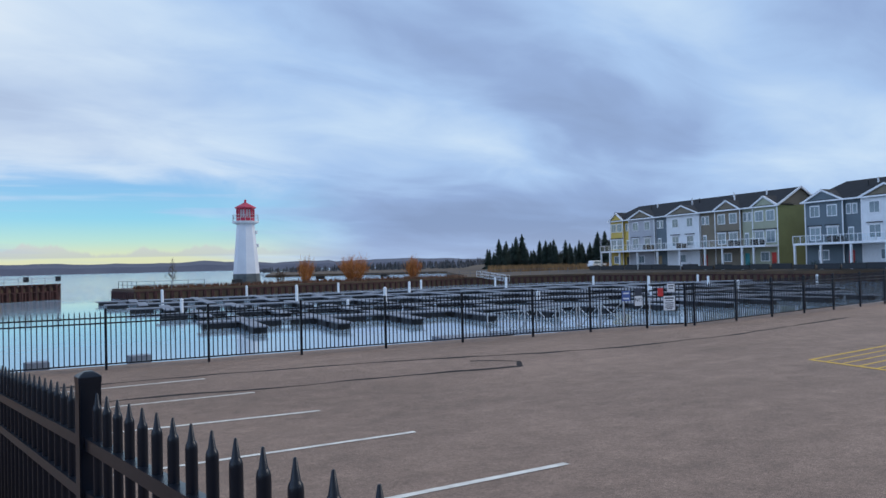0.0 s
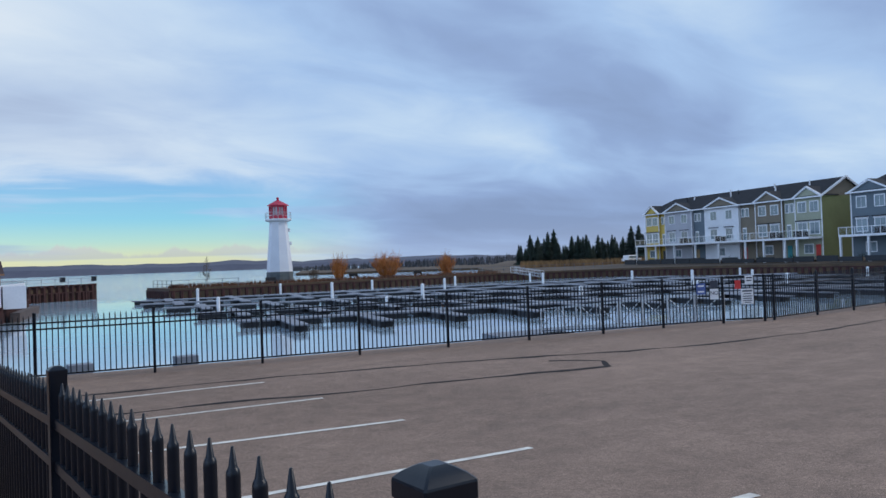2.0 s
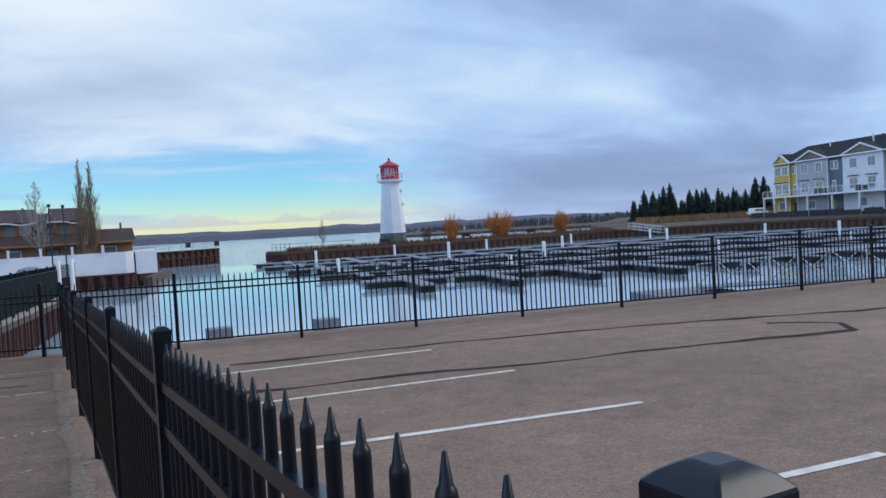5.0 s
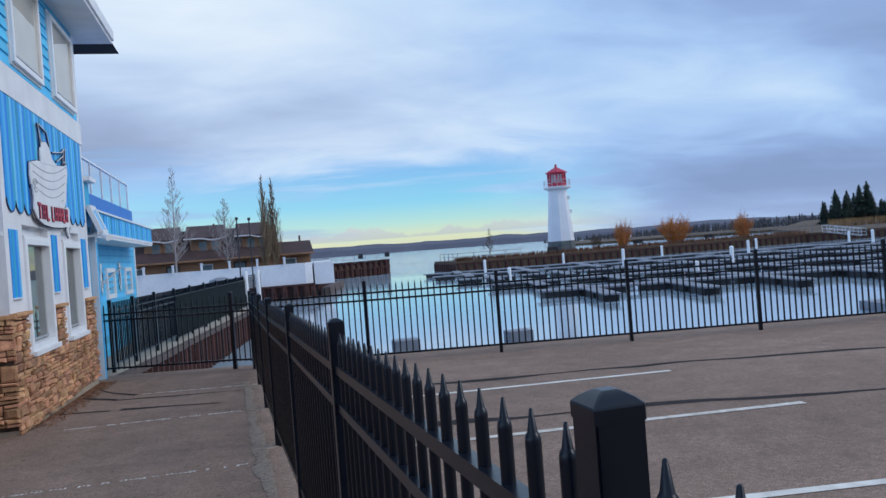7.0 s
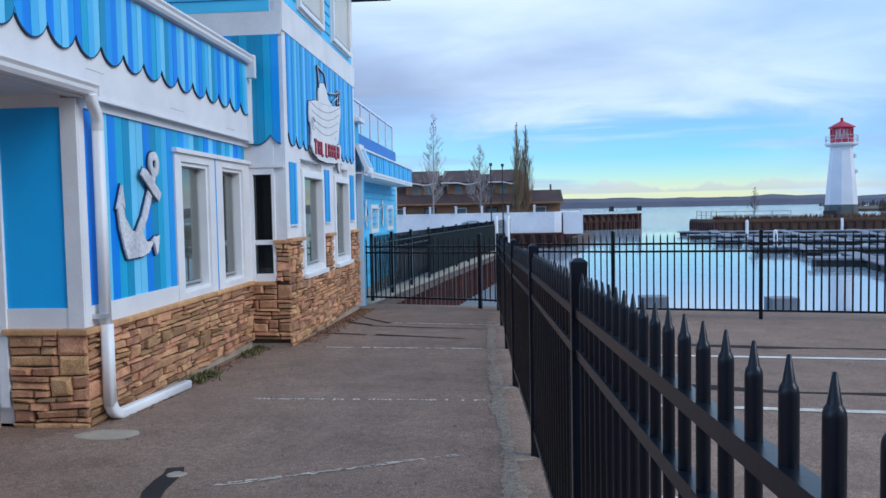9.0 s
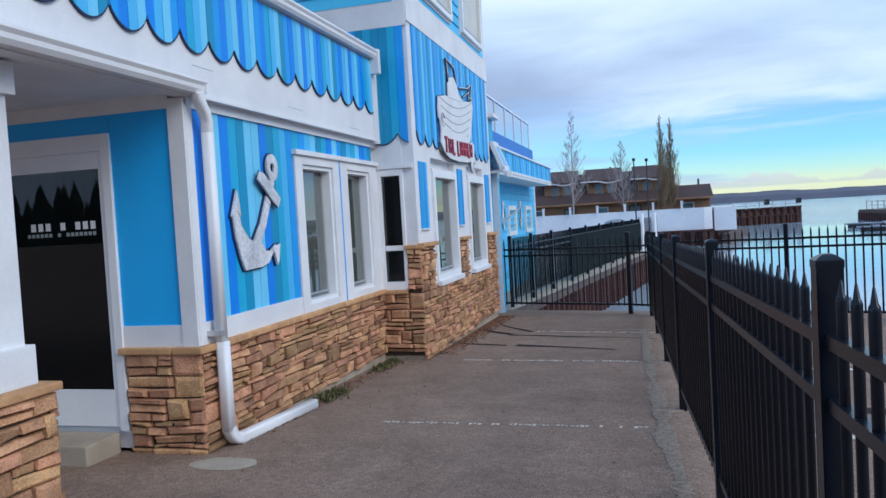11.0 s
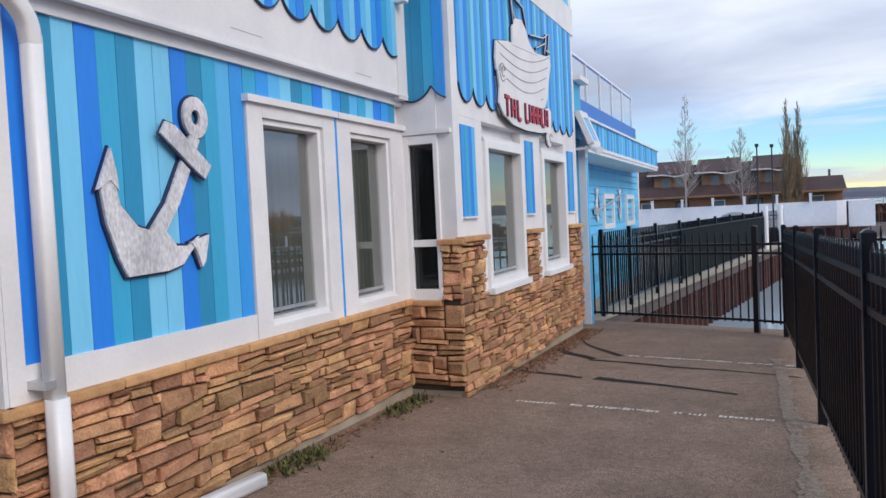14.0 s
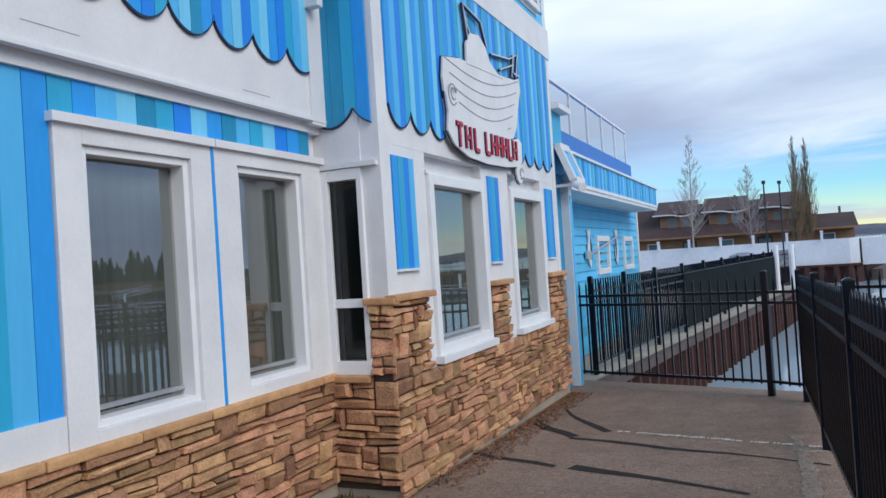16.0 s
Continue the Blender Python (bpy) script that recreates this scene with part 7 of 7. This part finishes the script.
for x, y in ((19.82, 119.73), (15.29, 117)):
    tagged(boxed("lifebuoy_box", (x, x + 0.7, y, y + 0.4, 0.95, 1.65), M_FLOAT), "dark box hung on the breakwater railing", "box", "railing boxes")


def house(x0, x1, y0, depth, eave, ridge, dormers, label):
    h = thing("house", label, "house", "lakeside houses")
    boxed("wall", (x0 + 0.3, x1 - 0.3, y0, y0 + depth, -0.3, eave), M_TAN, h)
    bm = bmesh.new()
    prism(bm, [(y0 - 0.7, eave - 0.1), (y0 + depth + 0.7, eave - 0.1), (y0 + depth / 2 + 0.4, ridge), (y0 + depth / 2 - 0.4, ridge)], "x", x0, x1)
    part("roof", bm, M_BROWNROOF, h)
    boxed("eaves_board", (x0, x1, y0 - 0.78, y0 - 0.68, eave - 0.2, eave - 0.02), M_TAN, h)
    for c, w in dormers:
        z0, zt = eave + 0.75, eave + 2.2
        boxed("dormer", (c - w / 2 + 0.2, c + w / 2 - 0.1, y0 + 0.9, y0 + depth / 2, z0 - 0.5, zt), M_TAN, h)
        bm = bmesh.new()
        prism(bm, [(y0 + 0.35, zt - 0.02), (y0 + depth / 2 + 0.5, ridge + 0.5), (y0 + depth / 2 + 0.5, ridge - 0.3), (y0 + 0.35, zt - 0.16)], "x", c - w / 2 - 0.35, c + w / 2 + 0.35)
        part("dormer_roof", bm, M_BROWNROOF, h)
        # pale fascia that dips in a wave at one end
        bm = bmesh.new()
        pts = [(c - w / 2 - 0.4 + (w + 0.8) * k / 10, zt - 0.10 - 0.20 * max(0.0, math.sin(math.pi * (k - 4) / 6)) ** 2 * (1 if k > 4 else 0)) for k in range(11)]
        for u, v in zip(pts, pts[1:]):
            bar(bm, (u[0], y0 + 0.31, u[1]), (v[0], y0 + 0.31, v[1]), 0.06, 0.13)
        part("dormer_trim", bm, M_QUAY, h)
        for s_ in (-1, 1):
            q0 = c + 0.4 + s_ * 0.62
            wn = boxed("window", (q0 - 0.5, q0 + 0.5, y0 + 0.82, y0 + 0.895, z0 - 0.05, zt - 0.25), M_TAN, h, "tan window frame")
            boxed("pane", (q0 - 0.36, q0 + 0.36, y0 + 0.79, y0 + 0.815, z0 + 0.42, zt - 0.4), M_FARWIN, wn)
            boxed("pane", (q0 - 0.36, q0 + 0.36, y0 + 0.79, y0 + 0.815, z0 + 0.05, z0 + 0.34), M_FARWIN, wn)
    n = int((x1 - x0) / 3.2)
    for k in range(n):
        c = x0 + 1.6 + k * 3.2
        wn = boxed("window", (c - 0.6, c + 0.6, y0 - 0.06, y0, 0.4, 1.8), M_FLOAT if k % 2 else M_QUAY, h)
        boxed("pane", (c - 0.5, c + 0.5, y0 - 0.08, y0 - 0.062, 0.5, 1.7), M_FARWIN, wn)
    boxed("vent_pipe", (x0 + (x1 - x0) * 0.7, x0 + (x1 - x0) * 0.7 + 0.2, y0 + depth / 2 - 0.1, y0 + depth / 2 + 0.1, ridge - 0.3, ridge + 0.6), M_BARK, h)
    return h


house(-19.0, 2.5, 82.7, 9, 2.3, 5.4, ((-9.1, 3.05), (-4.65, 3.25), (0.03, 2.65)), "brown shingled lakeside house with dormers")
house(2.1, 6.1, 84.8, 7, 2.3, 3.6, (), "low brown hipped lakeside house")
house(-33.9, -19.6, 84, 9, 2.7, 5.6, ((-26.7, 3.05),), "brown shingled lakeside house with dormers")
for x, y in ((-0.9, 47.6), (-0.24, 48.6)):
    lp2 = thing("lamp_post", "slim dark lamp post at the quay end", "lamp post", "lamp posts")
    bm = bmesh.new()
    tube(bm, (x, y, -0.5), (x, y, 4.05), 0.04, 0.032)
    part("pole", bm, M_FLOAT, lp2)
    boxed("head", (x - 0.08, x + 0.08, y - 0.08, y + 0.08, 4.05, 4.2), M_FLOAT, lp2)
cw = thing("covered_winch", "grey tarpaulin-covered winch at the quay end", "winch")
bm = bmesh.new()
lathe(bm, [(0.75, 0.0), (0.72, 0.9), (0.5, 1.35), (0.2, 1.45)], (-1.72, 40.9), 10)
bmesh.ops.translate(bm, verts=bm.verts[:], vec=(0, 0, -0.4 + 0.0))
part("cover", bm, surf("tarpaulin", (0.22, 0.24, 0.27), (0.15, 0.16, 0.19), 2, 0.6, 0.3), cw)
for x, y in ((-0.6, 41.5), (-0.02, 42.9)):
    p2 = thing("mooring_pile", "white capped mooring pile", "piling", "mooring piles")
    bm = bmesh.new()
    tube(bm, (x, y, -2.5), (x, y, 1.25), 0.11, sides=10)
    part("pile", bm, M_VINYL, p2)


# ---- woods behind the walk, seen only in the glass ----
bm = bmesh.new()
rb = random.Random(61)
for k in range(420):
    x = -120 + 260 * rb.random()
    y = -95 - 30 * rb.random()
    h = rb.uniform(7, 13)
    z = ground_z(y) - 0.3
    for j in range(3):
        f0, f1 = j / 3.4, min(1.0, (j + 1.6) / 3.4)
        lathe(bm, [(h * 0.30 * (1 - f0), z + h * f0), (0.03, z + h * f1)], (x, y), 6, rb.random())
tagged(part("woods", bm, M_FIR), "dark evergreen woods behind the car park", "woods", kind="stuff")
